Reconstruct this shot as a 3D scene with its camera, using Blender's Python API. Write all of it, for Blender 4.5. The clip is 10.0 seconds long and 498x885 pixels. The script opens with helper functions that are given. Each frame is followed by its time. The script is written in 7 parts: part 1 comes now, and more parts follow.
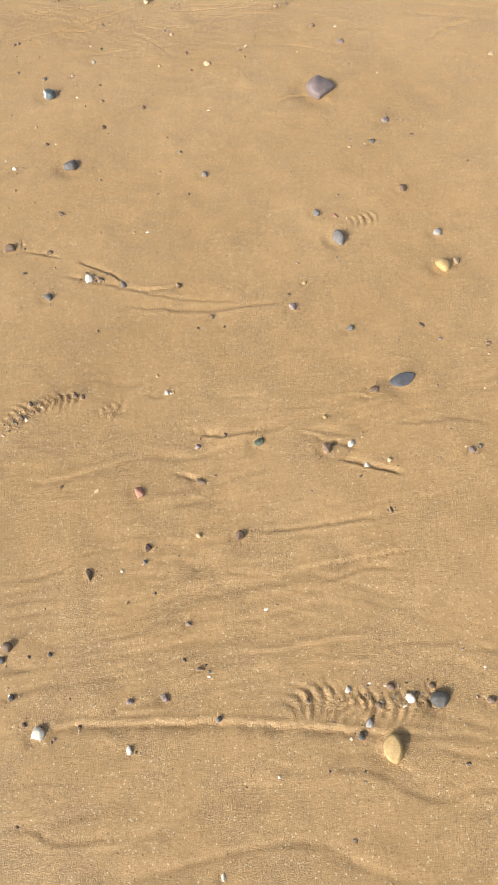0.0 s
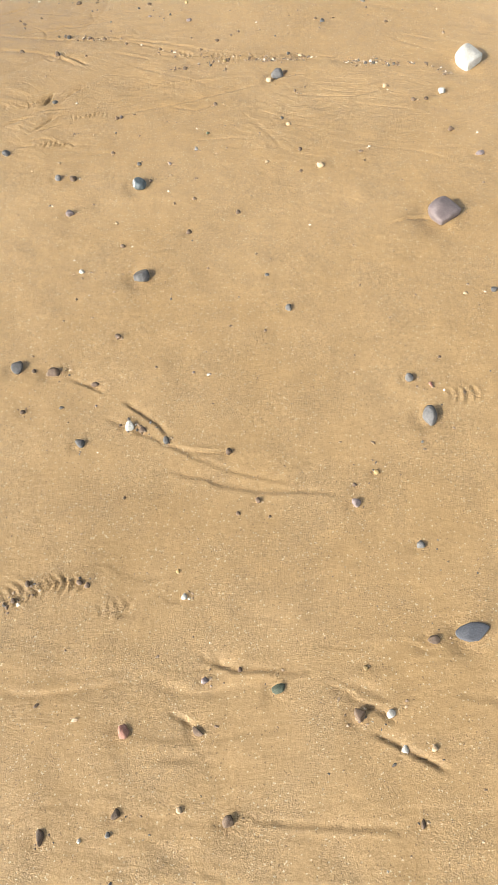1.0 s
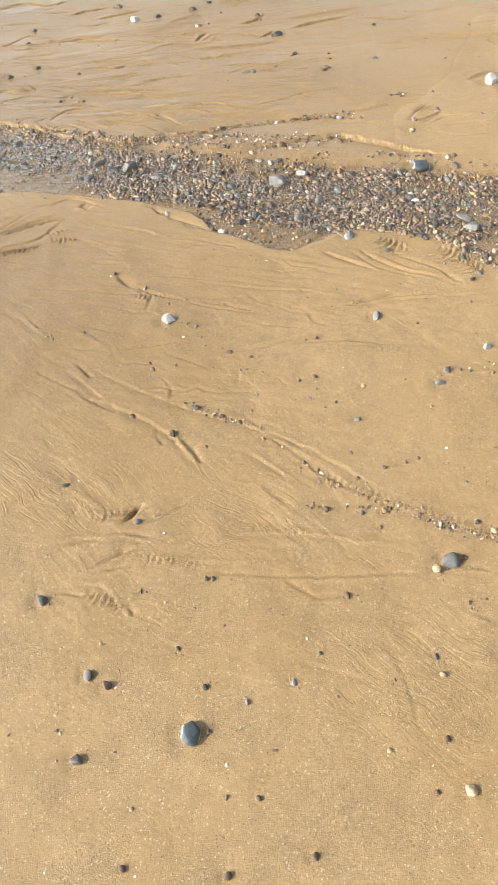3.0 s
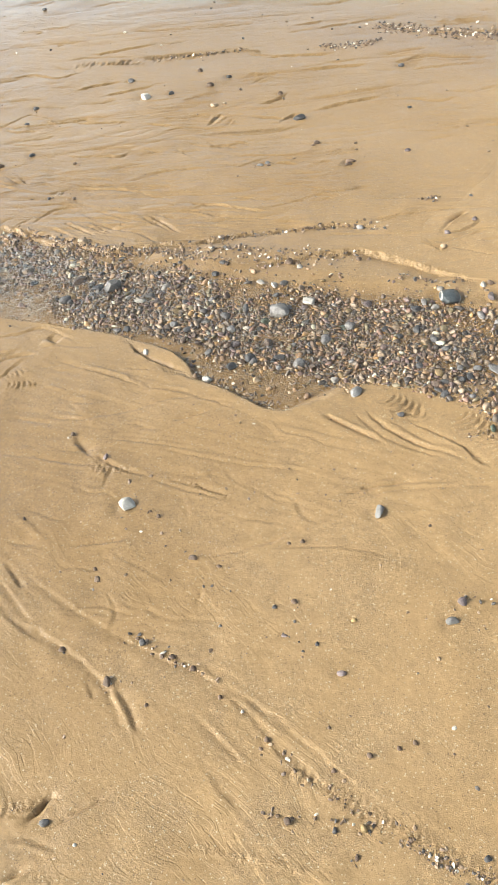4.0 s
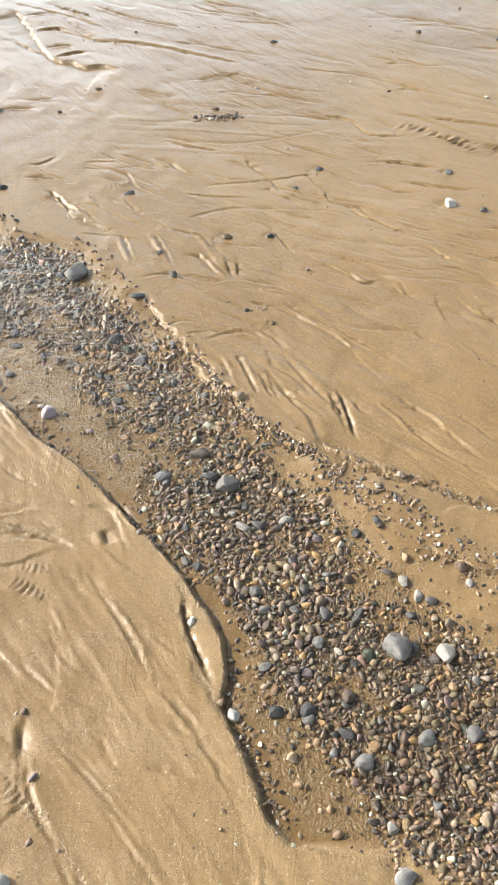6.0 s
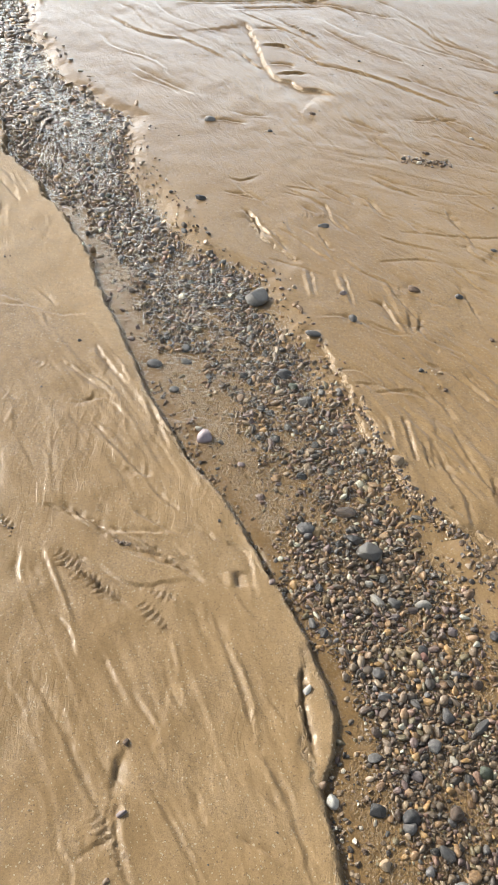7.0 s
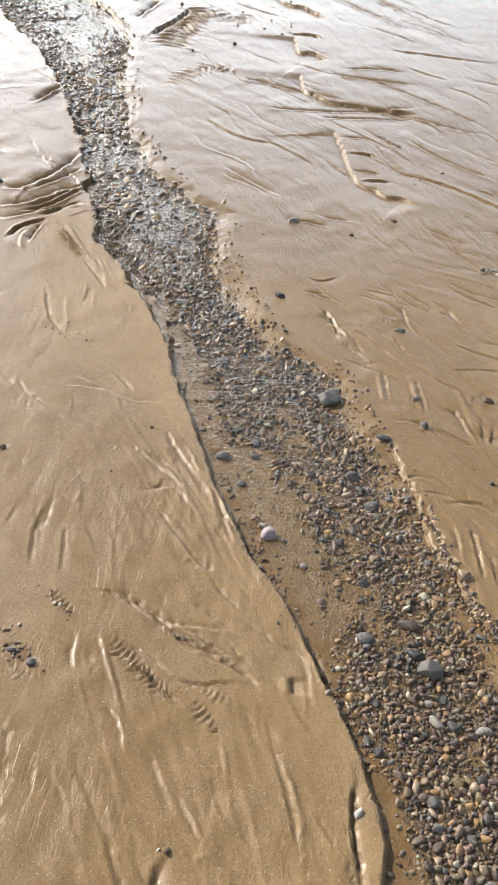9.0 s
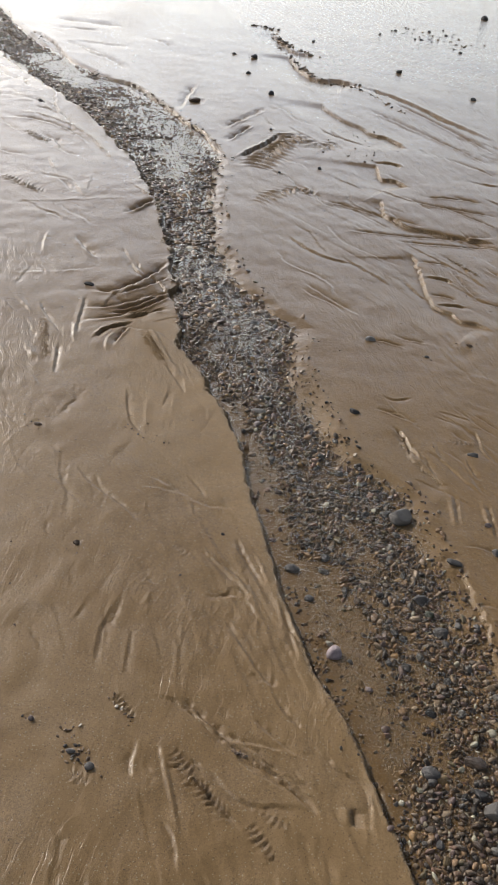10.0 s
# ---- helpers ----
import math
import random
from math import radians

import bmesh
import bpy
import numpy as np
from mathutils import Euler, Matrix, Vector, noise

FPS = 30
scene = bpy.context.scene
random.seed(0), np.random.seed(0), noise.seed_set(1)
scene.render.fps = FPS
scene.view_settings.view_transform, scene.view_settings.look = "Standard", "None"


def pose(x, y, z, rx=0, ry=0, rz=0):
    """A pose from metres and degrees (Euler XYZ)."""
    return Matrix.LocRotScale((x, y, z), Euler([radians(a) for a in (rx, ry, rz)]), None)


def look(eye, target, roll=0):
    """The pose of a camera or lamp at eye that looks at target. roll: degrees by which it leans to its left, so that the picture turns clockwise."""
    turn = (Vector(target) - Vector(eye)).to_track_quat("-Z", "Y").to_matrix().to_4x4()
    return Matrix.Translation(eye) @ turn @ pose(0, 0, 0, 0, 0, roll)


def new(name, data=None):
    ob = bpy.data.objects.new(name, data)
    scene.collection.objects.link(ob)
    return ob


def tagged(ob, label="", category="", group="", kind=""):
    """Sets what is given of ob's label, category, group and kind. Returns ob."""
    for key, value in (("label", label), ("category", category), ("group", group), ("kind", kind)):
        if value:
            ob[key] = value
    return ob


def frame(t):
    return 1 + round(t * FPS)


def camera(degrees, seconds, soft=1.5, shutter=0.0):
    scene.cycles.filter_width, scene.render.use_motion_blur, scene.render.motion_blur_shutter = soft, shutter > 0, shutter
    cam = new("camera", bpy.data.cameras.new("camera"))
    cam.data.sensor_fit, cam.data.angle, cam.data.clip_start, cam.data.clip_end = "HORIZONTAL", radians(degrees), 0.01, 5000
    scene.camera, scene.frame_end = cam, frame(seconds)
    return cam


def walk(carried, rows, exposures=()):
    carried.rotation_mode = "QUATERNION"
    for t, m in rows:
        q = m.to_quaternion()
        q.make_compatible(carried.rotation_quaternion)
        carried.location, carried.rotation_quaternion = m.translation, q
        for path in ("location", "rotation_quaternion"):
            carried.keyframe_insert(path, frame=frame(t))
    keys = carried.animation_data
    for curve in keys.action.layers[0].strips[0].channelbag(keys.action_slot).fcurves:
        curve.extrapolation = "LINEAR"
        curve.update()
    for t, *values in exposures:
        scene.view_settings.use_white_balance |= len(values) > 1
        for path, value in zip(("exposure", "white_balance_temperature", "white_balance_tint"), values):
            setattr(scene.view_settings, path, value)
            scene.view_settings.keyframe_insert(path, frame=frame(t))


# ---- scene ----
# camera and walk
cam = camera(32.2, 10.0, soft=0.9)
PATH = [
    (0, (0.006, -0.014, 1.487), (0.008, 1.172, -0.124), -3.6),
    (0.5, (0.108, 0.26, 1.458), (-0.035, 1.477, -0.123), -5.7),
    (1, (0.15, 0.532, 1.46), (-0.125, 1.705, -0.136), -5.8),
    (1.5, (0.122, 0.912, 1.454), (-0.173, 2.113, -0.118), -2.9),
    (2, (0.082, 1.231, 1.483), (-0.367, 2.477, -0.015), -2.1),
    (2.2, (0.072, 1.364, 1.498), (-0.489, 2.598, 0.028), -2.9),
    (3.3, (-0.099, 2.078, 1.499), (-0.802, 3.296, 0.077), -4.1),
    (3.5, (-0.132, 2.209, 1.501), (-0.84, 3.425, 0.08), -4.4),
    (4, (-0.177, 2.547, 1.497), (-0.997, 3.731, 0.109), -5.7),
    (4.5, (-0.219, 2.852, 1.504), (-1.07, 4.02, 0.121), -5.8),
    (5, (-0.344, 3.235, 1.52), (-1.162, 4.438, 0.148), -3.7),
    (5.2, (-0.397, 3.337, 1.547), (-1.249, 4.518, 0.176), -2.5),
    (6.3, (-0.702, 3.675, 1.54), (-1.951, 4.17, 0.059), 2.2),
    (6.5, (-0.73, 3.674, 1.546), (-1.992, 4.124, 0.061), 3.0),
    (7, (-0.774, 3.598, 1.565), (-2.086, 4.025, 0.117), 5.6),
    (7.5, (-0.794, 3.542, 1.555), (-2.132, 3.926, 0.119), 8.1),
    (8, (-0.81, 3.551, 1.553), (-2.146, 3.913, 0.11), 8.5),
    (8.5, (-0.812, 3.578, 1.555), (-2.172, 3.943, 0.134), 7.2),
    (9, (-0.81, 3.568, 1.581), (-2.281, 3.89, 0.265), 6.2),
    (9.5, (-0.819, 3.532, 1.599), (-2.405, 3.769, 0.403), 6.4),
    (10, (-0.818, 3.5, 1.608), (-2.447, 3.705, 0.466), 7.3),
]
EXPOSURES = [(0, -0.17, 6700, 11), (0.5, 0.02, 6600, 9), (2, 0.0, 6500, 7), (3.5, 0.05, 6400, 6), (5.2, 0.05, 6430, 6), (6.5, -0.16, 6480, 7), (7.5, -0.4, 6520, 8), (8.2, -0.42, 6520, 9),
             (9.0, -0.5, 6480, 10), (10, -1.5, 6540, 12)]
walk(cam, [(t, look(eye, target, roll)) for t, eye, target, roll in PATH], EXPOSURES)

# sky and sun: a clear day, the sun over the left shoulder of the walk
SUN_FROM = Vector((-0.74, -0.67, 0)).normalized()
SUN_HIGH = radians(31)
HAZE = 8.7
world = bpy.data.worlds.new("sky")
scene.world = world
world.use_nodes = True
wn = world.node_tree.nodes
sky = wn.new("ShaderNodeTexSky")
sky.sky_type, sky.sun_disc = "NISHITA", False
sky.sun_elevation = SUN_HIGH
sky.sun_rotation = math.atan2(SUN_FROM.x, SUN_FROM.y)
sky.air_density, sky.dust_density, sky.ozone_density = 1.0, 2.0, 1.0
wn["Background"].inputs[1].default_value = 0.09
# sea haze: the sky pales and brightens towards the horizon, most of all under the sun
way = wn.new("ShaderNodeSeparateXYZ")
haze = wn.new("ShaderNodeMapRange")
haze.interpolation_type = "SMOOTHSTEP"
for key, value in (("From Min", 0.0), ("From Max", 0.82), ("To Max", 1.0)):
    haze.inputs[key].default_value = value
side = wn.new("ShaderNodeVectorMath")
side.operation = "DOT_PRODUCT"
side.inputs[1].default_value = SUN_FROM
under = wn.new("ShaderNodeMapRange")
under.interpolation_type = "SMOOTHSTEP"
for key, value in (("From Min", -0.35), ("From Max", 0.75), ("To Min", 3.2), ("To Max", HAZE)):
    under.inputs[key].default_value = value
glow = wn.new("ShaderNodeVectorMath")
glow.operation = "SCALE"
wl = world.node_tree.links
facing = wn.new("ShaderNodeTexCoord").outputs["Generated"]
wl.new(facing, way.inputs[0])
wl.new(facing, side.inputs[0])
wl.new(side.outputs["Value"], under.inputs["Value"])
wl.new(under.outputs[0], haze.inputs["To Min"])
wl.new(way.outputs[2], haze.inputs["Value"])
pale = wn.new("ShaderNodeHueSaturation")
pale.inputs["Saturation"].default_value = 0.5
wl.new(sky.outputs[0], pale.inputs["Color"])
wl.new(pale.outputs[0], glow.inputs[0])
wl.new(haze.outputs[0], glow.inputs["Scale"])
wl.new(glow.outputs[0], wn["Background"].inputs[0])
sun = new("sun", bpy.data.lights.new("sun", "SUN"))
sun.data.energy, sun.data.angle, sun.data.color = 5.0, radians(0.6), (1.0, 0.93, 0.84)
sun.matrix_world = look(SUN_FROM * 20 * math.cos(SUN_HIGH) + Vector((0, 0, 20 * math.sin(SUN_HIGH))), (0, 0, 0))


# ---- materials ----
def material(name):
    m = bpy.data.materials.new(name)
    m.use_nodes = True
    nt = m.node_tree
    return m, nt, nt.nodes["Principled BSDF"]


def node(nt, kind, **values):
    n = nt.nodes.new(kind)
    for key, value in values.items():
        n.inputs[key.replace("_", " ")].default_value = value
    return n


def ramp(nt, source, *stops, steps=False):
    r = nt.nodes.new("ShaderNodeValToRGB")
    if steps:
        r.color_ramp.interpolation = "CONSTANT"
    while len(r.color_ramp.elements) < len(stops):
        r.color_ramp.elements.new(0.5)
    for e, (place, colour) in zip(r.color_ramp.elements, stops):
        e.position = place
        e.color = (*colour, 1) if isinstance(colour, tuple) else (colour, colour, colour, 1)
    nt.links.new(source, r.inputs[0])
    return r.outputs[0]


def mix(nt, how, factor, a, b):
    n = nt.nodes.new("ShaderNodeMix")
    n.data_type, n.blend_type = "RGBA", how
    for socket, value in ((n.inputs[0], factor), (n.inputs[6], a), (n.inputs[7], b)):
        if isinstance(value, bpy.types.NodeSocket):
            nt.links.new(value, socket)
        else:
            socket.default_value = (*value, 1) if isinstance(value, tuple) else value
    return n.outputs[2]


def bumps(nt, height, distance, strength=1.0, after=None):
    b = node(nt, "ShaderNodeBump", Strength=strength, Distance=distance)
    nt.links.new(height, b.inputs["Height"])
    if after:
        nt.links.new(after, b.inputs["Normal"])
    return b.outputs[0]


def textured(nt, kind, where, scale, **values):
    n = node(nt, kind, Scale=scale, **values)
    nt.links.new(where, n.inputs["Vector"])
    return n


def sand_material():
    m, nt, p = material("damp_sand")
    at = nt.nodes.new("ShaderNodeTexCoord").outputs["Object"]

    def painted(name, output="Fac"):
        n = nt.nodes.new("ShaderNodeAttribute")
        n.attribute_name = name
        return n.outputs[output]

    wet, dim_fines, rag = painted("wet"), painted("fines_shade"), painted("torn")
    wide = textured(nt, "ShaderNodeTexNoise", at, 1.6, Detail=5, Roughness=0.6).outputs[0]
    mid = textured(nt, "ShaderNodeTexNoise", at, 24, Detail=4, Roughness=0.65).outputs[0]
    fine = textured(nt, "ShaderNodeTexNoise", at, 370, Detail=4, Roughness=0.7).outputs[0]
    coarse = textured(nt, "ShaderNodeTexNoise", at, 150, Detail=2, Roughness=0.6).outputs[0]
    cells = textured(nt, "ShaderNodeTexVoronoi", at, 400)
    # patches swept smooth by the water, and patches of loose coarse grain
    swept = ramp(nt, textured(nt, "ShaderNodeTexNoise", at, 5.5, Detail=4, Roughness=0.6, Distortion=0.7).outputs[0], (0.4, 0.45), (0.6, 1.0))
    colour = ramp(nt, wide, (0.3, (0.358, 0.232, 0.102)), (0.7, (0.423, 0.286, 0.141)))
    colour = mix(nt, "MULTIPLY", 1.0, colour, ramp(nt, mid, (0.25, 0.86), (0.75, 1.1)))
    colour = mix(nt, "MULTIPLY", swept, colour, ramp(nt, fine, (0.3, 0.70), (0.5, 1.02), (0.7, 1.36)))
    colour = mix(nt, "MULTIPLY", swept, colour, ramp(nt, coarse, (0.3, 0.84), (0.7, 1.14)))
    # single pale and dark grains
    grain = nt.nodes.new("ShaderNodeSeparateColor")
    nt.links.new(cells.outputs["Color"], grain.inputs[0])
    colour = mix(nt, "MIX", ramp(nt, grain.outputs[0], (0.972, 0.0), (0.985, 0.5)), colour, (0.72, 0.66, 0.48))
    colour = mix(nt, "MIX", ramp(nt, grain.outputs[1], (0.972, 0.0), (0.985, 0.5)), colour, (0.11, 0.07, 0.04))
    colour = mix(nt, "MULTIPLY", wet, colour, (0.685, 0.65, 0.60))
    # dark fine stones under the gravel, with the shade of its gaps in their colour
    bits = textured(nt, "ShaderNodeTexVoronoi", at, 150)
    colour = mix(nt, "MIX", dim_fines, colour, ramp(nt, bits.outputs["Distance"], (0.1, (0.24, 0.17, 0.10)), (0.7, (0.075, 0.056, 0.038))))
    nt.links.new(colour, p.inputs["Base Color"])
    p.inputs["Diffuse Roughness"].default_value = 0.16
    p.inputs["Coat IOR"].default_value = 1.33
    nt.links.new(ramp(nt, wet, (0.0, 0.25), (0.15, 0.35), (0.6, 0.9), (1.0, 1.0)), p.inputs["Coat Weight"])
    nt.links.new(ramp(nt, wet, (0.2, 0.32), (0.45, 0.19), (0.75, 0.095), (1.0, 0.05)), p.inputs["Coat Roughness"])
    rough = ramp(nt, wet, (0.0, 0.62), (0.5, 0.45), (1.0, 0.3))
    rough = mix(nt, "MULTIPLY", 1.0, rough, ramp(nt, mid, (0.3, 0.8), (0.7, 1.2)))
    nt.links.new(rough, p.inputs["Roughness"])
    p.inputs["IOR"].default_value = 1.48

    # rills and low terraces drawn out along the run of the water, which ran four ways over the beach
    bend = textured(nt, "ShaderNodeTexNoise", at, 3.5, Detail=3).outputs[1]
    shift = nt.nodes.new("ShaderNodeVectorMath")
    shift.operation = "MULTIPLY_ADD"
    shift.inputs[1].default_value = (0.16, 0.16, 0)
    nt.links.new(bend, shift.inputs[0])
    nt.links.new(at, shift.inputs[2])
    shares = nt.nodes.new("ShaderNodeSeparateColor")
    nt.links.new(painted("run", "Color"), shares.inputs[0])
    threads = combs = None
    for share, turn in ((shares.outputs[0], 6), (shares.outputs[1], -16), (shares.outputs[2], 32), (painted("seaward"), 12)):
        made = []
        for long, across in ((4.0, 26), (6, 34)):
            lie = nt.nodes.new("ShaderNodeMapping")
            lie.vector_type = "TEXTURE"
            lie.inputs["Rotation"].default_value = (0, 0, radians(turn))
            lie.inputs["Scale"].default_value = (1 / long, 1 / across, 1)
            nt.links.new(shift.outputs[0], lie.inputs[0])
            made.append(textured(nt, "ShaderNodeTexNoise", lie.outputs[0], 1.0, Detail=3, Roughness=0.55).outputs[0])
        broad = ramp(nt, made[0], (0.3, 0.0), (0.39, 0.05), (0.41, 0.4), (0.5, 0.42), (0.515, 0.72), (0.59, 0.7), (0.6, 1.0), (0.75, 0.9))
        slim = ramp(nt, made[1], (0.40, 1.0), (0.46, 0.75), (0.5, 0.0), (0.53, 0.8), (0.58, 1.0))
        threads = mix(nt, "MIX", share, threads or (0.5, 0.5, 0.5), broad)
        combs = mix(nt, "MIX", share, combs or (1.0, 1.0, 1.0), slim)
    patches = textured(nt, "ShaderNodeTexNoise", at, 2.6, Detail=4, Roughness=0.6).outputs[0]
    threads = mix(nt, "MIX", ramp(nt, patches, (0.42, 0.0), (0.6, 1.0)), (0.5, 0.5, 0.5), threads)
    combs = mix(nt, "MIX", ramp(nt, patches, (0.35, 1.0), (0.44, 0.0), (0.52, 0.0), (0.62, 1.0)), (1.0, 1.0, 1.0), combs)
    pat = textured(nt, "ShaderNodeTexNoise", at, 75, Detail=3, Roughness=0.6).outputs[0]
    crumbs = textured(nt, "ShaderNodeTexNoise", at, 130, Detail=3, Roughness=0.6, Distortion=0.6).outputs[0]
    b = node(nt, "ShaderNodeBump", Distance=0.005)
    nt.links.new(ramp(nt, rag, (0.05, 0.0), (0.6, 0.8)), b.inputs["Strength"])
    nt.links.new(ramp(nt, crumbs, (0.38, 0.0), (0.47, 0.6), (0.53, 0.65), (0.62, 1.0)), b.inputs["Height"])
    n = bumps(nt, threads, 0.008, RILLS, b.outputs[0])
    n = bumps(nt, combs, 0.0006, RILLS, n)
    n = bumps(nt, pat, 0.0035, 0.3, n)
    n = bumps(nt, mid, 0.003, 0.3, n)
    nt.links.new(bumps(nt, fine, 0.0015, 0.14, n), p.inputs["Coat Normal"])
    b = node(nt, "ShaderNodeBump", Distance=0.0038)
    nt.links.new(mix(nt, "MULTIPLY", 1.0, ramp(nt, wet, (0.0, 0.75), (0.9, 0.2)), swept), b.inputs["Strength"])
    nt.links.new(fine, b.inputs["Height"])
    nt.links.new(n, b.inputs["Normal"])
    nt.links.new(b.outputs[0], p.inputs["Normal"])
    return m


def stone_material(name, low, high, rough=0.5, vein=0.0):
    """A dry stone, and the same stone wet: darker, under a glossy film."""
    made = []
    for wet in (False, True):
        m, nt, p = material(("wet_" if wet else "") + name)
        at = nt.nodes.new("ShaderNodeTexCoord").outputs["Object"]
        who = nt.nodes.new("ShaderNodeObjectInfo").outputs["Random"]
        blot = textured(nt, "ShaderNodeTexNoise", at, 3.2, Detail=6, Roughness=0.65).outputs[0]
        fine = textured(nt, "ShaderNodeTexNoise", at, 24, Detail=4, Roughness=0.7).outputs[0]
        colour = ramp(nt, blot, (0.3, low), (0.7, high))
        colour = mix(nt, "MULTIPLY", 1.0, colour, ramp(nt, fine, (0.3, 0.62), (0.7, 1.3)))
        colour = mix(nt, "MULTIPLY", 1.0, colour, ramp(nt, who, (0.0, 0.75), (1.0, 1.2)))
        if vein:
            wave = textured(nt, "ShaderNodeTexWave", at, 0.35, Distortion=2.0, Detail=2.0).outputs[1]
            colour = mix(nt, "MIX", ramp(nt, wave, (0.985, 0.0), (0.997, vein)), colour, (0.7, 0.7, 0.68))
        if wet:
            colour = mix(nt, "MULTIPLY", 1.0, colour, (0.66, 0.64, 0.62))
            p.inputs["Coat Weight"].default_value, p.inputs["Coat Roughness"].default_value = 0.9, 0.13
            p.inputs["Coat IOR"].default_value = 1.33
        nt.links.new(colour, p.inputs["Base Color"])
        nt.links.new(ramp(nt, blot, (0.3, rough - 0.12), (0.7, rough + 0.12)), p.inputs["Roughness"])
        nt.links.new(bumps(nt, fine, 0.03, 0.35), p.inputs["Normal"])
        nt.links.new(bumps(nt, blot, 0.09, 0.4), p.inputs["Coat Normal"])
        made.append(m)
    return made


GRAVEL_TONES = (
    (0.00, (0.060, 0.048, 0.038)), (0.11, (0.126, 0.095, 0.068)), (0.22, (0.228, 0.168, 0.113)), (0.34, (0.197, 0.121, 0.068)),
    (0.45, (0.324, 0.205, 0.110)), (0.56, (0.102, 0.067, 0.044)), (0.64, (0.358, 0.271, 0.183)), (0.72, (0.180, 0.124, 0.108)),
    (0.80, (0.180, 0.146, 0.082)), (0.86, (0.275, 0.168, 0.121)), (0.91, (0.419, 0.260, 0.110)), (0.945, (0.155, 0.146, 0.140)), (0.975, (0.589, 0.559, 0.434)))
GRIT_TONES = (
    (0.00, (0.09, 0.08, 0.072)), (0.2, (0.17, 0.115, 0.075)), (0.45, (0.28, 0.2, 0.13)), (0.65, (0.14, 0.10, 0.075)),
    (0.8, (0.4, 0.3, 0.2)), (0.92, (0.66, 0.6, 0.5)))


def gravel_material(name, rough, film, tones):
    m, nt, p = material(name)
    at = nt.nodes.new("ShaderNodeTexCoord").outputs["Object"]
    who = nt.nodes.new("ShaderNodeNewGeometry").outputs["Random Per Island"]
    fine = textured(nt, "ShaderNodeTexNoise", at, 260, Detail=4, Roughness=0.7).outputs[0]
    colour = ramp(nt, who, *tones, steps=True)
    colour = mix(nt, "MULTIPLY", 1.0, colour, ramp(nt, fine, (0.3, 0.65), (0.7, 1.35)))
    nt.links.new(colour, p.inputs["Base Color"])
    p.inputs["Roughness"].default_value = rough
    # the film of water on a wet stone
    p.inputs["Coat Weight"].default_value, p.inputs["Coat Roughness"].default_value = film, 0.15
    p.inputs["Coat IOR"].default_value = 1.33
    lumps = textured(nt, "ShaderNodeTexNoise", at, 200, Detail=2).outputs[0]
    nt.links.new(bumps(nt, lumps, 0.007, 1.0), p.inputs["Coat Normal"])
    nt.links.new(bumps(nt, fine, 0.002, 0.5), p.inputs["Normal"])
    return m


RILLS = 0.5
SAND = sand_material()
GRAVEL = gravel_material("wet_gravel", 0.45, 1.0, GRAVEL_TONES)
GRIT = gravel_material("damp_grit", 0.5, 0.2, GRIT_TONES)
STONES = {
    "b": (stone_material("blue_grey_slate", (0.092, 0.090, 0.090), (0.19, 0.184, 0.180)), "smooth blue-grey slate pebble"),
    "B": (stone_material("veined_slate", (0.055, 0.075, 0.085), (0.11, 0.135, 0.145), 0.45, 0.8), "dark slate stone with a pale vein"),
    "g": (stone_material("grey_stone", (0.15, 0.145, 0.135), (0.26, 0.25, 0.235)), "rounded grey stone pebble"),
    "G": (stone_material("pale_grey_stone", (0.19, 0.185, 0.18), (0.40, 0.39, 0.375)), "smooth pale grey stone pebble"),
    "d": (stone_material("dark_stone", (0.05, 0.05, 0.052), (0.11, 0.108, 0.108), 0.42), "dark grey stone pebble"),
    "D": (stone_material("flat_slate", (0.07, 0.075, 0.09), (0.10, 0.105, 0.12), 0.5), "flat oval charcoal slate pebble"),
    "w": (stone_material("white_quartz", (0.52, 0.49, 0.42), (0.74, 0.72, 0.67), 0.45), "white quartz pebble"),
    "y": (stone_material("yellow_stone", (0.30, 0.20, 0.08), (0.46, 0.34, 0.16)), "ochre yellow stone pebble"),
    "t": (stone_material("tan_stone", (0.38, 0.27, 0.16), (0.58, 0.45, 0.30)), "tan sandstone pebble"),
    "n": (stone_material("brown_stone", (0.10, 0.065, 0.045), (0.22, 0.15, 0.10)), "brown stone chip"),
    "p": (stone_material("purple_stone", (0.16, 0.125, 0.125), (0.29, 0.235, 0.23)), "purplish grey stone"),
    "P": (stone_material("pale_purple_stone", (0.33, 0.27, 0.29), (0.50, 0.42, 0.44)), "smooth pale purple stone"),
    "r": (stone_material("red_stone", (0.26, 0.11, 0.08), (0.42, 0.23, 0.17)), "reddish stone chip"),
    "e": (stone_material("green_stone", (0.07, 0.09, 0.06), (0.16, 0.19, 0.13)), "greenish grey stone pebble"),
}

# ---- the plan of the beach ----
# the stream's two edges, y over x
SOUTH = ((-12, 0.6), (-8.8, 1.85), (-7.9, 2.3), (-7.2, 2.7), (-6.6, 3.0), (-5.77, 3.31), (-5.24, 3.41), (-4.59, 3.49), (-3.95, 3.53), (-3.74, 3.55),
         (-3.54, 3.62), (-3.3, 3.72), (-3.0, 3.765), (-2.8, 3.78), (-2.55, 3.83), (-2.42, 3.84), (-2.16, 3.905), (-1.96, 3.965), (-1.76, 4.01),
         (-1.62, 4.045), (-1.45, 4.055), (-1.38, 4.02), (-1.32, 3.975), (-1.2, 3.965), (-1.04, 3.96), (-0.95, 4.08), (-0.79, 4.18), (-0.6, 4.18),
         (-0.45, 4.11), (-0.33, 4.08), (0.0, 4.05), (0.8, 3.95), (3, 3.8))
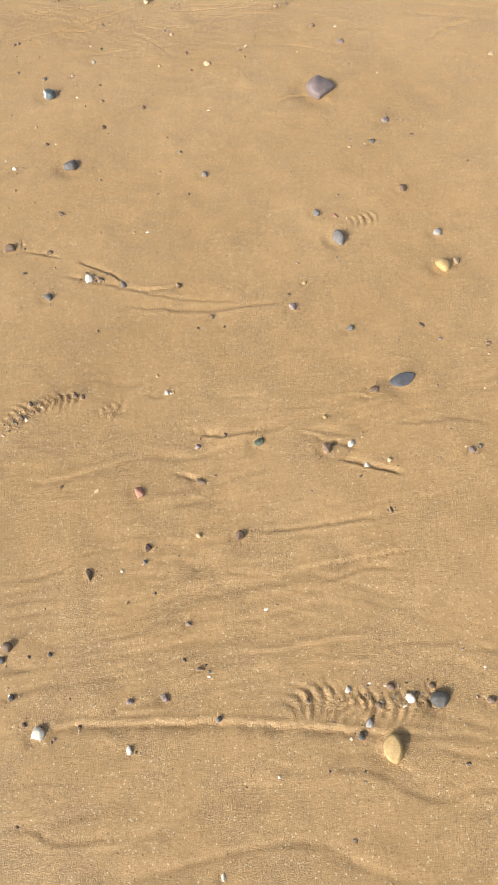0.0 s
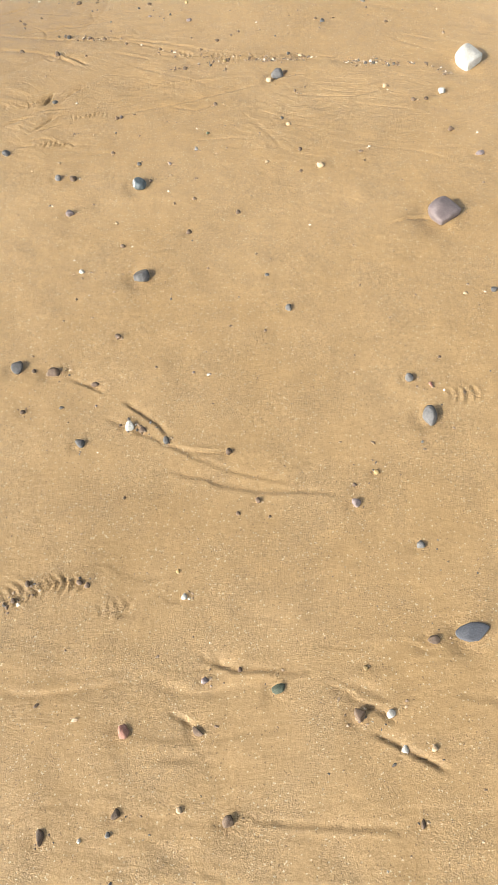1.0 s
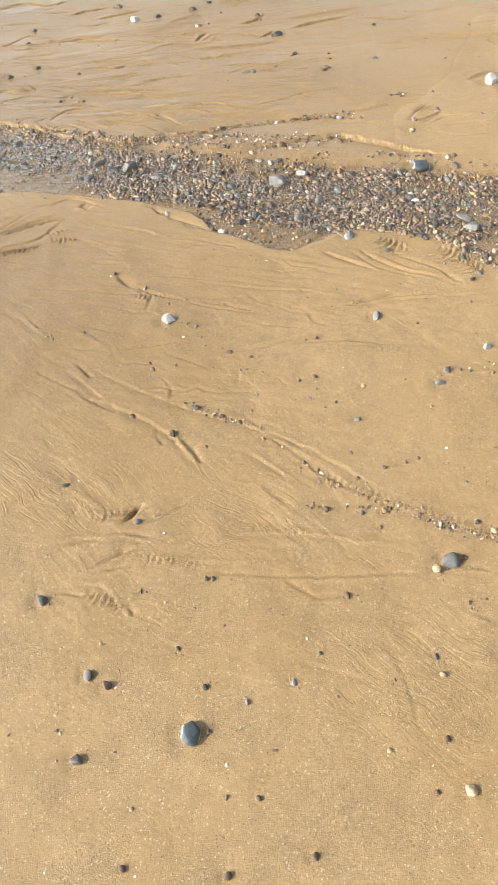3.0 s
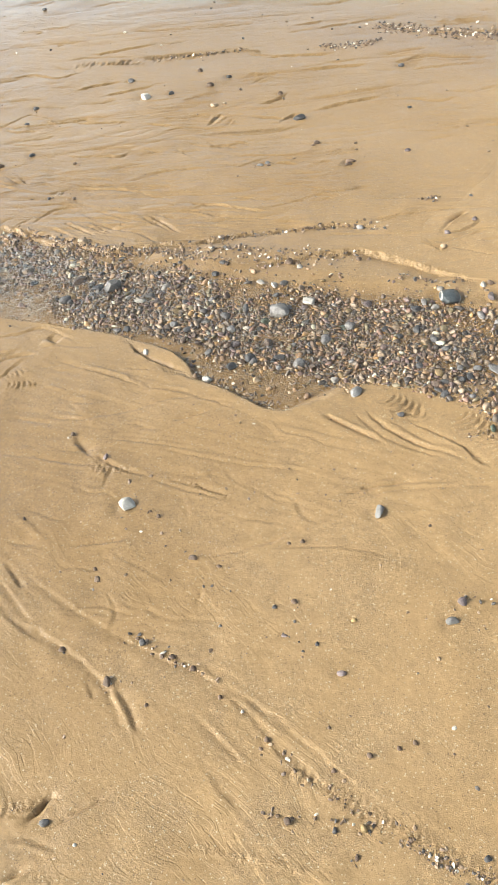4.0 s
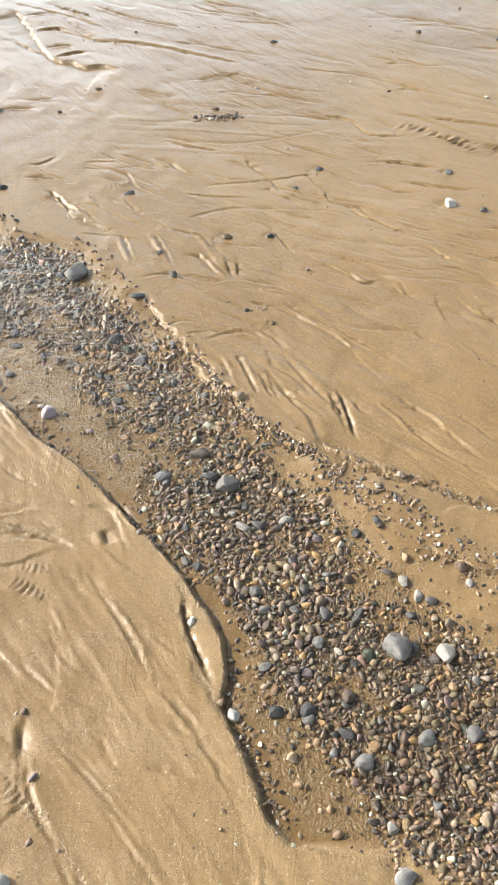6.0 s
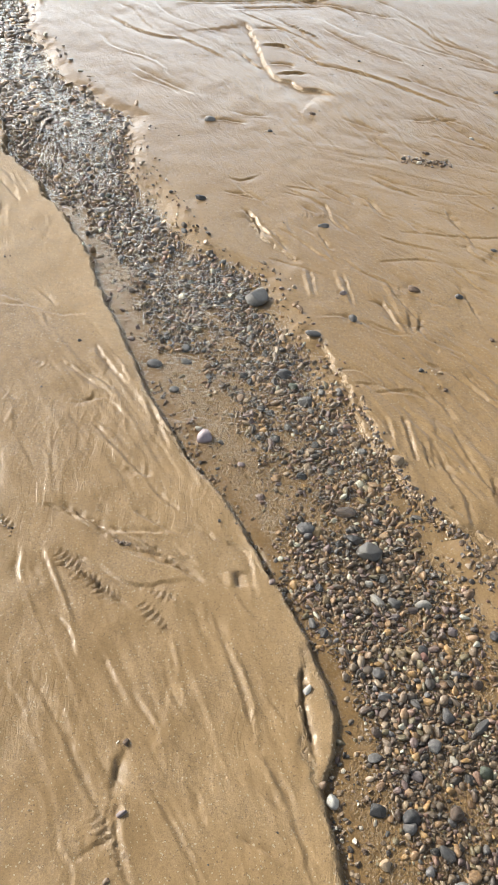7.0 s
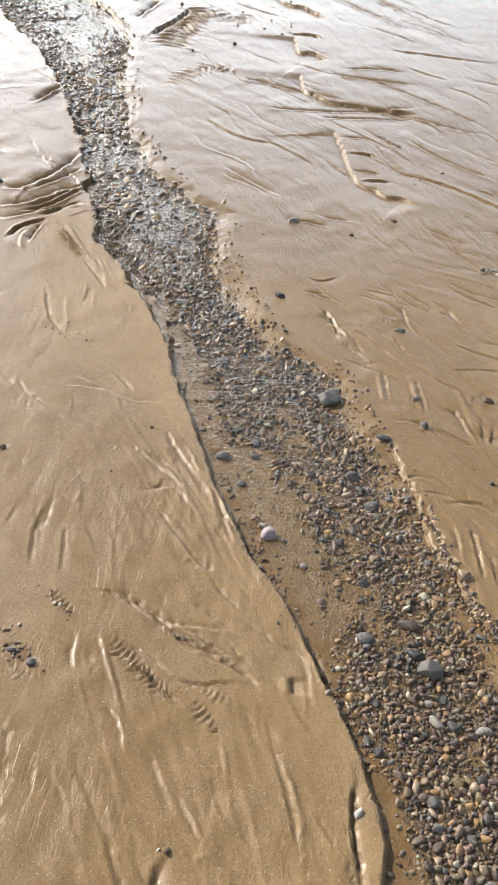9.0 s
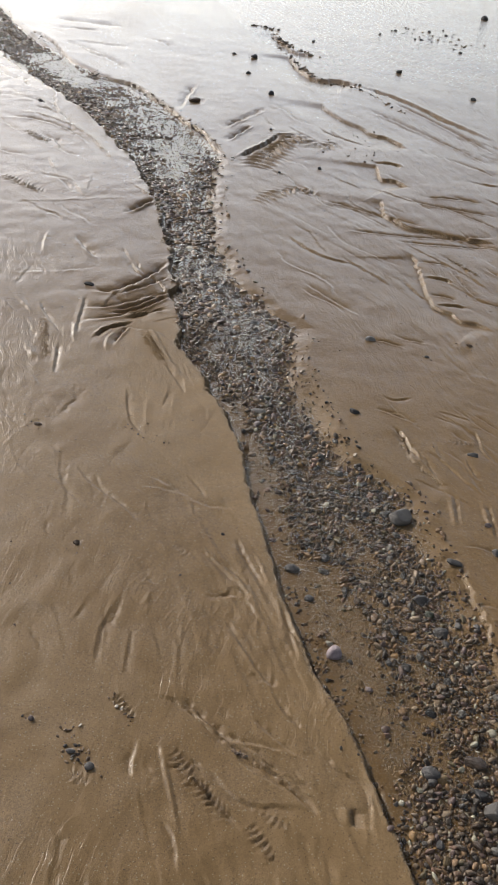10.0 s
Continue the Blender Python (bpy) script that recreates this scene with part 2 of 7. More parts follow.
NORTH = ((-12, 1.2), (-10.5, 1.7), (-9.2, 2.19), (-8.37, 2.63), (-7.75, 3.1), (-7.18, 3.44), (-6.62, 3.67), (-6.08, 3.83), (-5.6, 3.78), (-4.86, 3.77),
         (-4.35, 3.86), (-4.1, 4.0), (-3.96, 4.09), (-3.51, 4.04), (-3.29, 4.09), (-3.06, 4.16), (-2.87, 4.33), (-2.62, 4.33), (-2.47, 4.37),
         (-2.17, 4.37), (-1.99, 4.41), (-1.67, 4.49), (-1.35, 4.56), (-1.06, 4.63), (-0.83, 4.68), (-0.5, 4.74), (0.5, 4.76), (3, 4.8))
# the near edge of the gravel, which leaves a strip of bare sand under the bank
SHINGLE = ((-12, 0.62), (-8.8, 1.9), (-6.6, 3.02), (-4.59, 3.52), (-3.78, 3.56), (-3.39, 3.73), (-3.2, 3.83), (-2.98, 3.87), (-2.6, 3.9), (-2.53, 4.0),
           (-2.37, 4.05), (-2.2, 4.08), (-2.0, 4.11), (-1.88, 4.06), (-1.78, 4.03), (-1.5, 4.09), (-1.3, 4.07), (-1.1, 4.12), (-0.95, 4.14), (-0.79, 4.2),
           (-0.6, 4.2), (-0.45, 4.13), (-0.33, 4.1), (0.0, 4.07), (0.8, 3.98), (3, 3.85))


def edge(line, x):
    line = np.array(line)
    return np.interp(x, line[:, 0], line[:, 1])


def axis(low, high, step, parts_low, parts_high):
    """Places along one axis: even steps between low and high, growing ones outside; parts: (growth, reach) in turn."""
    def grow(parts):
        at, d, made = 0.0, step, []
        for growth, reach in parts:
            while at < reach:
                d *= growth
                at += d
                made.append(at)
        return np.array(made)
    return np.concatenate([low - grow(parts_low)[::-1], np.arange(low, high, step), np.arange(low, high, step)[-1] + grow(parts_high)])


# every second line of the lattice carries the coarse sheet, all of them the part beside the walk
XS = axis(-3.3, 0.7, 0.0048, ((1.003, 6.5), (1.07, 3000)), ((1.12, 3000),))
YS = axis(0.22, 5.1, 0.0048, ((1.12, 3000),), ((1.005, 4.5), (1.07, 3000)))
XS, YS = XS[:len(XS) - (len(XS) + 1) % 2], YS[:len(YS) - (len(YS) + 1) % 2]
X, Y = np.meshgrid(XS, YS, indexing="ij")


def lattice(ix, iy, seed):
    h = (ix.astype(np.int64) * 374761393 + iy.astype(np.int64) * 668265263 + seed * 974711) & 0xFFFFFFFF
    h = ((h ^ (h >> 13)) * 1274126177) & 0xFFFFFFFF
    return ((h ^ (h >> 16)) & 0xFFFF) / 32767.5 - 1


def waver(x, y, seed):
    """Smooth noise, -1 to 1, one bump a unit."""
    ix, iy = np.floor(x), np.floor(y)
    fx, fy = x - ix, y - iy
    fx, fy = fx * fx * (3 - 2 * fx), fy * fy * (3 - 2 * fy)
    a = lattice(ix, iy, seed) * (1 - fx) + lattice(ix + 1, iy, seed) * fx
    b = lattice(ix, iy + 1, seed) * (1 - fx) + lattice(ix + 1, iy + 1, seed) * fx
    return a * (1 - fy) + b * fy


def rise(v, low, high):
    v = np.clip((v - low) / (high - low), 0, 1)
    return v * v * (3 - 2 * v)


# broad swells, then smaller ones
U, V = 0.83 * X + 0.56 * Y, 0.83 * Y - 0.56 * X
Z = 0.004 * waver(X / 0.9, Y / 0.6, 1) + 0.002 * waver(U / 0.31, V / 0.22, 2) + 0.0012 * waver(V / 0.09, U / 0.06, 3) + 0.0004 * waver(U / 0.035, V / 0.03, 4)
# where the sand is torn into small crumbs and teeth, 0 to 1
TORN = np.zeros(X.shape)
# fine braided rills left by the sheet of water, which ran three ways in turn
CALM = np.maximum((1.3 - 0.3 * rise(Y, 4.4, 4.9)) - 0.9 * rise(-X, 3.0, 6.0) - 0.4 * rise(Y, 5.2, 7.0), 0.35) * (1 - 0.72 * rise(Y, 2.6, 3.2) * (1 - rise(Y, 4.3, 4.8))) * (1 - 0.85 * rise(Y, 1.1, 1.5) * (1 - rise(Y, 2.5, 3.0)))
RUNS = (1 - rise(Y, 1.4, 2.6), rise(Y, 1.4, 2.6) * (1 - rise(Y, 4.2, 4.8)) * (1 - rise(-X, 3.2, 4.5)), rise(Y, 4.2, 4.8) * (1 - rise(-X, 2.2, 3.8)), rise(-X, 2.2, 3.8))
for turn, share, seed in zip((6, -16, 32, 12), RUNS, (101, 111, 121, 131)):
    c, s = math.cos(radians(turn)), math.sin(radians(turn))
    some = np.nonzero(share.max(1) > 0)[0], np.nonzero(share.max(0) > 0)[0]
    box = slice(some[0][0], some[0][-1] + 1), slice(some[1][0], some[1][-1] + 1)
    share = (share * CALM)[box]
    u, v = (X * c + Y * s)[box], (Y * c - X * s)[box]
    v = v + 0.085 * waver(u / 0.45, v / 0.35, seed) + 0.02 * waver(u / 0.13, v / 0.1, seed + 1)
    for run, across, deep, k in ((0.42, 0.05, 0.0022, 2), (0.2, 0.022, 0.0011, 4), (0.1, 0.016, 0.0006, 6)):
        a = waver(u / run, v / across, seed + k)
        patch = rise(waver(u / 0.45, v / 0.22, seed + k + 1), -0.1, 0.7)
        Z[box] -= share * deep * patch * (np.maximum(0, 1 - 2.6 * np.abs(a)) ** 1.4 - 0.25 * a)
# the stream's bed under a sharp southern bank and a worn northern one
JAG = 0.010 * waver(X / 0.11, Y / 0.11, 5) + 0.004 * waver(X / 0.035, Y / 0.035, 6) + 0.002 * waver(X / 0.014, Y / 0.014, 7)
FROM_SOUTH = Y - edge(SOUTH, X) + JAG * (rise(-X, -0.5, 1.0) + 1.6 * rise(-X, 2.6, 3.2))
FROM_NORTH = edge(NORTH, X) - Y + 2 * JAG
STEEP = rise(-X, 0.85, 1.1)
BED = rise(FROM_SOUTH, 0, 0.16 - 0.151 * STEEP) * rise(FROM_NORTH, -0.01, 0.12)
Z -= (0.008 + 0.004 * STEEP + 0.003 * rise(-X, 1.4, 2.0) + 0.007 * rise(-X, 2.7, 3.5)) * BED + 0.006 * rise(FROM_SOUTH, 0.05, 0.3) * rise(FROM_NORTH, 0.05, 0.3)

Z += STEEP * (FROM_NORTH > 0) * (0.002 * rise(FROM_SOUTH, -0.06, -0.004) * (FROM_SOUTH < 0.003) - 0.0015 * rise(FROM_SOUTH, 0.004, 0.012) * (1 - rise(FROM_SOUTH, 0.015, 0.045)))
TORN = np.maximum(TORN, STEEP * np.exp(-((FROM_SOUTH - 0.006) / 0.012) ** 2))


def window(points, reach):
    p = np.array(points)
    (x0, y0), (x1, y1) = p.min(0) - reach, p.max(0) + reach
    return slice(*np.searchsorted(XS, (x0, x1))), slice(*np.searchsorted(YS, (y0, y1)))


def along(points, box):
    """Over a window of the grid: the way along a line, the distance to it with its sign (left is positive), and the line's length."""
    x, y = X[box], Y[box]
    best = np.full(x.shape, 1e9)
    side, way = np.zeros(x.shape), np.zeros(x.shape)
    gone = 0.0
    for (ax, ay), (bx, by) in zip(points, points[1:]):
        n = math.hypot(bx - ax, by - ay)
        ux, uy = (bx - ax) / n, (by - ay) / n
        u = np.clip((x - ax) * ux + (y - ay) * uy, 0, n)
        d = np.hypot(x - ax - u * ux, y - ay - u * uy)
        near = d < best
        best = np.where(near, d, best)
        side = np.where(near, np.where(ux * (y - ay) - uy * (x - ax) >= 0, d, -d), side)
        way = np.where(near, gone + u, way)
        gone += n
    return way, side, gone


def curved(points):
    """A smooth line through a few bends."""
    p = [Vector(q) for q in points]
    p = [p[0] * 2 - p[1], *p, p[-1] * 2 - p[-2]]
    made = []
    for a, b, c, d in zip(p, p[1:], p[2:], p[3:]):
        for k in range(5):
            u = k / 5
            made.append(tuple(0.5 * (2 * b + (c - a) * u + (2 * a - 5 * b + 4 * c - d) * u * u + (3 * b - a - 3 * c + d) * u ** 3)))
    return made + [tuple(p[-2])]


def groove(width, depth, *points):
    """A rill with low levees; a ridge where the depth is negative. Both ends run out."""
    line = curved(points)
    depth *= 1.25 if depth > 0 else 0.7
    x, y = points[len(points) // 2]
    i, j = min(np.searchsorted(XS, x), len(XS) - 1), min(np.searchsorted(YS, y), len(YS) - 1)
    width = max(width * 0.48, 0.7 * (XS[i] - XS[i - 1]), 0.7 * (YS[j] - YS[j - 1]))
    box = window(line, width * 8)
    if Z[box].size == 0:
        return
    s, d, n = along(line, box)
    d = d + width * 0.5 * waver(s / (width * 6), d * 0, len(points) + int(width * 9e4))
    fade = rise(s, 0, 0.25 * n) * rise(n - s, 0, 0.25 * n) * (0.8 + 0.4 * waver(s / (width * 4), s * 0, 11))
    d = d + width * 0.45 * waver(s / (width * 1.7), d * 0, 12)
    # one side is cut steep, the other shelves off
    q = d / width * (1 if int(abs(x) * 1000) % 3 else -1)
    TORN[box] = np.maximum(TORN[box], 0.3 * min(1.0, abs(depth) / 0.004) * fade * np.exp(-(q / 1.8) ** 2))
    shelf = 1.2 * np.exp(-np.where(q > 0, 0.55, 2.2) * np.abs(q)) * rise(7 - np.abs(q), 0, 4)
    Z[box] -= depth * fade * (shelf - 0.35 * np.exp(-(q + 1.8) ** 2))


def ripples(width, wave, height, *points):
    """A train of small ripples across a line."""
    line = curved(points)
    height, wave, width = height * 1.7, max(wave * 0.75, 0.0135), width * 0.8
    box = window(line, width)
    if Z[box].size == 0:
        return
    s, d, n = along(line, box)
    tooth = np.sin(2 * np.pi * (s + 0.5 * np.abs(d) + 0.3 * wave * waver(s / wave / 2, d / wave, 21)) / wave)
    fade = rise(s, 0, wave * 2) * rise(n - s, 0, wave * 2) * np.exp(-(2.2 * d / width) ** 2)
    TORN[box] = np.maximum(TORN[box], 0.4 * fade)
    Z[box] += height * fade * (0.7 * tooth + 0.3 * tooth * np.abs(tooth)) * (0.7 + 0.6 * waver(s / wave, d / wave, 22))


def scarp(height, fade, *points):
    """A small worn edge: the sand on the line's right drops off sharply and climbs back over some way."""
    line = curved(points)
    box = window(line, fade * 4)
    if Z[box].size == 0:
        return
    s, d, n = along(line, box)
    d = d + 0.007 * waver(s / 0.025, d * 0, 31) + 0.02 * fade * waver(s / 0.1, d * 0, 32)
    ends = rise(s, 0, 0.12 * n) * rise(n - s, 0, 0.12 * n)
    TORN[box] = np.maximum(TORN[box], 0.6 * ends * np.exp(-((d + 0.006) / 0.011) ** 2))
    Z[box] -= height * ends * rise(-d, -0.004, 0.008) * np.exp(np.minimum(d, 0) / fade)


def streaks(x, y, long, wide, turn, height, across, run):
    """A patch of fine parallel rills, which fades at its rim."""
    across *= 0.6
    height *= 0.45 if across < 0.02 else 0.22
    reach = max(long, wide) * 1.6
    box = window([(x, y)], reach)
    c, s = math.cos(radians(turn)), math.sin(radians(turn))
    u, v = (X[box] - x) * c + (Y[box] - y) * s, (Y[box] - y) * c - (X[box] - x) * s
    fade = np.exp(-((u / long) ** 2 + (v / wide) ** 2) * 1.2)
    v = v + 2.2 * across * waver(u / run * 0.7, v / across / 7, 41) + 0.7 * across * waver(u / run * 2.6, v / across / 2, 45)
    a = waver(u / run, v / across / 2, 42)
    b = waver(u / run * 1.6, v / across, 43)
    patch = rise(waver(u / run / 1.5, v / across / 5, 44), -0.3, 0.5)
    rills = np.maximum(0, 1 - 3.5 * np.abs(a)) ** 1.5 + 0.6 * patch * np.maximum(0, 1 - 3 * np.abs(b)) ** 1.5
    Z[box] += height * fade * (0.5 * a - 0.9 * rills)


groove(0.0137, 0.0023, (-0.302, 1.525), (-0.095, 1.491), (0.083, 1.500), (0.140, 1.524))
ripples(0.052, 0.0218, 0.003, (-0.536, 1.161), (-0.466, 1.216), (-0.354, 1.242))
ripples(0.046, 0.0213, 0.002, (-0.338, 1.173), (-0.251, 1.209))
groove(0.0051, 0.0027, (-0.114, 1.143), (-0.065, 1.105), (-0.016, 1.107), (0.058, 1.121))
groove(0.0042, 0.0027, (0.150, 1.057), (0.199, 1.065), (0.243, 1.038))
groove(0.0042, 0.0027, (0.240, 1.009), (0.285, 0.997), (0.329, 0.979))
groove(0.0032, 0.0027, (-0.016, 0.862), (0.063, 0.861), (0.176, 0.870), (0.279, 0.879))
ripples(0.024, 0.0095, 0.002, (-0.007, 0.864), (0.041, 0.865))
groove(0.0039, 0.0018, (0.033, 0.760), (0.122, 0.778), (0.222, 0.790), (0.323, 0.803))
ripples(0.018, 0.0117, 0.0012, (0.122, 0.775), (0.323, 0.803))
groove(0.0067, -0.0027, (-0.084, 0.630), (-0.038, 0.616), (0.044, 0.613), (0.107, 0.623), (0.253, 0.635))
groove(0.0066, -0.0020, (0.104, 0.596), (0.163, 0.579), (0.205, 0.583))
groove(0.0050, 0.0027, (-0.163, 1.019), (-0.116, 1.001), (-0.086, 0.985))
groove(0.0088, 0.0036, (-0.457, 0.499), (-0.319, 0.495), (-0.132, 0.488), (0.033, 0.472), (0.168, 0.454), (0.395, 0.433))
groove(0.0044, -0.0020, (-0.294, 0.489), (-0.263, 0.467), (-0.231, 0.448))
groove(0.0037, 0.0018, (-0.279, 0.488), (-0.261, 0.516), (-0.246, 0.535))
ripples(0.075, 0.0240, 0.003, (0.035, 0.487), (0.096, 0.513), (0.212, 0.495), (0.331, 0.497))
ripples(0.048, 0.0227, 0.003, (0.294, 1.773), (0.401, 1.797))
groove(0.0075, 0.0018, (-0.728, 2.773), (-0.509, 2.854), (-0.246, 2.991))
groove(0.0076, 0.0018, (-0.206, 2.928), (-0.013, 2.923), (0.105, 2.966))
groove(0.0073, 0.0027, (0.650, 2.635), (0.735, 2.701), (0.820, 2.755))
groove(0.0077, 0.0027, (0.140, 2.333), (0.246, 2.382), (0.326, 2.327))
groove(0.0043, 0.0018, (-0.436, 0.324), (-0.381, 0.328), (-0.343, 0.306), (-0.207, 0.310))
groove(0.0068, 0.0014, (-1.024, 2.803), (-0.926, 2.839), (-0.913, 2.902))
groove(0.0066, 0.0014, (-0.942, 2.689), (-0.886, 2.768), (-0.861, 2.818))
groove(0.0085, 0.0011, (-1.003, 3.229), (-0.844, 3.223), (-0.641, 3.181), (-0.405, 3.121), (-0.116, 3.133), (0.132, 3.110), (0.439, 3.059))
ripples(0.040, 0.0209, 0.002, (-0.594, 3.137), (-0.116, 3.133))
groove(0.0076, 0.0018, (-0.479, 1.659), (-0.406, 1.626), (-0.269, 1.579), (-0.140, 1.533), (0.052, 1.503))
groove(0.0044, 0.0011, (-0.425, 1.705), (-0.335, 1.649), (-0.274, 1.601))
groove(0.0051, 0.0011, (-0.147, 1.143), (-0.090, 1.112), (-0.027, 1.104))
groove(0.0049, 0.0014, (0.177, 1.034), (0.253, 1.002), (0.327, 0.973))
groove(0.0036, 0.0011, (0.112, 1.106), (0.173, 1.090), (0.236, 1.080))
groove(0.0045, 0.0007, (-0.087, 1.217), (-0.022, 1.208), (0.041, 1.210))
groove(0.0038, 0.0007, (-0.469, 1.038), (-0.408, 1.048), (-0.344, 1.047))
ripples(0.031, 0.0151, 0.003, (0.001, 1.118), (0.055, 1.088))
ripples(0.026, 0.0103, 0.002, (-0.027, 0.857), (0.036, 0.867))
groove(0.0036, 0.0011, (-0.151, 1.011), (-0.108, 0.993), (-0.076, 0.977))
groove(0.0086, 0.0018, (-1.451, 3.259), (-1.324, 3.245), (-1.138, 3.219), (-0.948, 3.212), (-0.681, 3.216), (-0.461, 3.167), (-0.294, 3.154))
groove(0.0040, 0.0018, (-0.942, 2.630), (-0.867, 2.659), (-0.786, 2.618), (-0.757, 2.613))
ripples(0.030, 0.0158, 0.003, (-0.906, 2.627), (-0.783, 2.633))
groove(0.0099, -0.0018, (-0.766, 2.856), (-0.685, 2.903), (-0.560, 2.965), (-0.425, 2.998), (-0.338, 3.022), (-0.250, 3.021))
groove(0.0041, 0.0018, (-0.224, 3.030), (-0.136, 3.044))
groove(0.0035, 0.0030, (-0.980, 2.819), (-0.938, 2.853), (-0.922, 2.896))
groove(0.0033, 0.0024, (-0.919, 2.683), (-0.884, 2.741), (-0.868, 2.779))
groove(0.0068, -0.0009, (-1.055, 2.684), (-0.969, 2.762), (-0.817, 2.829))
ripples(0.021, 0.0123, 0.002, (-0.832, 2.746), (-0.735, 2.805))
ripples(0.037, 0.0182, 0.003, (-1.013, 2.803), (-0.912, 2.867))
groove(0.0084, 0.0024, (-1.245, 3.145), (-1.106, 3.136), (-0.981, 3.115), (-0.885, 3.057), (-0.838, 3.026))
groove(0.0045, 0.0018, (-0.952, 3.118), (-0.905, 3.102), (-0.844, 3.049))
groove(0.0055, -0.0014, (-0.834, 3.230), (-0.756, 3.223), (-0.672, 3.200))
groove(0.0044, 0.0018, (-0.967, 3.220), (-0.830, 3.222), (-0.715, 3.199), (-0.629, 3.166), (-0.564, 3.144), (-0.453, 3.129), (-0.336, 3.117))
groove(0.0053, 0.0024, (-0.789, 3.146), (-0.705, 3.122), (-0.621, 3.092))
ripples(0.025, 0.0155, 0.003, (-0.583, 3.127), (-0.505, 3.129))
ripples(0.031, 0.0165, 0.003, (-0.437, 3.120), (-0.347, 3.115))
groove(0.0060, -0.0014, (-0.345, 3.179), (-0.278, 3.162))
groove(0.0067, 0.0018, (-1.611, 3.360), (-1.472, 3.306))
groove(0.0075, -0.0014, (-1.458, 3.362), (-1.327, 3.334))
groove(0.0051, 0.0024, (-1.466, 3.179), (-1.340, 3.156), (-1.245, 3.145))
groove(0.0050, 0.0018, (-1.371, 3.221), (-1.269, 3.178), (-1.172, 3.137))
groove(0.0093, 0.0018, (-0.985, 3.451), (-0.906, 3.521), (-0.845, 3.596), (-0.817, 3.657))
groove(0.0062, 0.0018, (-0.871, 3.548), (-0.716, 3.629), (-0.575, 3.663))
groove(0.0088, 0.0018, (-0.797, 3.781), (-0.656, 3.882), (-0.489, 3.955))
ripples(0.022, 0.0135, 0.002, (-1.373, 3.565), (-1.244, 3.613))
groove(0.0066, 0.0018, (-1.252, 3.610), (-1.111, 3.618), (-0.985, 3.642))
groove(0.0068, 0.0018, (-1.480, 3.638), (-1.325, 3.578), (-1.288, 3.527))
groove(0.0070, 0.0024, (-0.895, 4.053), (-0.764, 3.989), (-0.596, 3.990))
groove(0.0070, 0.0018, (-0.829, 4.066), (-0.676, 4.027), (-0.550, 3.996))
groove(0.0095, 0.0030, (-1.997, 3.842), (-1.913, 3.913), (-1.863, 3.970), (-1.723, 3.963))
groove(0.0079, 0.0024, (-1.913, 3.737), (-1.858, 3.811), (-1.793, 3.873))
groove(0.0084, 0.0018, (-1.542, 3.671), (-1.402, 3.792), (-1.321, 3.888), (-1.157, 3.942))
groove(0.0069, 0.0018, (-1.700, 3.471), (-1.510, 3.539), (-1.332, 3.589))
groove(0.0059, 0.0018, (-1.109, 3.293), (-1.051, 3.254), (-1.034, 3.199))
groove(0.0063, 0.0018, (-0.551, 2.843), (-0.446, 2.826), (-0.391, 2.859))
groove(0.0068, 0.0012, (-0.443, 2.673), (-0.360, 2.685), (-0.279, 2.696))
groove(0.0061, 0.0012, (-0.259, 2.809), (-0.212, 2.797), (-0.179, 2.795))
groove(0.0062, 0.0012, (-0.713, 2.603), (-0.675, 2.603), (-0.646, 2.599))
groove(0.0064, 0.0036, (-0.961, 4.002), (-0.892, 3.997), (-0.819, 3.984), (-0.753, 3.978))
groove(0.0071, 0.0036, (-0.856, 4.063), (-0.768, 4.023), (-0.666, 4.013), (-0.565, 4.015))
groove(0.0063, 0.0036, (-0.750, 4.076), (-0.619, 4.056), (-0.554, 4.037), (-0.495, 4.005))
groove(0.0060, 0.0024, (-1.457, 3.874), (-1.327, 3.909), (-1.181, 3.918), (-1.108, 3.910))
groove(0.0056, 0.0024, (-1.288, 3.711), (-1.157, 3.729), (-0.999, 3.769), (-0.842, 3.833))
groove(0.0056, 0.0024, (-1.200, 3.625), (-1.126, 3.637), (-1.015, 3.649))
groove(0.0067, -0.0014, (-1.306, 3.727), (-1.255, 3.800), (-1.179, 3.882))
groove(0.0076, 0.0018, (-0.799, 3.738), (-0.666, 3.853), (-0.403, 4.010))
ripples(0.069, 0.0243, 0.004, (-0.835, 4.135), (-0.743, 4.108), (-0.744, 4.066))
ripples(0.091, 0.0240, 0.003, (-0.647, 4.157), (-0.454, 4.079))
ripples(0.016, 0.0114, 0.002, (-1.613, 4.658), (-1.241, 4.935))
ripples(0.017, 0.0105, 0.002, (-1.198, 4.743), (-0.837, 4.749))
groove(0.0065, 0.0024, (-1.006, 4.940), (-0.997, 5.025), (-0.968, 5.105))
groove(0.0062, 0.0024, (-1.050, 4.899), (-0.966, 4.876), (-0.938, 4.865))
groove(0.0055, 0.0018, (-1.229, 4.915), (-1.098, 5.058), (-0.885, 5.185))
groove(0.0070, 0.0030, (-2.138, 4.530), (-2.039, 4.501), (-2.001, 4.495))
groove(0.0057, 0.0024, (-1.963, 4.653), (-1.878, 4.631), (-1.797, 4.599))
groove(0.0070, 0.0024, (-2.048, 4.648), (-1.874, 4.724), (-1.746, 4.749))
groove(0.0054, 0.0018, (-1.447, 4.798), (-1.506, 4.720), (-1.517, 4.632))
groove(0.0072, 0.0018, (-2.207, 4.597), (-2.077, 4.630), (-1.931, 4.642))
groove(0.0063, 0.0018, (-2.314, 4.700), (-2.148, 4.778), (-1.979, 4.847))
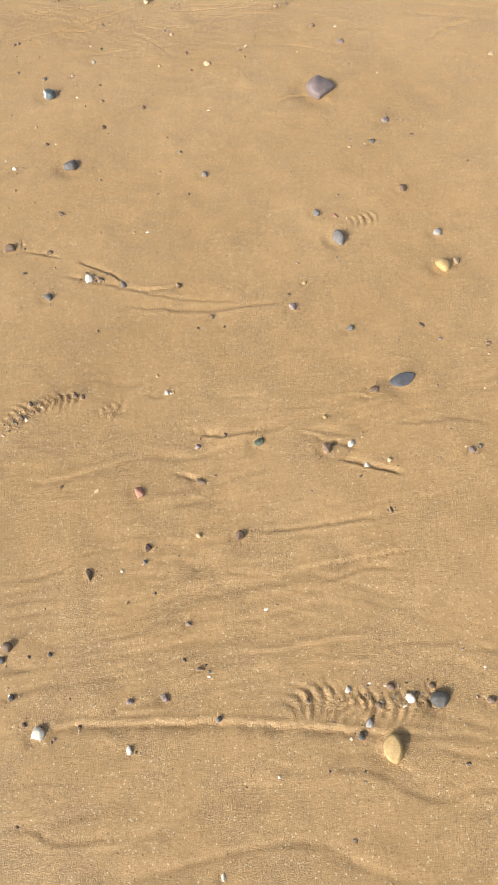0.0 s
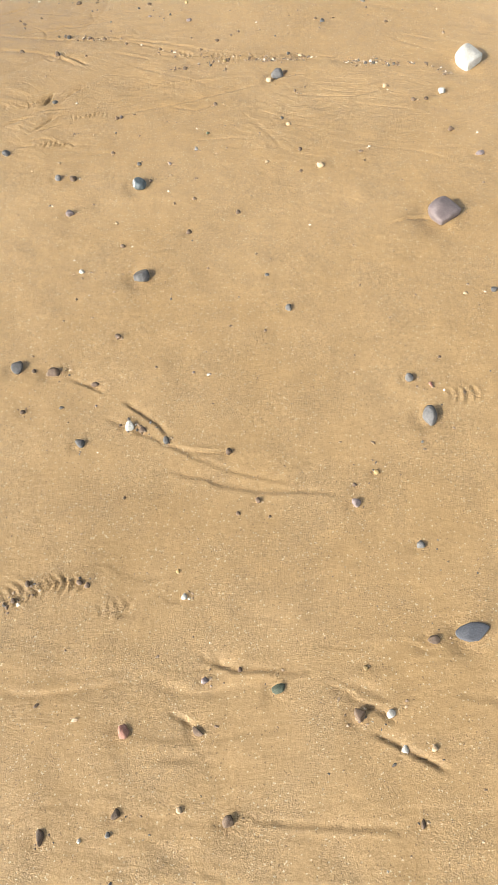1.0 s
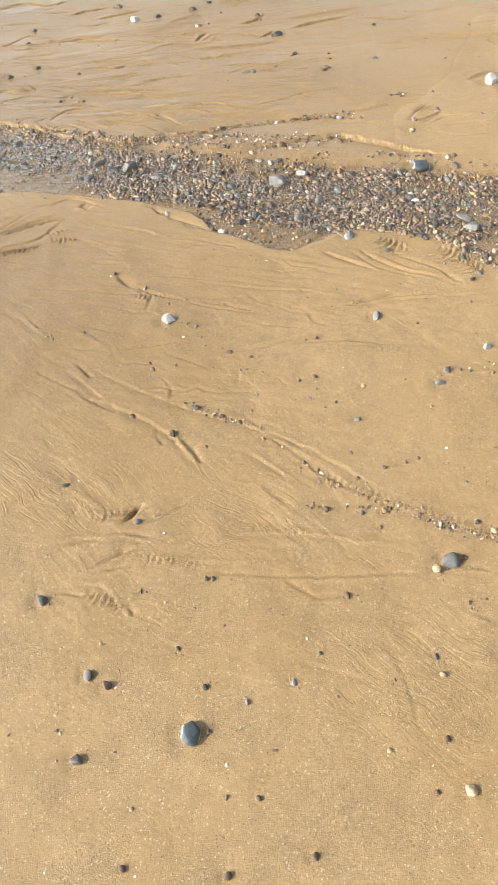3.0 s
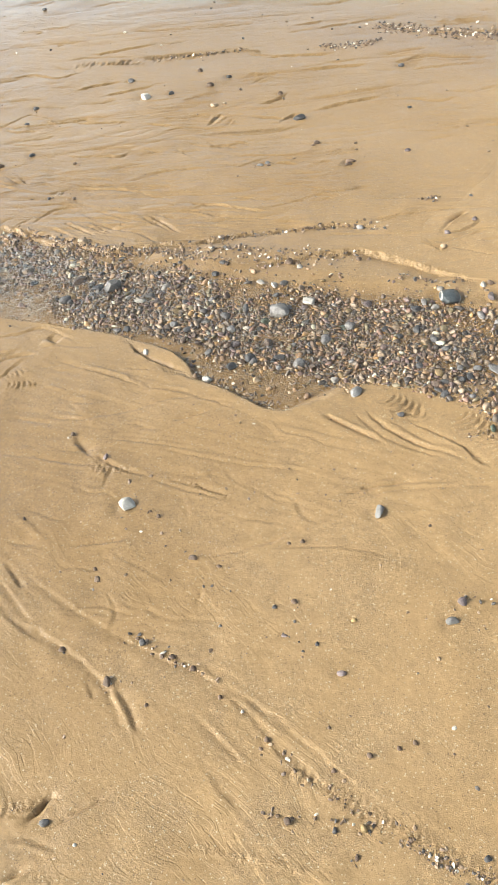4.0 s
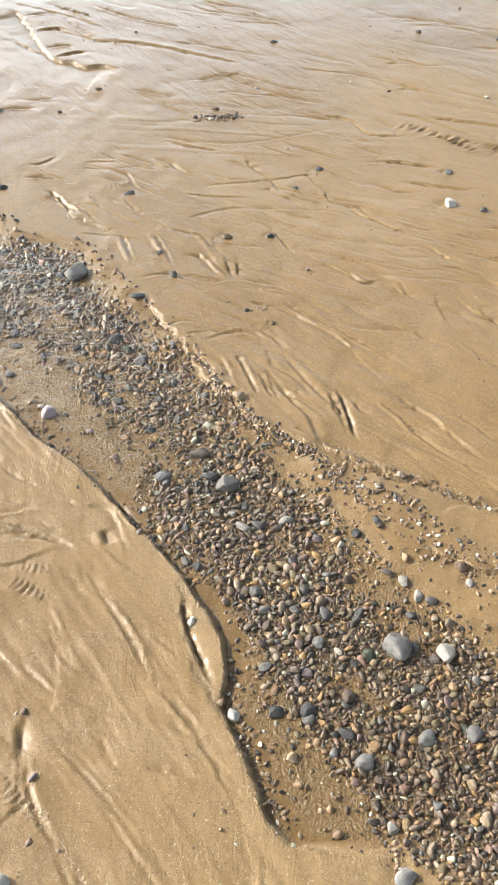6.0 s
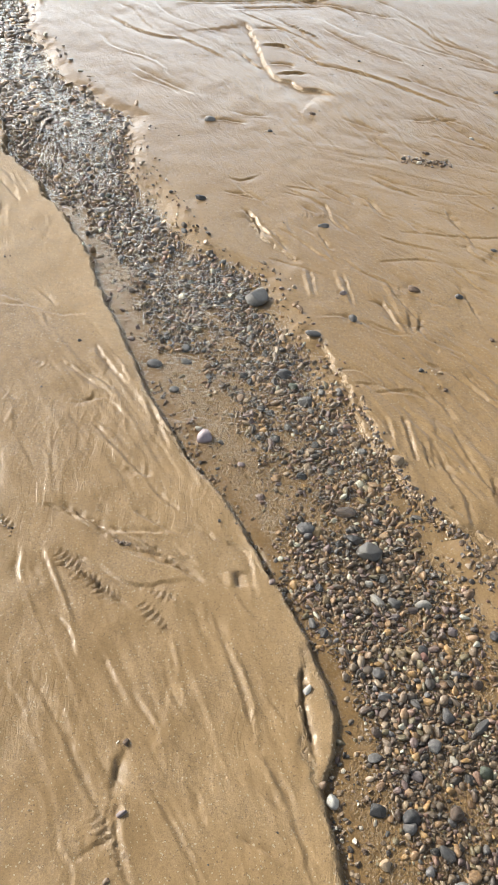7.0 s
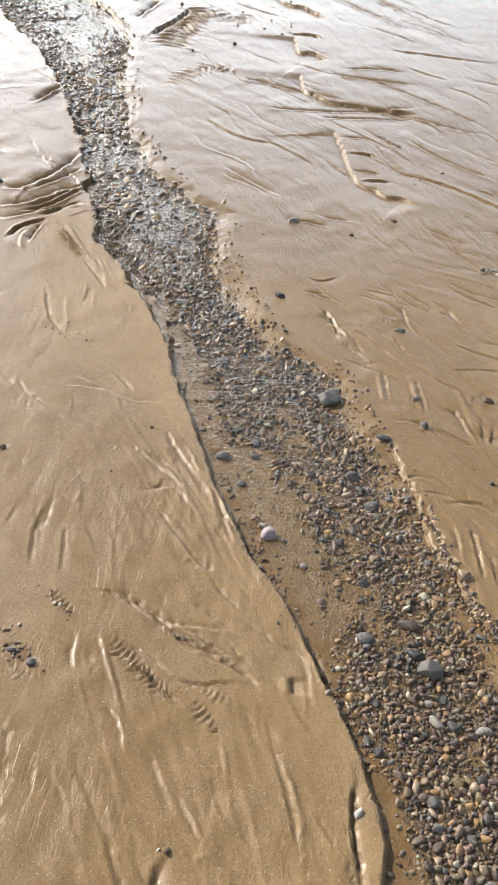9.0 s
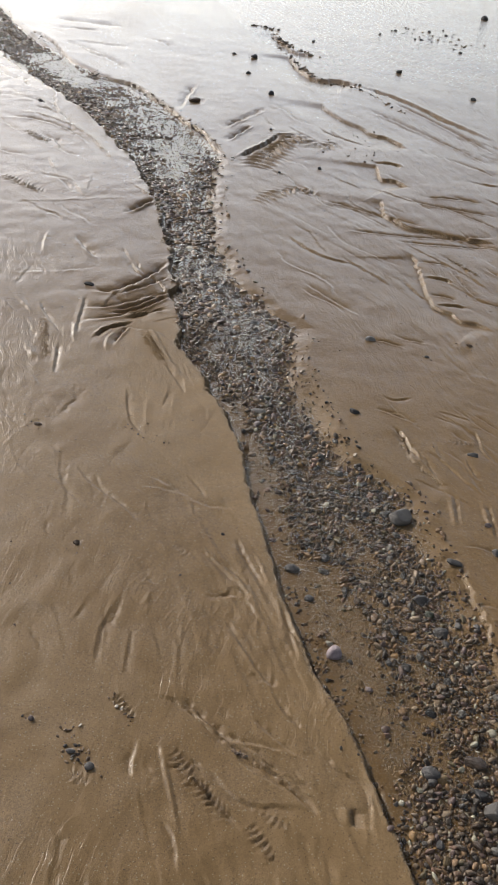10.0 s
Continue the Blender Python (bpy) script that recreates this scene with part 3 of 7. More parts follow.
groove(0.0059, 0.0018, (-1.835, 4.943), (-1.643, 5.027), (-1.386, 5.058))
groove(0.0069, 0.0024, (-2.095, 5.275), (-1.893, 5.389), (-1.796, 5.519))
ripples(0.020, 0.0165, 0.002, (-2.062, 5.295), (-1.826, 5.459))
groove(0.0071, 0.0024, (-2.140, 5.334), (-2.136, 5.425), (-2.120, 5.471))
groove(0.0069, 0.0024, (-2.479, 4.859), (-2.435, 4.946), (-2.305, 5.025))
groove(0.0099, 0.0024, (-2.963, 5.325), (-2.898, 5.444), (-2.786, 5.582), (-2.750, 5.642))
groove(0.0090, 0.0024, (-2.633, 5.173), (-2.426, 5.367), (-2.251, 5.543))
groove(0.0074, 0.0018, (-2.027, 5.582), (-1.816, 5.778), (-1.567, 5.998))
groove(0.0084, 0.0024, (-1.944, 5.496), (-1.870, 5.562), (-1.816, 5.550))
ripples(0.059, 0.0416, 0.003, (-2.809, 5.813), (-2.451, 6.113))
ripples(0.051, 0.0530, 0.004, (-3.138, 5.622), (-2.837, 5.846))
groove(0.0126, 0.0018, (-3.770, 6.104), (-3.530, 6.320), (-3.312, 6.483))
groove(0.0115, 0.0018, (-3.499, 5.843), (-3.073, 6.121), (-2.531, 6.486))
groove(0.0097, 0.0018, (-2.168, 5.901), (-1.935, 6.148), (-1.554, 6.359))
groove(0.0059, -0.0023, (-1.755, 3.876), (-1.539, 3.899), (-1.430, 3.893), (-1.261, 3.903))
groove(0.0052, 0.0030, (-1.759, 3.863), (-1.544, 3.881), (-1.434, 3.881))
groove(0.0050, 0.0030, (-1.389, 3.909), (-1.302, 3.925))
groove(0.0056, 0.0023, (-1.944, 3.548), (-1.843, 3.570), (-1.730, 3.584))
groove(0.0052, -0.0017, (-1.712, 3.767), (-1.576, 3.770), (-1.501, 3.758))
groove(0.0051, 0.0030, (-1.589, 3.671), (-1.530, 3.696), (-1.483, 3.713))
groove(0.0043, -0.0028, (-1.450, 3.689), (-1.470, 3.698), (-1.474, 3.726))
groove(0.0179, 0.006, (-1.415, 3.607), (-1.449, 3.633), (-1.487, 3.652))
groove(0.0056, -0.0023, (-1.434, 3.640), (-1.315, 3.614), (-1.206, 3.631))
groove(0.0049, 0.0030, (-1.409, 3.620), (-1.318, 3.603), (-1.211, 3.614))
groove(0.0049, -0.0023, (-1.424, 3.674), (-1.302, 3.719), (-1.168, 3.755))
groove(0.0041, 0.0023, (-1.426, 3.665), (-1.306, 3.707), (-1.172, 3.742))
ripples(0.037, 0.0171, 0.0024, (-1.375, 3.562), (-1.287, 3.604))
groove(0.0058, 0.0023, (-1.544, 3.535), (-1.445, 3.554), (-1.376, 3.581))
groove(0.0032, 0.0037, (-1.292, 3.526), (-1.313, 3.559))
groove(0.0174, 0.016, (-1.822, 3.938), (-1.777, 3.931))
groove(0.0084, -0.0040, (-1.786, 3.955), (-1.736, 3.953))
groove(0.0094, 0.0030, (-1.976, 3.545), (-1.900, 3.635), (-1.830, 3.707), (-1.818, 3.789), (-1.818, 3.852))
groove(0.0071, 0.0030, (-2.670, 3.724), (-2.544, 3.760), (-2.452, 3.798))
groove(0.0064, -0.0028, (-2.418, 3.823), (-2.323, 3.836), (-2.224, 3.883), (-2.068, 3.907))
groove(0.0065, 0.0030, (-2.414, 3.840), (-2.313, 3.853), (-2.208, 3.894))
groove(0.0064, 0.0030, (-2.368, 3.674), (-2.204, 3.747), (-2.136, 3.784))
groove(0.0069, 0.0030, (-2.611, 3.617), (-2.526, 3.678), (-2.393, 3.771))
groove(0.0068, 0.0030, (-2.081, 3.557), (-2.032, 3.627), (-1.985, 3.687), (-1.947, 3.843))
groove(0.0076, 0.0030, (-1.985, 3.687), (-1.940, 3.751), (-1.837, 3.831), (-1.794, 3.871))
groove(0.0060, -0.0028, (-2.105, 3.816), (-2.046, 3.831), (-2.012, 3.857), (-1.996, 3.883))
groove(0.0060, 0.0030, (-2.132, 3.787), (-2.060, 3.814), (-2.004, 3.855))
groove(0.0066, 0.0023, (-1.968, 3.680), (-1.904, 3.732), (-1.858, 3.811))
groove(0.0055, 0.0023, (-1.812, 3.526), (-1.758, 3.565), (-1.673, 3.576))
groove(0.0053, 0.0023, (-1.699, 3.625), (-1.614, 3.645), (-1.545, 3.666))
scarp(0.012, 0.08, (-2.592, 4.382), (-2.481, 4.366), (-2.339, 4.378), (-2.199, 4.367), (-2.059, 4.397), (-1.948, 4.411), (-1.864, 4.478), (-1.765, 4.547), (-1.698, 4.632))
groove(0.0106, -0.0040, (-2.912, 4.418), (-2.747, 4.388))
groove(0.0106, -0.0040, (-2.867, 4.507), (-2.768, 4.501), (-2.666, 4.490))
groove(0.0080, 0.0045, (-2.914, 4.435), (-2.742, 4.406))
groove(0.0079, 0.0045, (-2.869, 4.525), (-2.661, 4.506))
groove(0.0089, 0.0045, (-2.730, 4.598), (-2.625, 4.603), (-2.531, 4.610))
groove(0.0077, 0.0045, (-2.655, 4.664), (-2.525, 4.634))
groove(0.0077, 0.0045, (-2.628, 4.699), (-2.521, 4.650))
groove(0.0086, -0.0028, (-2.530, 4.677), (-2.377, 4.688))
groove(0.0088, -0.0040, (-2.234, 4.501), (-2.118, 4.482), (-2.030, 4.465))
groove(0.0066, 0.0053, (-2.239, 4.484), (-2.122, 4.468), (-2.034, 4.450))
groove(0.0075, 0.0045, (-2.135, 4.500), (-2.011, 4.483))
groove(0.0077, 0.0045, (-2.235, 4.441), (-2.118, 4.424))
groove(0.0075, 0.0045, (-2.193, 4.594), (-2.004, 4.598), (-1.903, 4.608), (-1.794, 4.582))
groove(0.0064, 0.0045, (-1.994, 4.633), (-1.872, 4.630))
groove(0.0081, -0.0023, (-2.327, 4.708), (-2.176, 4.765), (-2.026, 4.801))
groove(0.0069, 0.0030, (-2.314, 4.416), (-2.304, 4.543), (-2.217, 4.605))
groove(0.0070, 0.0023, (-2.412, 4.321), (-2.410, 4.419), (-2.349, 4.462))
groove(0.0109, 0.0037, (-3.817, 5.118), (-3.775, 5.295), (-3.575, 5.421), (-3.445, 5.577))
groove(0.0085, 0.0030, (-3.187, 4.323), (-3.088, 4.372), (-2.966, 4.392))
groove(0.0088, 0.0037, (-3.268, 4.286), (-3.197, 4.326), (-3.091, 4.331))
scarp(0.006, 0.06, (-3.235, 4.317), (-3.099, 4.328), (-2.986, 4.380), (-2.935, 4.429))
groove(0.0090, 0.0023, (-3.061, 4.754), (-2.994, 4.949), (-2.940, 5.235))
groove(0.0098, 0.0023, (-3.389, 4.816), (-3.248, 5.062), (-3.195, 5.442))
groove(0.0085, 0.0023, (-2.850, 4.846), (-2.753, 5.037), (-2.660, 5.152))
groove(0.0084, 0.0023, (-2.890, 4.630), (-2.883, 4.782), (-2.841, 4.881))
groove(0.0073, 0.0023, (-2.295, 4.845), (-2.240, 4.869), (-2.185, 4.895))
streaks(0.21, 0.68, .35, .22, -23, 0.0021, .012, .16)
streaks(-0.24, 0.69, .3, .2, 2, 0.0015, .012, .16)
streaks(-0.02, 0.90, .4, .12, 1, 0.0015, .012, .14)
streaks(-0.28, 1.01, .3, .14, -1, 0.0015, .014, .16)
streaks(-0.02, 0.33, .4, .15, -5, 0.0012, .014, .16)
streaks(-0.86, 3.31, .5, .2, 16, 0.0018, .02, .25)
streaks(0.14, 2.96, .6, .2, 23, 0.0018, .02, .25)
streaks(-1.39, 3.66, .5, .2, 17, 0.0021, .016, .2)
streaks(-0.67, 3.82, .5, .2, 46, 0.0018, .016, .2)
streaks(-1.27, 3.19, .3, .2, -15, 0.0018, .016, .2)
streaks(-0.71, 3.12, .4, .2, -20, 0.0018, .016, .2)
streaks(-0.66, 2.89, .4, .15, 22, 0.0015, .016, .2)
streaks(-0.88, 3.88, .5, .3, 7, .0030, .02, .25)
streaks(-1.81, 4.77, .9, .3, 26, 0.0072, .03, .4)
streaks(-2.35, 5.28, 1, .5, 37, 0.0108, .04, .5)
streaks(-1.69, 5.93, 1, .5, 38, 0.0072, .04, .5)
streaks(-2.82, 6.41, 1.4, .6, 35, 0.0108, .05, .8)
streaks(-1.42, 3.87, .5, .25, 6, 0.0026, .016, .25)
streaks(-1.54, 3.63, .4, .25, 9, 0.0020, .016, .22)
streaks(-2.41, 3.74, .5, .25, 17, 0.0033, .018, .25)
streaks(-2.34, 4.71, .6, .3, 6, 0.0039, .022, .3)
streaks(-3.42, 5.13, .8, .4, 59, 0.0033, .03, .5)
streaks(-4.11, 3.44, 1, .4, 127, 0.0033, .04, .5)
streaks(-4.71, 4.72, 2, .8, 36, 0.0052, .06, 1.2)
streaks(-5.34, 4.63, 2, .8, 38, 0.0046, .06, 1.2)
streaks(-5.32, 2.97, 2, 1, 39, 0.0039, .08, 1.2)
streaks(-6.80, 5.21, 2.5, 1, 21, 0.0039, .08, 1.5)
streaks(-6.96, 3.86, 2, 1, 60, 0.0033, .08, 1.2)
scarp(0.0160, 0.15, (-9.425, 2.112), (-9.040, 2.364), (-8.544, 2.544), (-7.930, 2.768), (-7.839, 2.862), (-7.820, 2.991), (-7.730, 3.167), (-7.371, 3.329), (-7.070, 3.477), (-6.875, 3.538), (-6.661, 3.670), (-6.445, 3.712), (-6.173, 3.788), (-6.047, 3.853))
groove(0.0235, 0.0090, (-9.554, 2.244), (-9.638, 2.593), (-9.564, 2.859))
groove(0.0222, 0.0090, (-9.111, 2.500), (-9.114, 2.893), (-9.116, 3.091))
groove(0.0205, 0.0090, (-8.726, 2.687), (-8.471, 2.942), (-8.210, 3.051))
groove(0.0229, 0.0090, (-9.567, 3.118), (-9.466, 3.278), (-9.253, 3.412))
groove(0.0246, 0.0075, (-9.984, 2.079), (-10.053, 2.605), (-9.977, 3.098))
groove(0.0182, 0.0105, (-7.121, 3.496), (-7.631, 3.572), (-7.959, 3.637))
groove(0.0176, 0.0090, (-7.249, 3.554), (-7.462, 3.698))
groove(0.0199, 0.0150, (-6.450, 3.806), (-6.655, 3.895), (-6.906, 4.002))
groove(0.0192, 0.0165, (-6.117, 3.866), (-6.303, 3.955), (-6.495, 4.072), (-6.796, 4.209))
groove(0.0213, 0.0120, (-6.754, 3.792), (-7.135, 3.999), (-7.438, 4.157))
groove(0.0268, -0.0060, (-6.709, 2.349), (-6.717, 2.564), (-6.556, 2.801), (-6.227, 3.010), (-5.694, 3.216))
groove(0.0154, 0.0075, (-6.581, 2.372), (-6.588, 2.583), (-6.433, 2.815), (-6.132, 3.001))
groove(0.0160, -0.0053, (-5.542, 3.256), (-5.323, 3.388))
groove(0.0182, 0.0225, (-5.058, 3.243), (-5.137, 3.309), (-5.310, 3.407))
groove(0.0154, -0.0023, (-5.091, 2.639), (-5.186, 2.962), (-5.316, 3.359))
groove(0.0153, -0.0023, (-4.265, 2.787), (-4.314, 2.992), (-4.383, 3.203))
groove(0.0171, -0.0045, (-5.875, 2.769), (-5.596, 2.852))
groove(0.0159, -0.0045, (-5.498, 2.949), (-5.239, 3.042))
groove(0.0162, -0.0037, (-5.648, 3.047), (-5.280, 3.038))
ripples(0.067, 0.0353, 0.0060, (-6.322, 2.555), (-6.124, 2.752))
ripples(0.077, 0.0336, 0.0048, (-5.472, 2.571), (-5.256, 2.838))
groove(0.0137, -0.0053, (-4.785, 2.925), (-4.645, 2.918), (-4.497, 2.931))
groove(0.0101, -0.0037, (-4.340, 2.970), (-4.265, 2.975))
groove(0.0101, 0.0120, (-4.161, 3.245), (-4.264, 3.357), (-4.501, 3.510))
groove(0.0099, 0.0090, (-4.130, 3.283), (-4.244, 3.407), (-4.361, 3.513))
groove(0.0118, 0.0135, (-3.953, 3.240), (-4.027, 3.393), (-4.182, 3.533))
groove(0.0096, 0.0120, (-3.991, 3.259), (-4.049, 3.369), (-4.226, 3.533))
groove(0.0093, 0.0105, (-3.911, 3.321), (-3.972, 3.396), (-4.049, 3.496))
groove(0.0089, 0.0120, (-3.738, 3.216), (-3.837, 3.272), (-3.900, 3.377))
groove(0.0089, 0.0105, (-3.697, 3.304), (-3.799, 3.329), (-3.874, 3.361))
groove(0.0097, -0.0045, (-3.967, 3.234), (-4.082, 3.252), (-4.198, 3.302), (-4.268, 3.381))
groove(0.0109, -0.0060, (-3.651, 3.283), (-3.747, 3.279), (-3.819, 3.306))
groove(0.0108, -0.0045, (-3.899, 3.433), (-3.774, 3.471), (-3.627, 3.517), (-3.473, 3.582))
groove(0.0092, -0.0037, (-3.898, 3.426), (-3.986, 3.550))
ripples(0.052, 0.0182, 0.0048, (-3.812, 3.415), (-3.604, 3.497))
groove(0.0111, -0.0053, (-3.888, 3.136), (-3.695, 3.160))
groove(0.0092, 0.0060, (-4.120, 3.161), (-3.916, 3.159), (-3.752, 3.158))
groove(0.0094, -0.0037, (-4.038, 2.828), (-3.915, 2.904))
groove(0.0094, -0.0037, (-4.049, 2.893), (-3.908, 2.981))
ripples(0.048, 0.0207, 0.0036, (-3.894, 3.018), (-3.549, 3.074))
groove(0.0107, -0.0045, (-3.703, 2.966), (-3.560, 3.033))
groove(0.0084, 0.0060, (-3.700, 3.103), (-3.467, 3.115))
groove(0.0081, -0.0030, (-3.483, 3.029), (-3.393, 3.069))
groove(0.0082, -0.0030, (-3.612, 3.560), (-3.371, 3.582))
groove(0.0082, -0.0030, (-3.613, 3.570), (-3.412, 3.616))
groove(0.0079, -0.0026, (-3.465, 3.511), (-3.256, 3.507))
groove(0.0077, -0.0026, (-3.332, 3.651), (-3.227, 3.659))
groove(0.0078, -0.0023, (-3.411, 3.542), (-3.230, 3.527))
groove(0.0081, -0.0023, (-3.487, 3.370), (-3.393, 3.390))
groove(0.0077, -0.0023, (-3.363, 3.446), (-3.155, 3.446))
scarp(0.0145, 0.1, (-10.779, 4.243), (-10.652, 4.414), (-10.591, 4.528))
scarp(0.0217, 0.15, (-10.396, 4.395), (-9.752, 4.513), (-9.536, 4.601), (-9.486, 4.757))
scarp(0.0256, 0.25, (-9.409, 4.493), (-8.867, 4.534), (-8.534, 4.646), (-8.555, 4.844), (-8.448, 5.023))
groove(0.0293, 0.0150, (-8.491, 4.932), (-8.180, 5.217), (-7.740, 5.451), (-7.025, 5.797))
groove(0.0231, 0.0150, (-7.985, 5.180), (-7.529, 5.403), (-6.734, 5.711))
groove(0.0220, 0.0105, (-7.711, 4.904), (-7.172, 5.236), (-6.402, 5.612))
scarp(0.0160, 0.25, (-7.735, 4.606), (-7.523, 4.614), (-7.212, 4.740), (-7.133, 4.811), (-6.967, 4.865), (-6.906, 4.976), (-6.648, 5.076))
scarp(0.0160, 0.2, (-6.260, 4.769), (-6.101, 4.756), (-5.992, 4.747), (-5.973, 4.835), (-5.871, 4.912))
groove(0.0153, 0.0120, (-6.295, 4.731), (-6.309, 4.863), (-6.240, 4.942))
scarp(0.0160, 0.2, (-5.621, 4.687), (-5.490, 4.672), (-5.364, 4.659), (-5.307, 4.705), (-5.219, 4.756), (-5.140, 4.950), (-5.063, 5.213))
groove(0.0172, 0.0105, (-5.629, 4.834), (-5.542, 5.048), (-5.474, 5.336))
groove(0.0141, 0.0105, (-5.695, 4.916), (-5.708, 5.123), (-5.679, 5.321))
groove(0.0125, 0.0105, (-5.094, 4.363), (-5.080, 4.661), (-5.099, 4.940), (-5.145, 5.238))
groove(0.0130, 0.0090, (-5.544, 4.296), (-5.422, 4.535), (-5.203, 4.871))
groove(0.0123, 0.0090, (-4.994, 4.614), (-4.990, 4.853), (-4.999, 5.194))
scarp(0.0138, 0.12, (-4.853, 4.681), (-4.788, 4.704), (-4.691, 4.698), (-4.625, 4.697), (-4.496, 4.685), (-4.374, 4.682), (-4.258, 4.676), (-4.186, 4.741), (-4.130, 4.765), (-4.089, 4.842), (-4.016, 4.901))
groove(0.0116, 0.0105, (-4.739, 4.703), (-4.736, 4.793), (-4.709, 4.867))
groove(0.0111, 0.0105, (-4.561, 4.697), (-4.563, 4.780), (-4.523, 4.839))
groove(0.0107, 0.0105, (-4.361, 4.674), (-4.361, 4.745), (-4.323, 4.797))
groove(0.0105, 0.0090, (-4.259, 4.682), (-4.272, 4.763), (-4.256, 4.837))
ripples(0.041, 0.0306, 0.0060, (-4.827, 4.873), (-4.613, 4.989))
ripples(0.230, 0.0886, 0.0072, (-5.950, 3.967), (-6.455, 4.143), (-6.835, 4.329))
ripples(0.132, 0.0692, 0.0048, (-5.368, 3.934), (-5.655, 4.178), (-5.600, 4.335))
ripples(0.202, 0.1103, 0.0060, (-6.866, 4.215), (-6.537, 4.412), (-6.718, 4.588))
groove(0.0171, 0.0045, (-4.990, 4.057), (-4.746, 4.203), (-4.637, 4.409))
groove(0.0164, 0.0037, (-4.754, 4.315), (-4.548, 4.449), (-4.408, 4.530))
groove(0.0152, 0.0045, (-4.421, 4.087), (-4.265, 4.197), (-4.094, 4.321))
groove(0.0093, 0.0075, (-3.899, 4.290), (-3.883, 4.381), (-3.843, 4.467))
groove(0.0101, 0.0045, (-3.379, 4.247), (-3.332, 4.321), (-3.286, 4.393))
groove(0.0097, 0.0060, (-3.275, 4.290), (-3.226, 4.320), (-3.129, 4.339), (-3.067, 4.364))
ripples(0.027, 0.0094, 0.003, (-0.486, 1.175), (-0.465, 1.195), (-0.434, 1.223))
ripples(0.035, 0.0098, 0.002, (-0.596, 1.765), (-0.525, 1.780))
groove(0.0065, 0.003, (-0.558, 1.751), (-0.484, 1.727), (-0.438, 1.704))
groove(0.0037, 0.004, (-0.411, 1.698), (-0.343, 1.656), (-0.298, 1.626), (-0.271, 1.586))
groove(0.0050, 0.003, (-0.429, 1.643), (-0.386, 1.625))
groove(0.0036, 0.003, (-0.271, 1.586), (-0.219, 1.573), (-0.147, 1.576))
groove(0.0044, 0.004, (-0.274, 1.224), (-0.268, 1.207), (-0.283, 1.176))
groove(0.0043, 0.003, (-0.213, 1.231), (-0.190, 1.222), (-0.173, 1.221))
groove(0.0063, 0.004, (-0.124, 1.129), (-0.095, 1.114), (-0.058, 1.107))
groove(0.0041, 0.004, (-0.157, 1.016), (-0.126, 1.010), (-0.104, 0.998))
groove(0.0031, 0.003, (0.093, 1.103), (0.143, 1.094), (0.174, 1.075), (0.222, 1.066))
groove(0.0031, 0.002, (0.122, 1.107), (0.182, 1.097), (0.221, 1.079))
groove(0.0040, 0.004, (0.177, 1.025), (0.225, 1.015), (0.253, 1.002), (0.327, 0.975))
groove(0.0042, 0.003, (0.230, 1.198), (0.270, 1.189), (0.290, 1.180))
ripples(0.023, 0.0097, 0.003, (0.032, 1.111), (0.062, 1.110))
groove(0.0077, 0.005, (-0.938, 2.808), (-0.920, 2.852), (-0.913, 2.902))
groove(0.0058, 0.003, (-0.884, 2.823), (-0.850, 2.896), (-0.809, 2.945))
groove(0.0074, 0.004, (-0.931, 2.681), (-0.899, 2.720), (-0.872, 2.781))
groove(0.0057, 0.003, (-1.031, 2.713), (-0.996, 2.744), (-0.940, 2.768))
ripples(0.026, 0.0136, 0.002, (-0.865, 2.757), (-0.698, 2.796))
ripples(0.031, 0.0204, 0.003, (-1.058, 2.823), (-1.018, 2.840))
ripples(0.027, 0.0162, 0.003, (-0.979, 2.833), (-0.945, 2.844))
ripples(0.019, 0.0141, 0.002, (-0.694, 2.925), (-0.557, 2.963), (-0.455, 2.994))
groove(0.0084, -0.0030, (-0.848, 3.241), (-0.774, 3.219), (-0.703, 3.203))
ripples(0.028, 0.0125, 0.003, (-0.432, 3.117), (-0.377, 3.119))
groove(0.0073, 0.002, (-0.456, 2.809), (-0.413, 2.856))
groove(0.0065, 0.004, (-1.290, 3.800), (-1.244, 3.848), (-1.212, 3.890))
groove(0.0127, 0.004, (-1.464, 3.629), (-1.399, 3.604))
ripples(0.019, 0.0114, 0.002, (-1.393, 3.568), (-1.258, 3.627))
groove(0.0046, 0.003, (-1.298, 3.535), (-1.320, 3.574), (-1.322, 3.599))
ripples(0.015, 0.0095, 0.002, (-1.256, 3.623), (-1.109, 3.642), (-0.992, 3.644))
groove(0.0060, 0.003, (-1.134, 3.656), (-1.076, 3.644), (-1.010, 3.648))
groove(0.0104, -0.0023, (-1.467, 3.376), (-1.380, 3.357), (-1.303, 3.335))
groove(0.0072, 0.003, (-1.264, 3.342), (-1.208, 3.384), (-1.139, 3.435))
groove(0.0057, 0.004, (-1.359, 3.246), (-1.309, 3.226), (-1.268, 3.204))
groove(0.0068, 0.003, (-1.272, 3.142), (-1.196, 3.129), (-1.145, 3.124))
groove(0.0040, 0.002, (-0.936, 3.414), (-0.915, 3.382), (-0.904, 3.348))
groove(0.0075, 0.005, (-0.790, 3.768), (-0.723, 3.835), (-0.661, 3.879))
groove(0.0064, 0.004, (-0.867, 4.065), (-0.784, 4.029), (-0.692, 4.006), (-0.613, 4.009))
groove(0.0064, 0.004, (-0.967, 4.014), (-0.870, 3.993), (-0.767, 3.987))
groove(0.0063, 0.004, (-0.590, 4.058), (-0.547, 4.024), (-0.513, 4.013))
ripples(0.014, 0.0088, 0.002, (-0.749, 3.603), (-0.669, 3.628), (-0.562, 3.654))
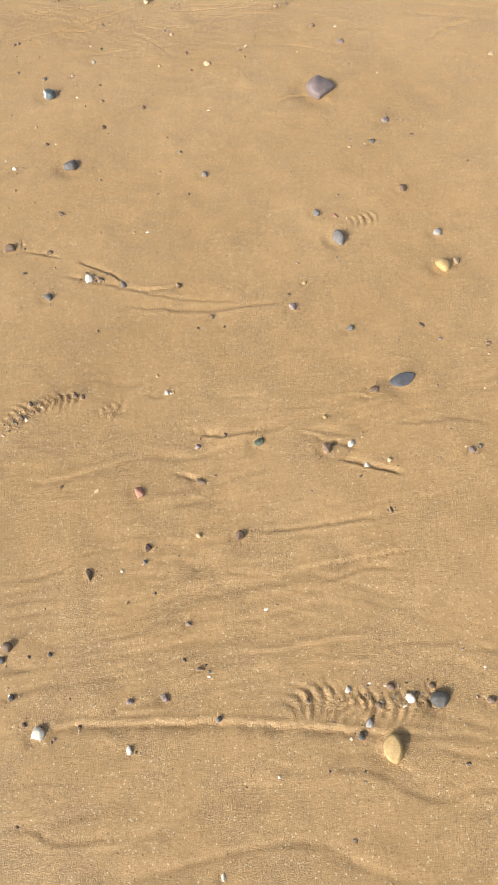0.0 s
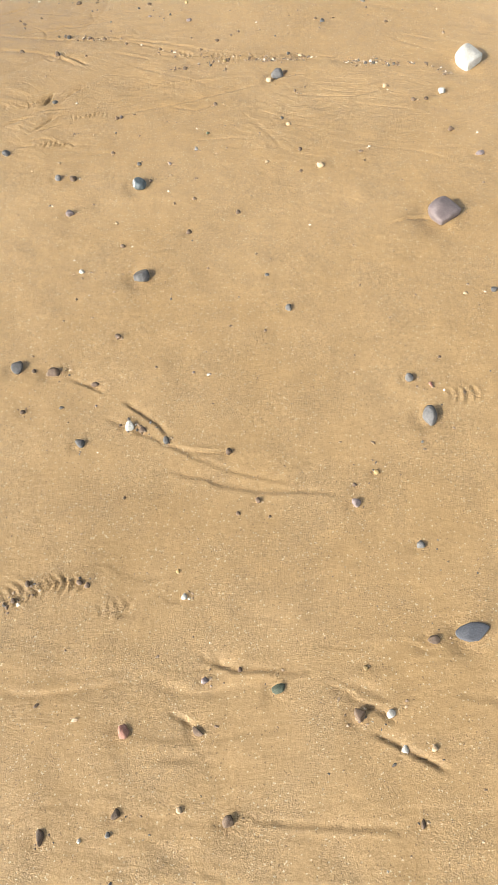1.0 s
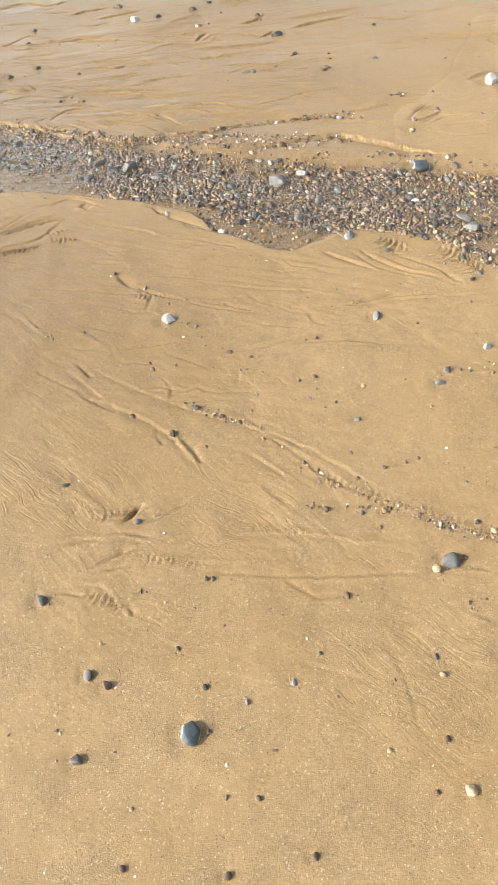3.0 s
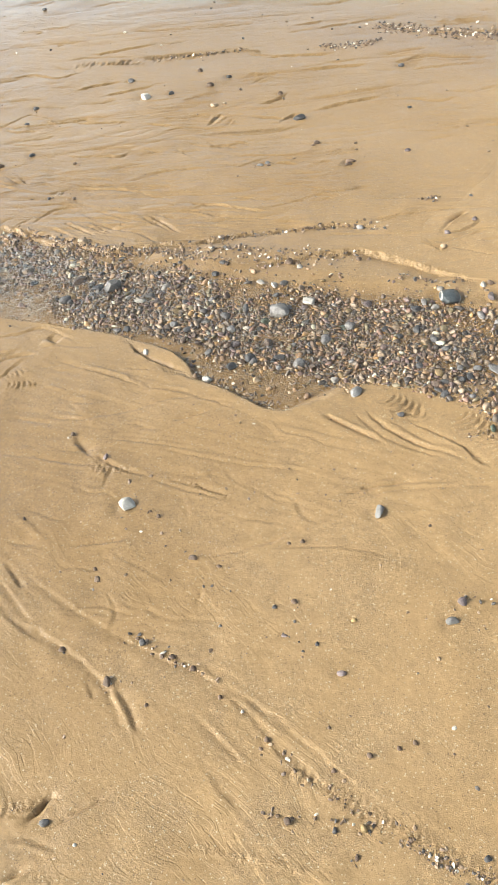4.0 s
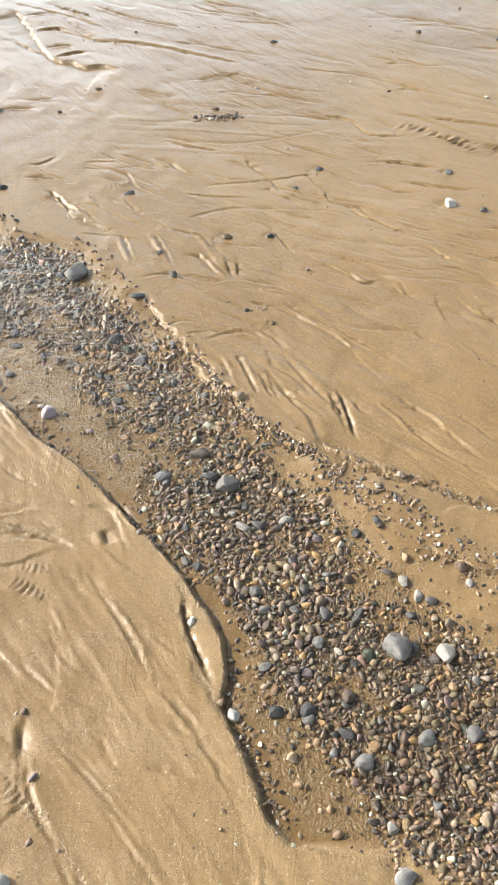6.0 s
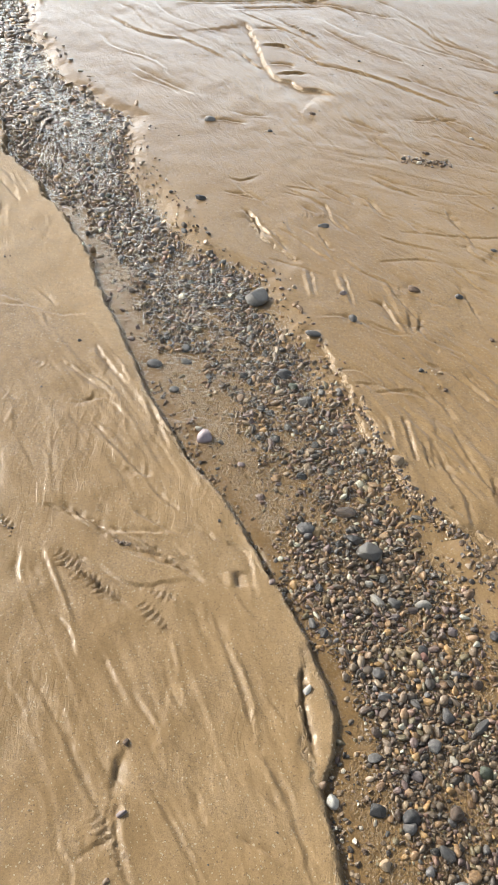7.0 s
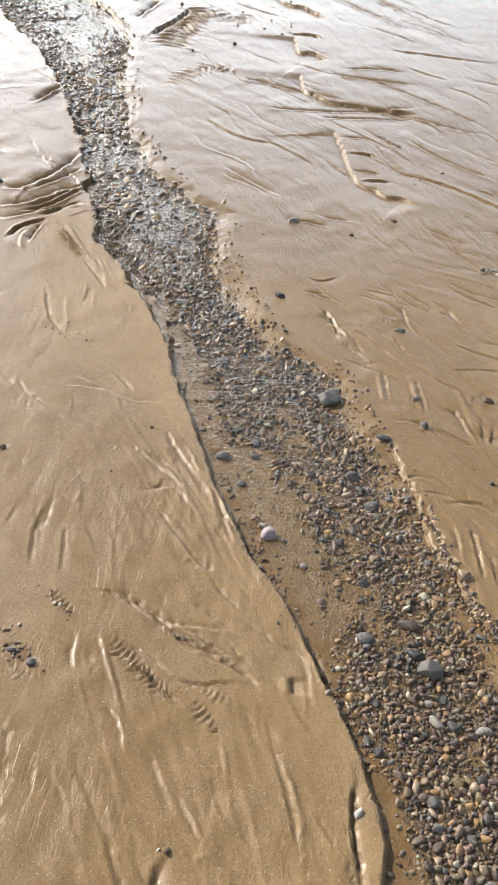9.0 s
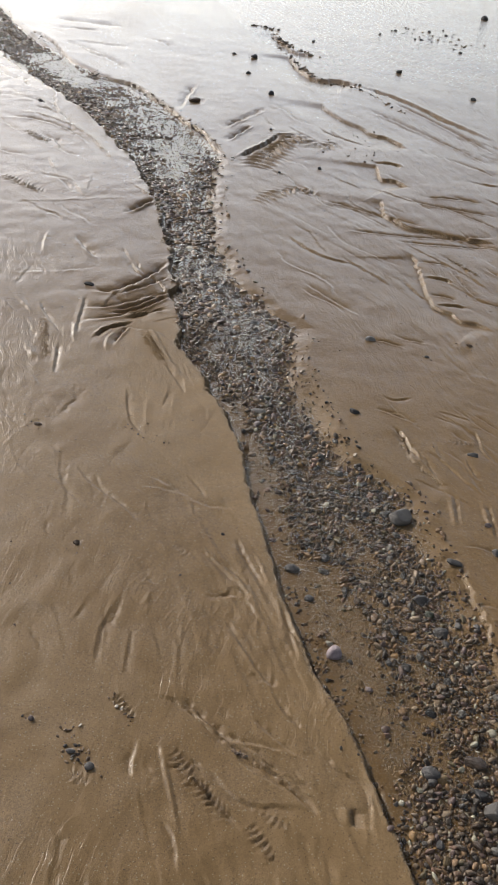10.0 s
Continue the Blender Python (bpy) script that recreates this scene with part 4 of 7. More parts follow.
groove(0.0056, 0.003, (-0.877, 3.546), (-0.839, 3.597))
ripples(0.065, 0.0136, 0.003, (-0.563, 4.097), (-0.493, 4.181))
groove(0.0050, 0.004, (-0.958, 3.120), (-0.905, 3.093), (-0.846, 3.055))
groove(0.0051, 0.003, (-1.014, 3.103), (-0.965, 3.074))
groove(0.0048, 0.006, (-0.928, 2.808), (-0.924, 2.852), (-0.919, 2.895))
groove(0.0047, 0.003, (-0.916, 2.820), (-0.911, 2.872), (-0.888, 2.900))
ripples(0.024, 0.0100, 0.003, (-0.971, 2.830), (-0.937, 2.831))
groove(0.0049, 0.004, (-1.046, 2.787), (-1.042, 2.811), (-1.047, 2.826))
ripples(0.024, 0.0102, 0.002, (-1.037, 2.813), (-1.015, 2.860))
groove(0.0046, 0.004, (-0.890, 2.718), (-0.878, 2.747), (-0.867, 2.779))
groove(0.0046, 0.003, (-0.919, 2.676), (-0.877, 2.709), (-0.845, 2.737))
groove(0.0047, 0.003, (-1.025, 2.707), (-1.002, 2.731), (-0.974, 2.749))
groove(0.0035, 0.003, (-0.937, 2.792), (-0.893, 2.807), (-0.832, 2.816))
ripples(0.016, 0.0083, 0.002, (-0.846, 2.748), (-0.722, 2.805))
ripples(0.020, 0.0106, 0.003, (-0.889, 2.620), (-0.804, 2.643))
groove(0.0046, 0.004, (-0.947, 2.610), (-0.892, 2.624))
groove(0.0044, 0.004, (-0.816, 2.643), (-0.788, 2.638), (-0.769, 2.625))
groove(0.0097, 0.0075, (-2.935, 5.418), (-2.865, 5.507), (-2.785, 5.585))
groove(0.0094, 0.0060, (-2.781, 5.414), (-2.706, 5.494), (-2.601, 5.609))
groove(0.0106, 0.0060, (-3.138, 5.770), (-3.033, 5.871), (-2.897, 6.013))
ripples(0.041, 0.0324, 0.004, (-3.115, 5.675), (-2.788, 5.802))
ripples(0.051, 0.0215, 0.005, (-2.846, 5.835), (-2.632, 5.986))
ripples(0.035, 0.0185, 0.004, (-2.502, 6.092), (-2.341, 6.107))
groove(0.0111, 0.0060, (-3.221, 6.087), (-2.968, 6.183), (-2.744, 6.308), (-2.490, 6.475))
groove(0.0090, 0.0060, (-2.408, 5.472), (-2.353, 5.575), (-2.277, 5.653))
groove(0.0087, 0.0075, (-2.078, 5.589), (-2.026, 5.663), (-2.005, 5.747))
groove(0.0084, 0.0075, (-2.163, 5.339), (-2.175, 5.423), (-2.172, 5.471))
groove(0.0083, 0.0075, (-2.091, 5.375), (-2.099, 5.438))
groove(0.0083, 0.0075, (-1.903, 5.471), (-1.899, 5.539), (-1.878, 5.582))
ripples(0.022, 0.0183, 0.004, (-2.563, 5.204), (-2.496, 5.252))
groove(0.0117, 0.0075, (-2.090, 5.968), (-1.962, 6.057), (-1.810, 6.148))
groove(0.0119, 0.0090, (-1.757, 6.141), (-1.646, 6.266), (-1.598, 6.318), (-1.507, 6.328), (-1.328, 6.404))
groove(0.0095, -0.0056, (-1.730, 6.187), (-1.648, 6.322))
groove(0.0097, 0.0075, (-1.849, 6.225), (-1.760, 6.297), (-1.640, 6.413))
groove(0.0087, 0.0060, (-1.921, 5.691), (-1.738, 5.830), (-1.574, 6.011))
groove(0.0085, 0.0075, (-1.830, 5.619), (-1.734, 5.737), (-1.612, 5.855))
ripples(0.022, 0.0159, 0.004, (-1.645, 5.853), (-1.558, 5.930))
groove(0.0108, 0.0060, (-2.381, 6.443), (-2.253, 6.571))
groove(0.0215, -0.0112, (-1.836, 6.730), (-1.692, 6.764), (-1.498, 6.921))
groove(0.0080, 0.0075, (-2.416, 4.956), (-2.334, 4.978), (-2.323, 5.024))
groove(0.0082, 0.0060, (-2.494, 4.956), (-2.419, 5.016), (-2.300, 5.056))
ripples(0.024, 0.0149, 0.004, (-2.143, 5.262), (-1.847, 5.456))
groove(0.0074, 0.0045, (-2.287, 4.739), (-2.114, 4.812), (-1.935, 4.872))
groove(0.0068, 0.0090, (-1.976, 4.653), (-1.906, 4.635), (-1.800, 4.596))
groove(0.0068, 0.0090, (-1.972, 4.624), (-1.877, 4.614))
ripples(0.020, 0.0142, 0.003, (-1.849, 4.736), (-1.731, 4.747))
groove(0.0068, -0.0045, (-1.919, 4.715), (-1.822, 4.729), (-1.741, 4.732))
groove(0.0067, 0.0045, (-1.741, 4.816), (-1.665, 4.825), (-1.595, 4.841))
scarp(0.010, 0.06, (-1.409, 4.822), (-1.475, 4.748), (-1.568, 4.687), (-1.714, 4.591), (-1.850, 4.484))
scarp(0.008, 0.07, (-1.289, 4.656), (-1.237, 4.715), (-1.184, 4.759), (-1.088, 4.753), (-0.987, 4.746), (-0.878, 4.747))
ripples(0.015, 0.0093, 0.003, (-1.184, 4.759), (-1.088, 4.753), (-0.987, 4.746), (-0.878, 4.747))
groove(0.0065, 0.0060, (-1.247, 4.923), (-1.175, 4.991), (-1.100, 5.054))
groove(0.0080, 0.0090, (-1.005, 4.997), (-0.991, 5.061), (-0.970, 5.110))
groove(0.0063, 0.0060, (-0.985, 4.952), (-0.942, 5.003), (-0.907, 5.078))
groove(0.0061, 0.0075, (-1.043, 4.862), (-0.996, 4.867), (-0.965, 4.853), (-0.945, 4.882))
groove(0.0069, 0.004, (-2.927, 3.587), (-2.866, 3.623), (-2.823, 3.643))
groove(0.0095, -0.0045, (-2.656, 3.728), (-2.595, 3.728), (-2.568, 3.748))
groove(0.0077, -0.0045, (-2.599, 3.775), (-2.525, 3.795), (-2.455, 3.807))
groove(0.0076, 0.004, (-2.573, 3.650), (-2.491, 3.730), (-2.418, 3.765))
groove(0.0074, -0.0037, (-2.446, 3.732), (-2.354, 3.770))
ripples(0.031, 0.0131, 0.0024, (-2.600, 3.555), (-2.559, 3.596))
groove(0.0060, 0.003, (-2.443, 3.622), (-2.423, 3.678), (-2.423, 3.736))
groove(0.0073, -0.0045, (-2.430, 3.826), (-2.322, 3.830), (-2.220, 3.841))
groove(0.0073, -0.0045, (-2.449, 3.841), (-2.317, 3.859), (-2.254, 3.869))
groove(0.0110, 0.008, (-2.170, 3.750), (-2.142, 3.773))
groove(0.0054, -0.0030, (-2.140, 3.911), (-2.058, 3.914))
groove(0.0074, -0.0030, (-2.443, 3.501), (-2.373, 3.490))
groove(0.0070, -0.0023, (-2.331, 3.667), (-2.241, 3.726), (-2.160, 3.755))
groove(0.0119, 0.005, (-3.841, 4.836), (-3.761, 4.927), (-3.685, 4.993))
groove(0.0123, 0.006, (-3.823, 5.093), (-3.788, 5.201), (-3.777, 5.344))
groove(0.0143, -0.0045, (-3.622, 5.228), (-3.566, 5.323), (-3.516, 5.376))
groove(0.0106, 0.004, (-3.402, 4.800), (-3.324, 4.859), (-3.235, 4.953))
groove(0.0077, 0.003, (-3.040, 4.693), (-2.970, 4.786), (-2.902, 4.898))
groove(0.0076, 0.004, (-3.099, 4.515), (-2.999, 4.522), (-2.964, 4.540))
groove(0.0069, 0.009, (-1.589, 4.027), (-1.535, 4.004), (-1.474, 3.992), (-1.363, 3.983))
groove(0.0076, 0.012, (-1.934, 3.978), (-1.844, 3.999), (-1.770, 4.010))
ripples(0.022, 0.0131, 0.0024, (-2.613, 3.541), (-2.549, 3.619))
groove(0.0082, 0.0037, (-3.604, 3.497), (-3.488, 3.541), (-3.379, 3.582))
groove(0.0079, 0.0037, (-3.409, 3.523), (-3.352, 3.514), (-3.290, 3.502))
groove(0.0076, 0.0037, (-3.429, 3.374), (-3.217, 3.396), (-3.108, 3.457))
ripples(0.026, 0.0160, 0.0024, (-3.858, 3.413), (-3.606, 3.518))
groove(0.0107, -0.0023, (-3.703, 2.970), (-3.623, 3.013), (-3.527, 3.061))
groove(0.0111, -0.0023, (-3.865, 3.139), (-3.774, 3.151), (-3.698, 3.155))
groove(0.0088, -0.0019, (-3.051, 3.031), (-2.937, 3.075), (-2.846, 3.147))
groove(0.0056, 0.0030, (-2.195, 4.015), (-2.064, 4.047))
groove(0.0084, 0.0037, (-3.460, 4.293), (-3.435, 4.341), (-3.458, 4.413))
groove(0.0077, 0.0037, (-3.207, 4.296), (-3.160, 4.326), (-3.095, 4.328))
groove(0.0076, 0.0037, (-3.114, 4.355), (-3.052, 4.371), (-2.999, 4.390))
groove(0.0119, 0.0045, (-3.956, 4.418), (-3.916, 4.482), (-3.896, 4.573))
groove(0.0244, 0.0090, (-5.109, 3.260), (-5.183, 3.330), (-5.275, 3.402))
groove(0.0217, 0.0075, (-4.761, 3.043), (-4.616, 3.106), (-4.483, 3.182))
streaks(-2.25, 3.85, .4, .15, 14, 0.0035, .014, .2)
streaks(-2.09, 4.48, .35, .18, 9, 0.0040, .014, .2)
streaks(-2.43, 3.75, .4, .12, 21, 0.0035, .014, .2)
groove(0.0091, 0.0053, (-2.095, 3.552), (-2.053, 3.607), (-2.006, 3.658), (-1.946, 3.706))
groove(0.0053, 0.0037, (-2.103, 3.568), (-2.041, 3.629), (-1.981, 3.689))
groove(0.0076, 0.0045, (-1.946, 3.706), (-1.920, 3.739), (-1.899, 3.773), (-1.831, 3.845))
groove(0.0051, 0.0030, (-1.955, 3.724), (-1.905, 3.794), (-1.848, 3.860))
groove(0.0064, -0.0030, (-1.999, 3.665), (-1.927, 3.709), (-1.872, 3.753))
ripples(0.042, 0.0131, 0.0049, (-1.955, 3.553), (-1.872, 3.615), (-1.824, 3.653), (-1.785, 3.688))
ripples(0.031, 0.0127, 0.0049, (-1.789, 3.711), (-1.745, 3.740), (-1.694, 3.768))
ripples(0.024, 0.0116, 0.0042, (-1.814, 3.735), (-1.788, 3.774), (-1.764, 3.810))
ripples(0.026, 0.0166, 0.0063, (-2.098, 3.423), (-2.059, 3.451), (-2.015, 3.484))
ripples(0.038, 0.0119, 0.0028, (-1.902, 3.334), (-1.862, 3.405))
groove(0.0062, -0.0022, (-1.994, 3.536), (-1.912, 3.548), (-1.838, 3.563), (-1.733, 3.588))
groove(0.0050, 0.0015, (-1.987, 3.528), (-1.905, 3.541), (-1.835, 3.555))
groove(0.0061, -0.0018, (-1.883, 3.489), (-1.806, 3.503), (-1.731, 3.520))
groove(0.0102, 0.0040, (-1.983, 3.486), (-1.932, 3.478), (-1.882, 3.471))
groove(0.0057, -0.0015, (-1.623, 3.511), (-1.588, 3.538), (-1.534, 3.551), (-1.442, 3.559))
groove(0.0057, -0.0023, (-1.606, 3.670), (-1.550, 3.693), (-1.487, 3.719))
groove(0.0057, -0.0015, (-1.566, 3.467), (-1.510, 3.487), (-1.448, 3.503))
groove(0.0061, 0.0030, (-1.849, 3.619), (-1.811, 3.664), (-1.768, 3.701))
groove(0.0059, -0.0030, (-1.698, 3.769), (-1.655, 3.772), (-1.614, 3.772))
groove(0.0082, 0.0045, (-2.203, 3.748), (-2.162, 3.770), (-2.125, 3.788))
groove(0.0068, 0.0037, (-2.174, 3.802), (-2.146, 3.797), (-2.125, 3.788))
groove(0.0081, -0.0037, (-2.119, 3.779), (-2.122, 3.793))
groove(0.0100, 0.0030, (-2.404, 3.417), (-2.330, 3.397), (-2.269, 3.382), (-2.168, 3.377))
groove(0.0058, 0.0025, (-2.418, 3.427), (-2.348, 3.414), (-2.283, 3.396))
groove(0.0056, 0.0025, (-2.303, 3.458), (-2.224, 3.453), (-2.138, 3.447))
groove(0.0073, 0.0025, (-2.381, 3.339), (-2.348, 3.326), (-2.313, 3.313))
groove(0.0087, -0.0020, (-2.444, 3.497), (-2.373, 3.492), (-2.315, 3.488))
groove(0.0070, -0.0023, (-2.351, 3.587), (-2.271, 3.578), (-2.191, 3.567))
groove(0.0074, -0.0030, (-2.490, 3.740), (-2.429, 3.759), (-2.367, 3.771))
groove(0.0059, 0.0030, (-2.437, 3.622), (-2.420, 3.657), (-2.424, 3.694), (-2.462, 3.710))
groove(0.0072, -0.0037, (-2.408, 3.828), (-2.311, 3.835), (-2.211, 3.847))
groove(0.0058, 0.0030, (-2.413, 3.839), (-2.310, 3.849), (-2.204, 3.860))
groove(0.0057, -0.0030, (-2.371, 3.852), (-2.270, 3.859), (-2.185, 3.866))
groove(0.0090, -0.0045, (-1.944, 3.820), (-1.952, 3.840), (-1.950, 3.863))
groove(0.0035, 0.0025, (-1.611, 3.401), (-1.646, 3.404), (-1.683, 3.405))
groove(0.0051, 0.0030, (-1.933, 3.810), (-1.887, 3.835), (-1.855, 3.861))
groove(0.0131, 0.006, (-5.647, 4.954), (-5.364, 5.202), (-5.089, 5.387), (-4.834, 5.546))
groove(0.0125, 0.006, (-5.199, 4.678), (-5.167, 4.860), (-5.095, 5.040), (-4.871, 5.335), (-4.783, 5.527))
groove(0.0142, 0.005, (-5.761, 5.077), (-5.734, 5.177), (-5.678, 5.269))
groove(0.0152, 0.005, (-6.100, 5.264), (-6.009, 5.550), (-5.892, 5.946))
groove(0.0113, 0.005, (-4.755, 5.028), (-4.483, 5.166), (-4.280, 5.337))
groove(0.0110, 0.005, (-4.699, 4.851), (-4.477, 4.883), (-4.306, 4.920))
groove(0.0101, 0.005, (-3.372, 4.262), (-3.356, 4.297), (-3.345, 4.344))
groove(0.0107, 0.005, (-3.420, 4.800), (-3.373, 4.858), (-3.307, 4.900))
groove(0.0158, -0.004, (-2.914, 4.407), (-2.813, 4.395), (-2.734, 4.388))
groove(0.0142, -0.004, (-2.890, 4.508), (-2.795, 4.500), (-2.710, 4.496))
groove(0.0123, -0.0035, (-2.841, 4.638), (-2.693, 4.634), (-2.552, 4.628))
ripples(0.028, 0.0165, 0.0042, (-3.189, 4.464), (-3.162, 4.587))

# the toothed northern edge, its two low steps, and the far cut bank
scarp(0.010, 0.06, (-2.32, 4.392), (-2.122, 4.399), (-1.944, 4.419), (-1.774, 4.506))
scarp(0.009, 0.05, (-1.774, 4.506), (-1.637, 4.641), (-1.483, 4.752), (-1.329, 4.863), (-1.168, 4.914))
scarp(0.010, 0.05, (-1.49, 4.541), (-1.366, 4.615), (-1.226, 4.736), (-1.077, 4.752), (-0.884, 4.735), (-0.75, 4.756))
ripples(0.03, 0.016, 0.003, (-1.774, 4.506), (-1.637, 4.641), (-1.483, 4.752), (-1.329, 4.863))
scarp(0.007, 0.10, (-8.639, 2.51), (-7.956, 2.83), (-7.73, 3.167), (-7.175, 3.435), (-6.854, 3.557), (-6.569, 3.706), (-6.075, 3.836))
# the leaf of sand that slipped from the bank, and the sunk strip below it
scarp(0.004, 0.03, (-1.292, 3.981), (-1.374, 3.964), (-1.513, 3.991), (-1.631, 4.033))
groove(0.009, 0.0045, (-2.105, 3.483), (-2.074, 3.571), (-1.994, 3.655), (-1.95, 3.714), (-1.858, 3.828), (-1.774, 3.876))
groove(0.008, 0.0035, (-2.054, 3.724), (-1.958, 3.816), (-1.939, 3.852))
groove(0.007, -0.0035, (-1.741, 3.859), (-1.56, 3.898), (-1.404, 3.89), (-1.243, 3.928))
# feeders cut into the soaked flat
groove(0.026, 0.010, (-4.15, 3.1), (-4.185, 3.271), (-4.318, 3.396), (-4.542, 3.509))
groove(0.024, 0.011, (-3.98, 3.12), (-4.044, 3.276), (-4.147, 3.419), (-4.204, 3.549))
groove(0.022, 0.010, (-3.88, 3.15), (-3.933, 3.28), (-4.006, 3.4), (-4.036, 3.524))


def feather(x, y, turn, long, width, depth, barbs, dice):
    """A rill with side rills that run into it at sharp angles, as on a quill."""
    c, s = math.cos(radians(turn)), math.sin(radians(turn))
    sway = [dice.gauss(0, 0.05 * long) for _ in range(4)]
    spine = [(u * long, v) for u, v in zip((-0.5, -0.17, 0.17, 0.5), sway)]
    place = lambda u, v: (x + u * c - v * s, y + u * s + v * c)
    groove(width, depth, *[place(u, v) for u, v in spine])
    for _ in range(barbs):
        u = dice.uniform(-0.4, 0.4) * long
        v = float(np.interp(u, [q[0] for q in spine], sway))
        far, lean = dice.uniform(0.2, 0.45) * long, dice.choice((-1, 1)) * dice.uniform(0.12, 0.5)
        groove(width * 0.8, depth * dice.uniform(0.4, 0.9), place(u, v), place(u - 0.5 * far, v + 0.35 * far * lean), place(u - far, v + far * lean))


dice = random.Random(17)
for count, x0, x1, y0, y1, turn, spread, long, width, depth in (
        (22, -0.7, 0.6, 0.3, 1.3, 3, 7, 0.22, 0.010, 0.0016), (60, -2.9, -0.9, 3.2, 3.95, 17, 12, 0.15, 0.006, 0.0018),
        (20, -1.1, 0.3, 2.6, 3.95, -14, 14, 0.17, 0.007, 0.0013), (80, -3.6, -0.4, 4.3, 5.6, 33, 9, 0.22, 0.008, 0.0030), (45, -3.3, -1.5, 4.45, 5.3, 22, 14, 0.2, 0.009, 0.0050),
        (75, -3.6, 0.2, 5.3, 7.6, 34, 8, 0.4, 0.013, 0.0052), (45, -6.0, -2.8, 2.3, 3.6, 30, 24, 0.3, 0.012, 0.0034),
        (60, -7.5, -3.4, 4.1, 6.6, 34, 8, 0.45, 0.014, 0.0040), (40, -10, -6, 1.0, 2.9, 40, 22, 0.6, 0.022, 0.0050)):
    for _ in range(count):
        x, y = dice.uniform(x0, x1), dice.uniform(y0, y1)
        if edge(SOUTH, x) - 0.05 < y < edge(NORTH, x) + 0.07 or (-1.2 < x < -0.75 and 2.5 < y < 3.0):
            continue
        feather(x, y, dice.gauss(turn, spread), long * dice.uniform(0.5, 1.6), width * dice.uniform(0.7, 1.3), depth * dice.uniform(0.4, 1.1), dice.randrange(4), dice)

# ---- where the stones lie: kind, place, length, width, turn ----
LAID = []


def lay(kind, x, y, long, wide, turn):
    LAID.append((kind, x, y, long, wide, turn))
    r = max(0.004, 0.25 * (long + wide))
    box = window([(x, y)], r * 7)
    dx, dy = X[box] - x, Y[box] - y
    d = np.hypot(dx, dy)
    # a scour round the stone, deeper on the side that the water came from, and a low tail behind it
    lean = (0.9 * dx + 0.42 * dy) / np.maximum(d, 1e-6)
    Z[box] -= 0.16 * r * np.clip(0.25 - lean, 0, 1.2) * np.exp(-((d - 1.2 * r) / (0.8 * r)) ** 2)
    TORN[box] = np.maximum(TORN[box], 0.3 * np.exp(-((d - 1.1 * r) / (0.9 * r)) ** 2))
    u, v = 0.9 * dx + 0.42 * dy, 0.42 * dx - 0.9 * dy
    Z[box] += 0.03 * r * np.exp(-((u - 2.6 * r) / (1.8 * r)) ** 2 - (v / (0.8 * r)) ** 2)


lay("b", -0.447, 2.090, 0.040, 0.048, 18)
lay("B", -0.847, 4.621, 0.061, 0.074, 34)
lay("w", -0.888, 4.654, 0.023, 0.019, 34)
lay("w", -1.218, 4.436, 0.038, 0.050, 34)
lay("G", -1.275, 4.358, 0.058, 0.055, 34)
lay("w", -1.352, 4.465, 0.021, 0.029, 34)
lay("G", -1.105, 4.168, 0.035, 0.034, 34)
lay("G", -0.906, 4.115, 0.040, 0.028, -82)
lay("w", -1.299, 3.996, 0.033, 0.028, 34)
lay("w", -1.517, 4.012, 0.015, 0.027, 34)
lay("G", -0.612, 4.367, 0.065, 0.037, -39)
lay("G", -0.569, 4.315, 0.043, 0.052, 34)
lay("y", -0.743, 4.285, 0.023, 0.028, 34)
lay("y", -0.888, 4.178, 0.015, 0.023, 34)
lay("w", -0.983, 4.144, 0.023, 0.022, 34)
lay("y", -1.561, 4.229, 0.024, 0.026, 34)
lay("G", -1.089, 4.298, 0.031, 0.038, 34)
lay("G", -1.054, 4.382, 0.032, 0.036, 34)
lay("d", -0.914, 4.532, 0.032, 0.024, 34)
lay("G", -0.905, 4.572, 0.019, 0.034, 34)
lay("w", -0.869, 4.568, 0.025, 0.018, 34)
lay("y", -1.091, 4.449, 0.022, 0.021, 34)
lay("b", -0.814, 4.424, 0.024, 0.035, 34)
lay("b", -1.376, 4.332, 0.044, 0.019, -63)
lay("t", -0.830, 4.403, 0.024, 0.026, 34)
lay("b", -0.874, 4.444, 0.041, 0.021, -56)
lay("G", -0.734, 4.583, 0.022, 0.036, 34)
lay("b", -1.410, 4.271, 0.033, 0.031, 34)
lay("b", -1.526, 4.167, 0.026, 0.028, 34)
lay("n", -1.369, 4.592, 0.030, 0.030, 34)
lay("w", -1.326, 4.582, 0.019, 0.020, 34)
lay("b", -1.560, 4.498, 0.025, 0.019, 34)
lay("d", -1.553, 4.440, 0.025, 0.024, 34)
lay("w", -0.780, 4.719, 0.018, 0.029, 34)
lay("g", -0.762, 4.736, 0.022, 0.024, 34)
lay("p", -0.737, 4.668, 0.040, 0.020, -56)
lay("w", -1.691, 4.225, 0.041, 0.020, 34)
lay("d", -1.639, 4.085, 0.021, 0.022, 34)
lay("b", -1.169, 4.168, 0.035, 0.023, 34)
lay("d", -1.178, 4.150, 0.019, 0.017, 34)
lay("g", -0.703, 4.333, 0.021, 0.022, 34)
lay("G", -0.662, 4.353, 0.025, 0.020, 34)
lay("p", -1.053, 4.500, 0.028, 0.028, 34)
lay("y", -1.225, 4.544, 0.018, 0.016, 34)
lay("n", -0.877, 4.347, 0.016, 0.020, 34)
lay("d", -0.666, 4.308, 0.020, 0.030, 34)
lay("d", -0.957, 4.413, 0.024, 0.024, 34)
lay("t", -0.965, 4.873, 0.025, 0.021, 34)
lay("p", -0.934, 5.065, 0.021, 0.018, 34)
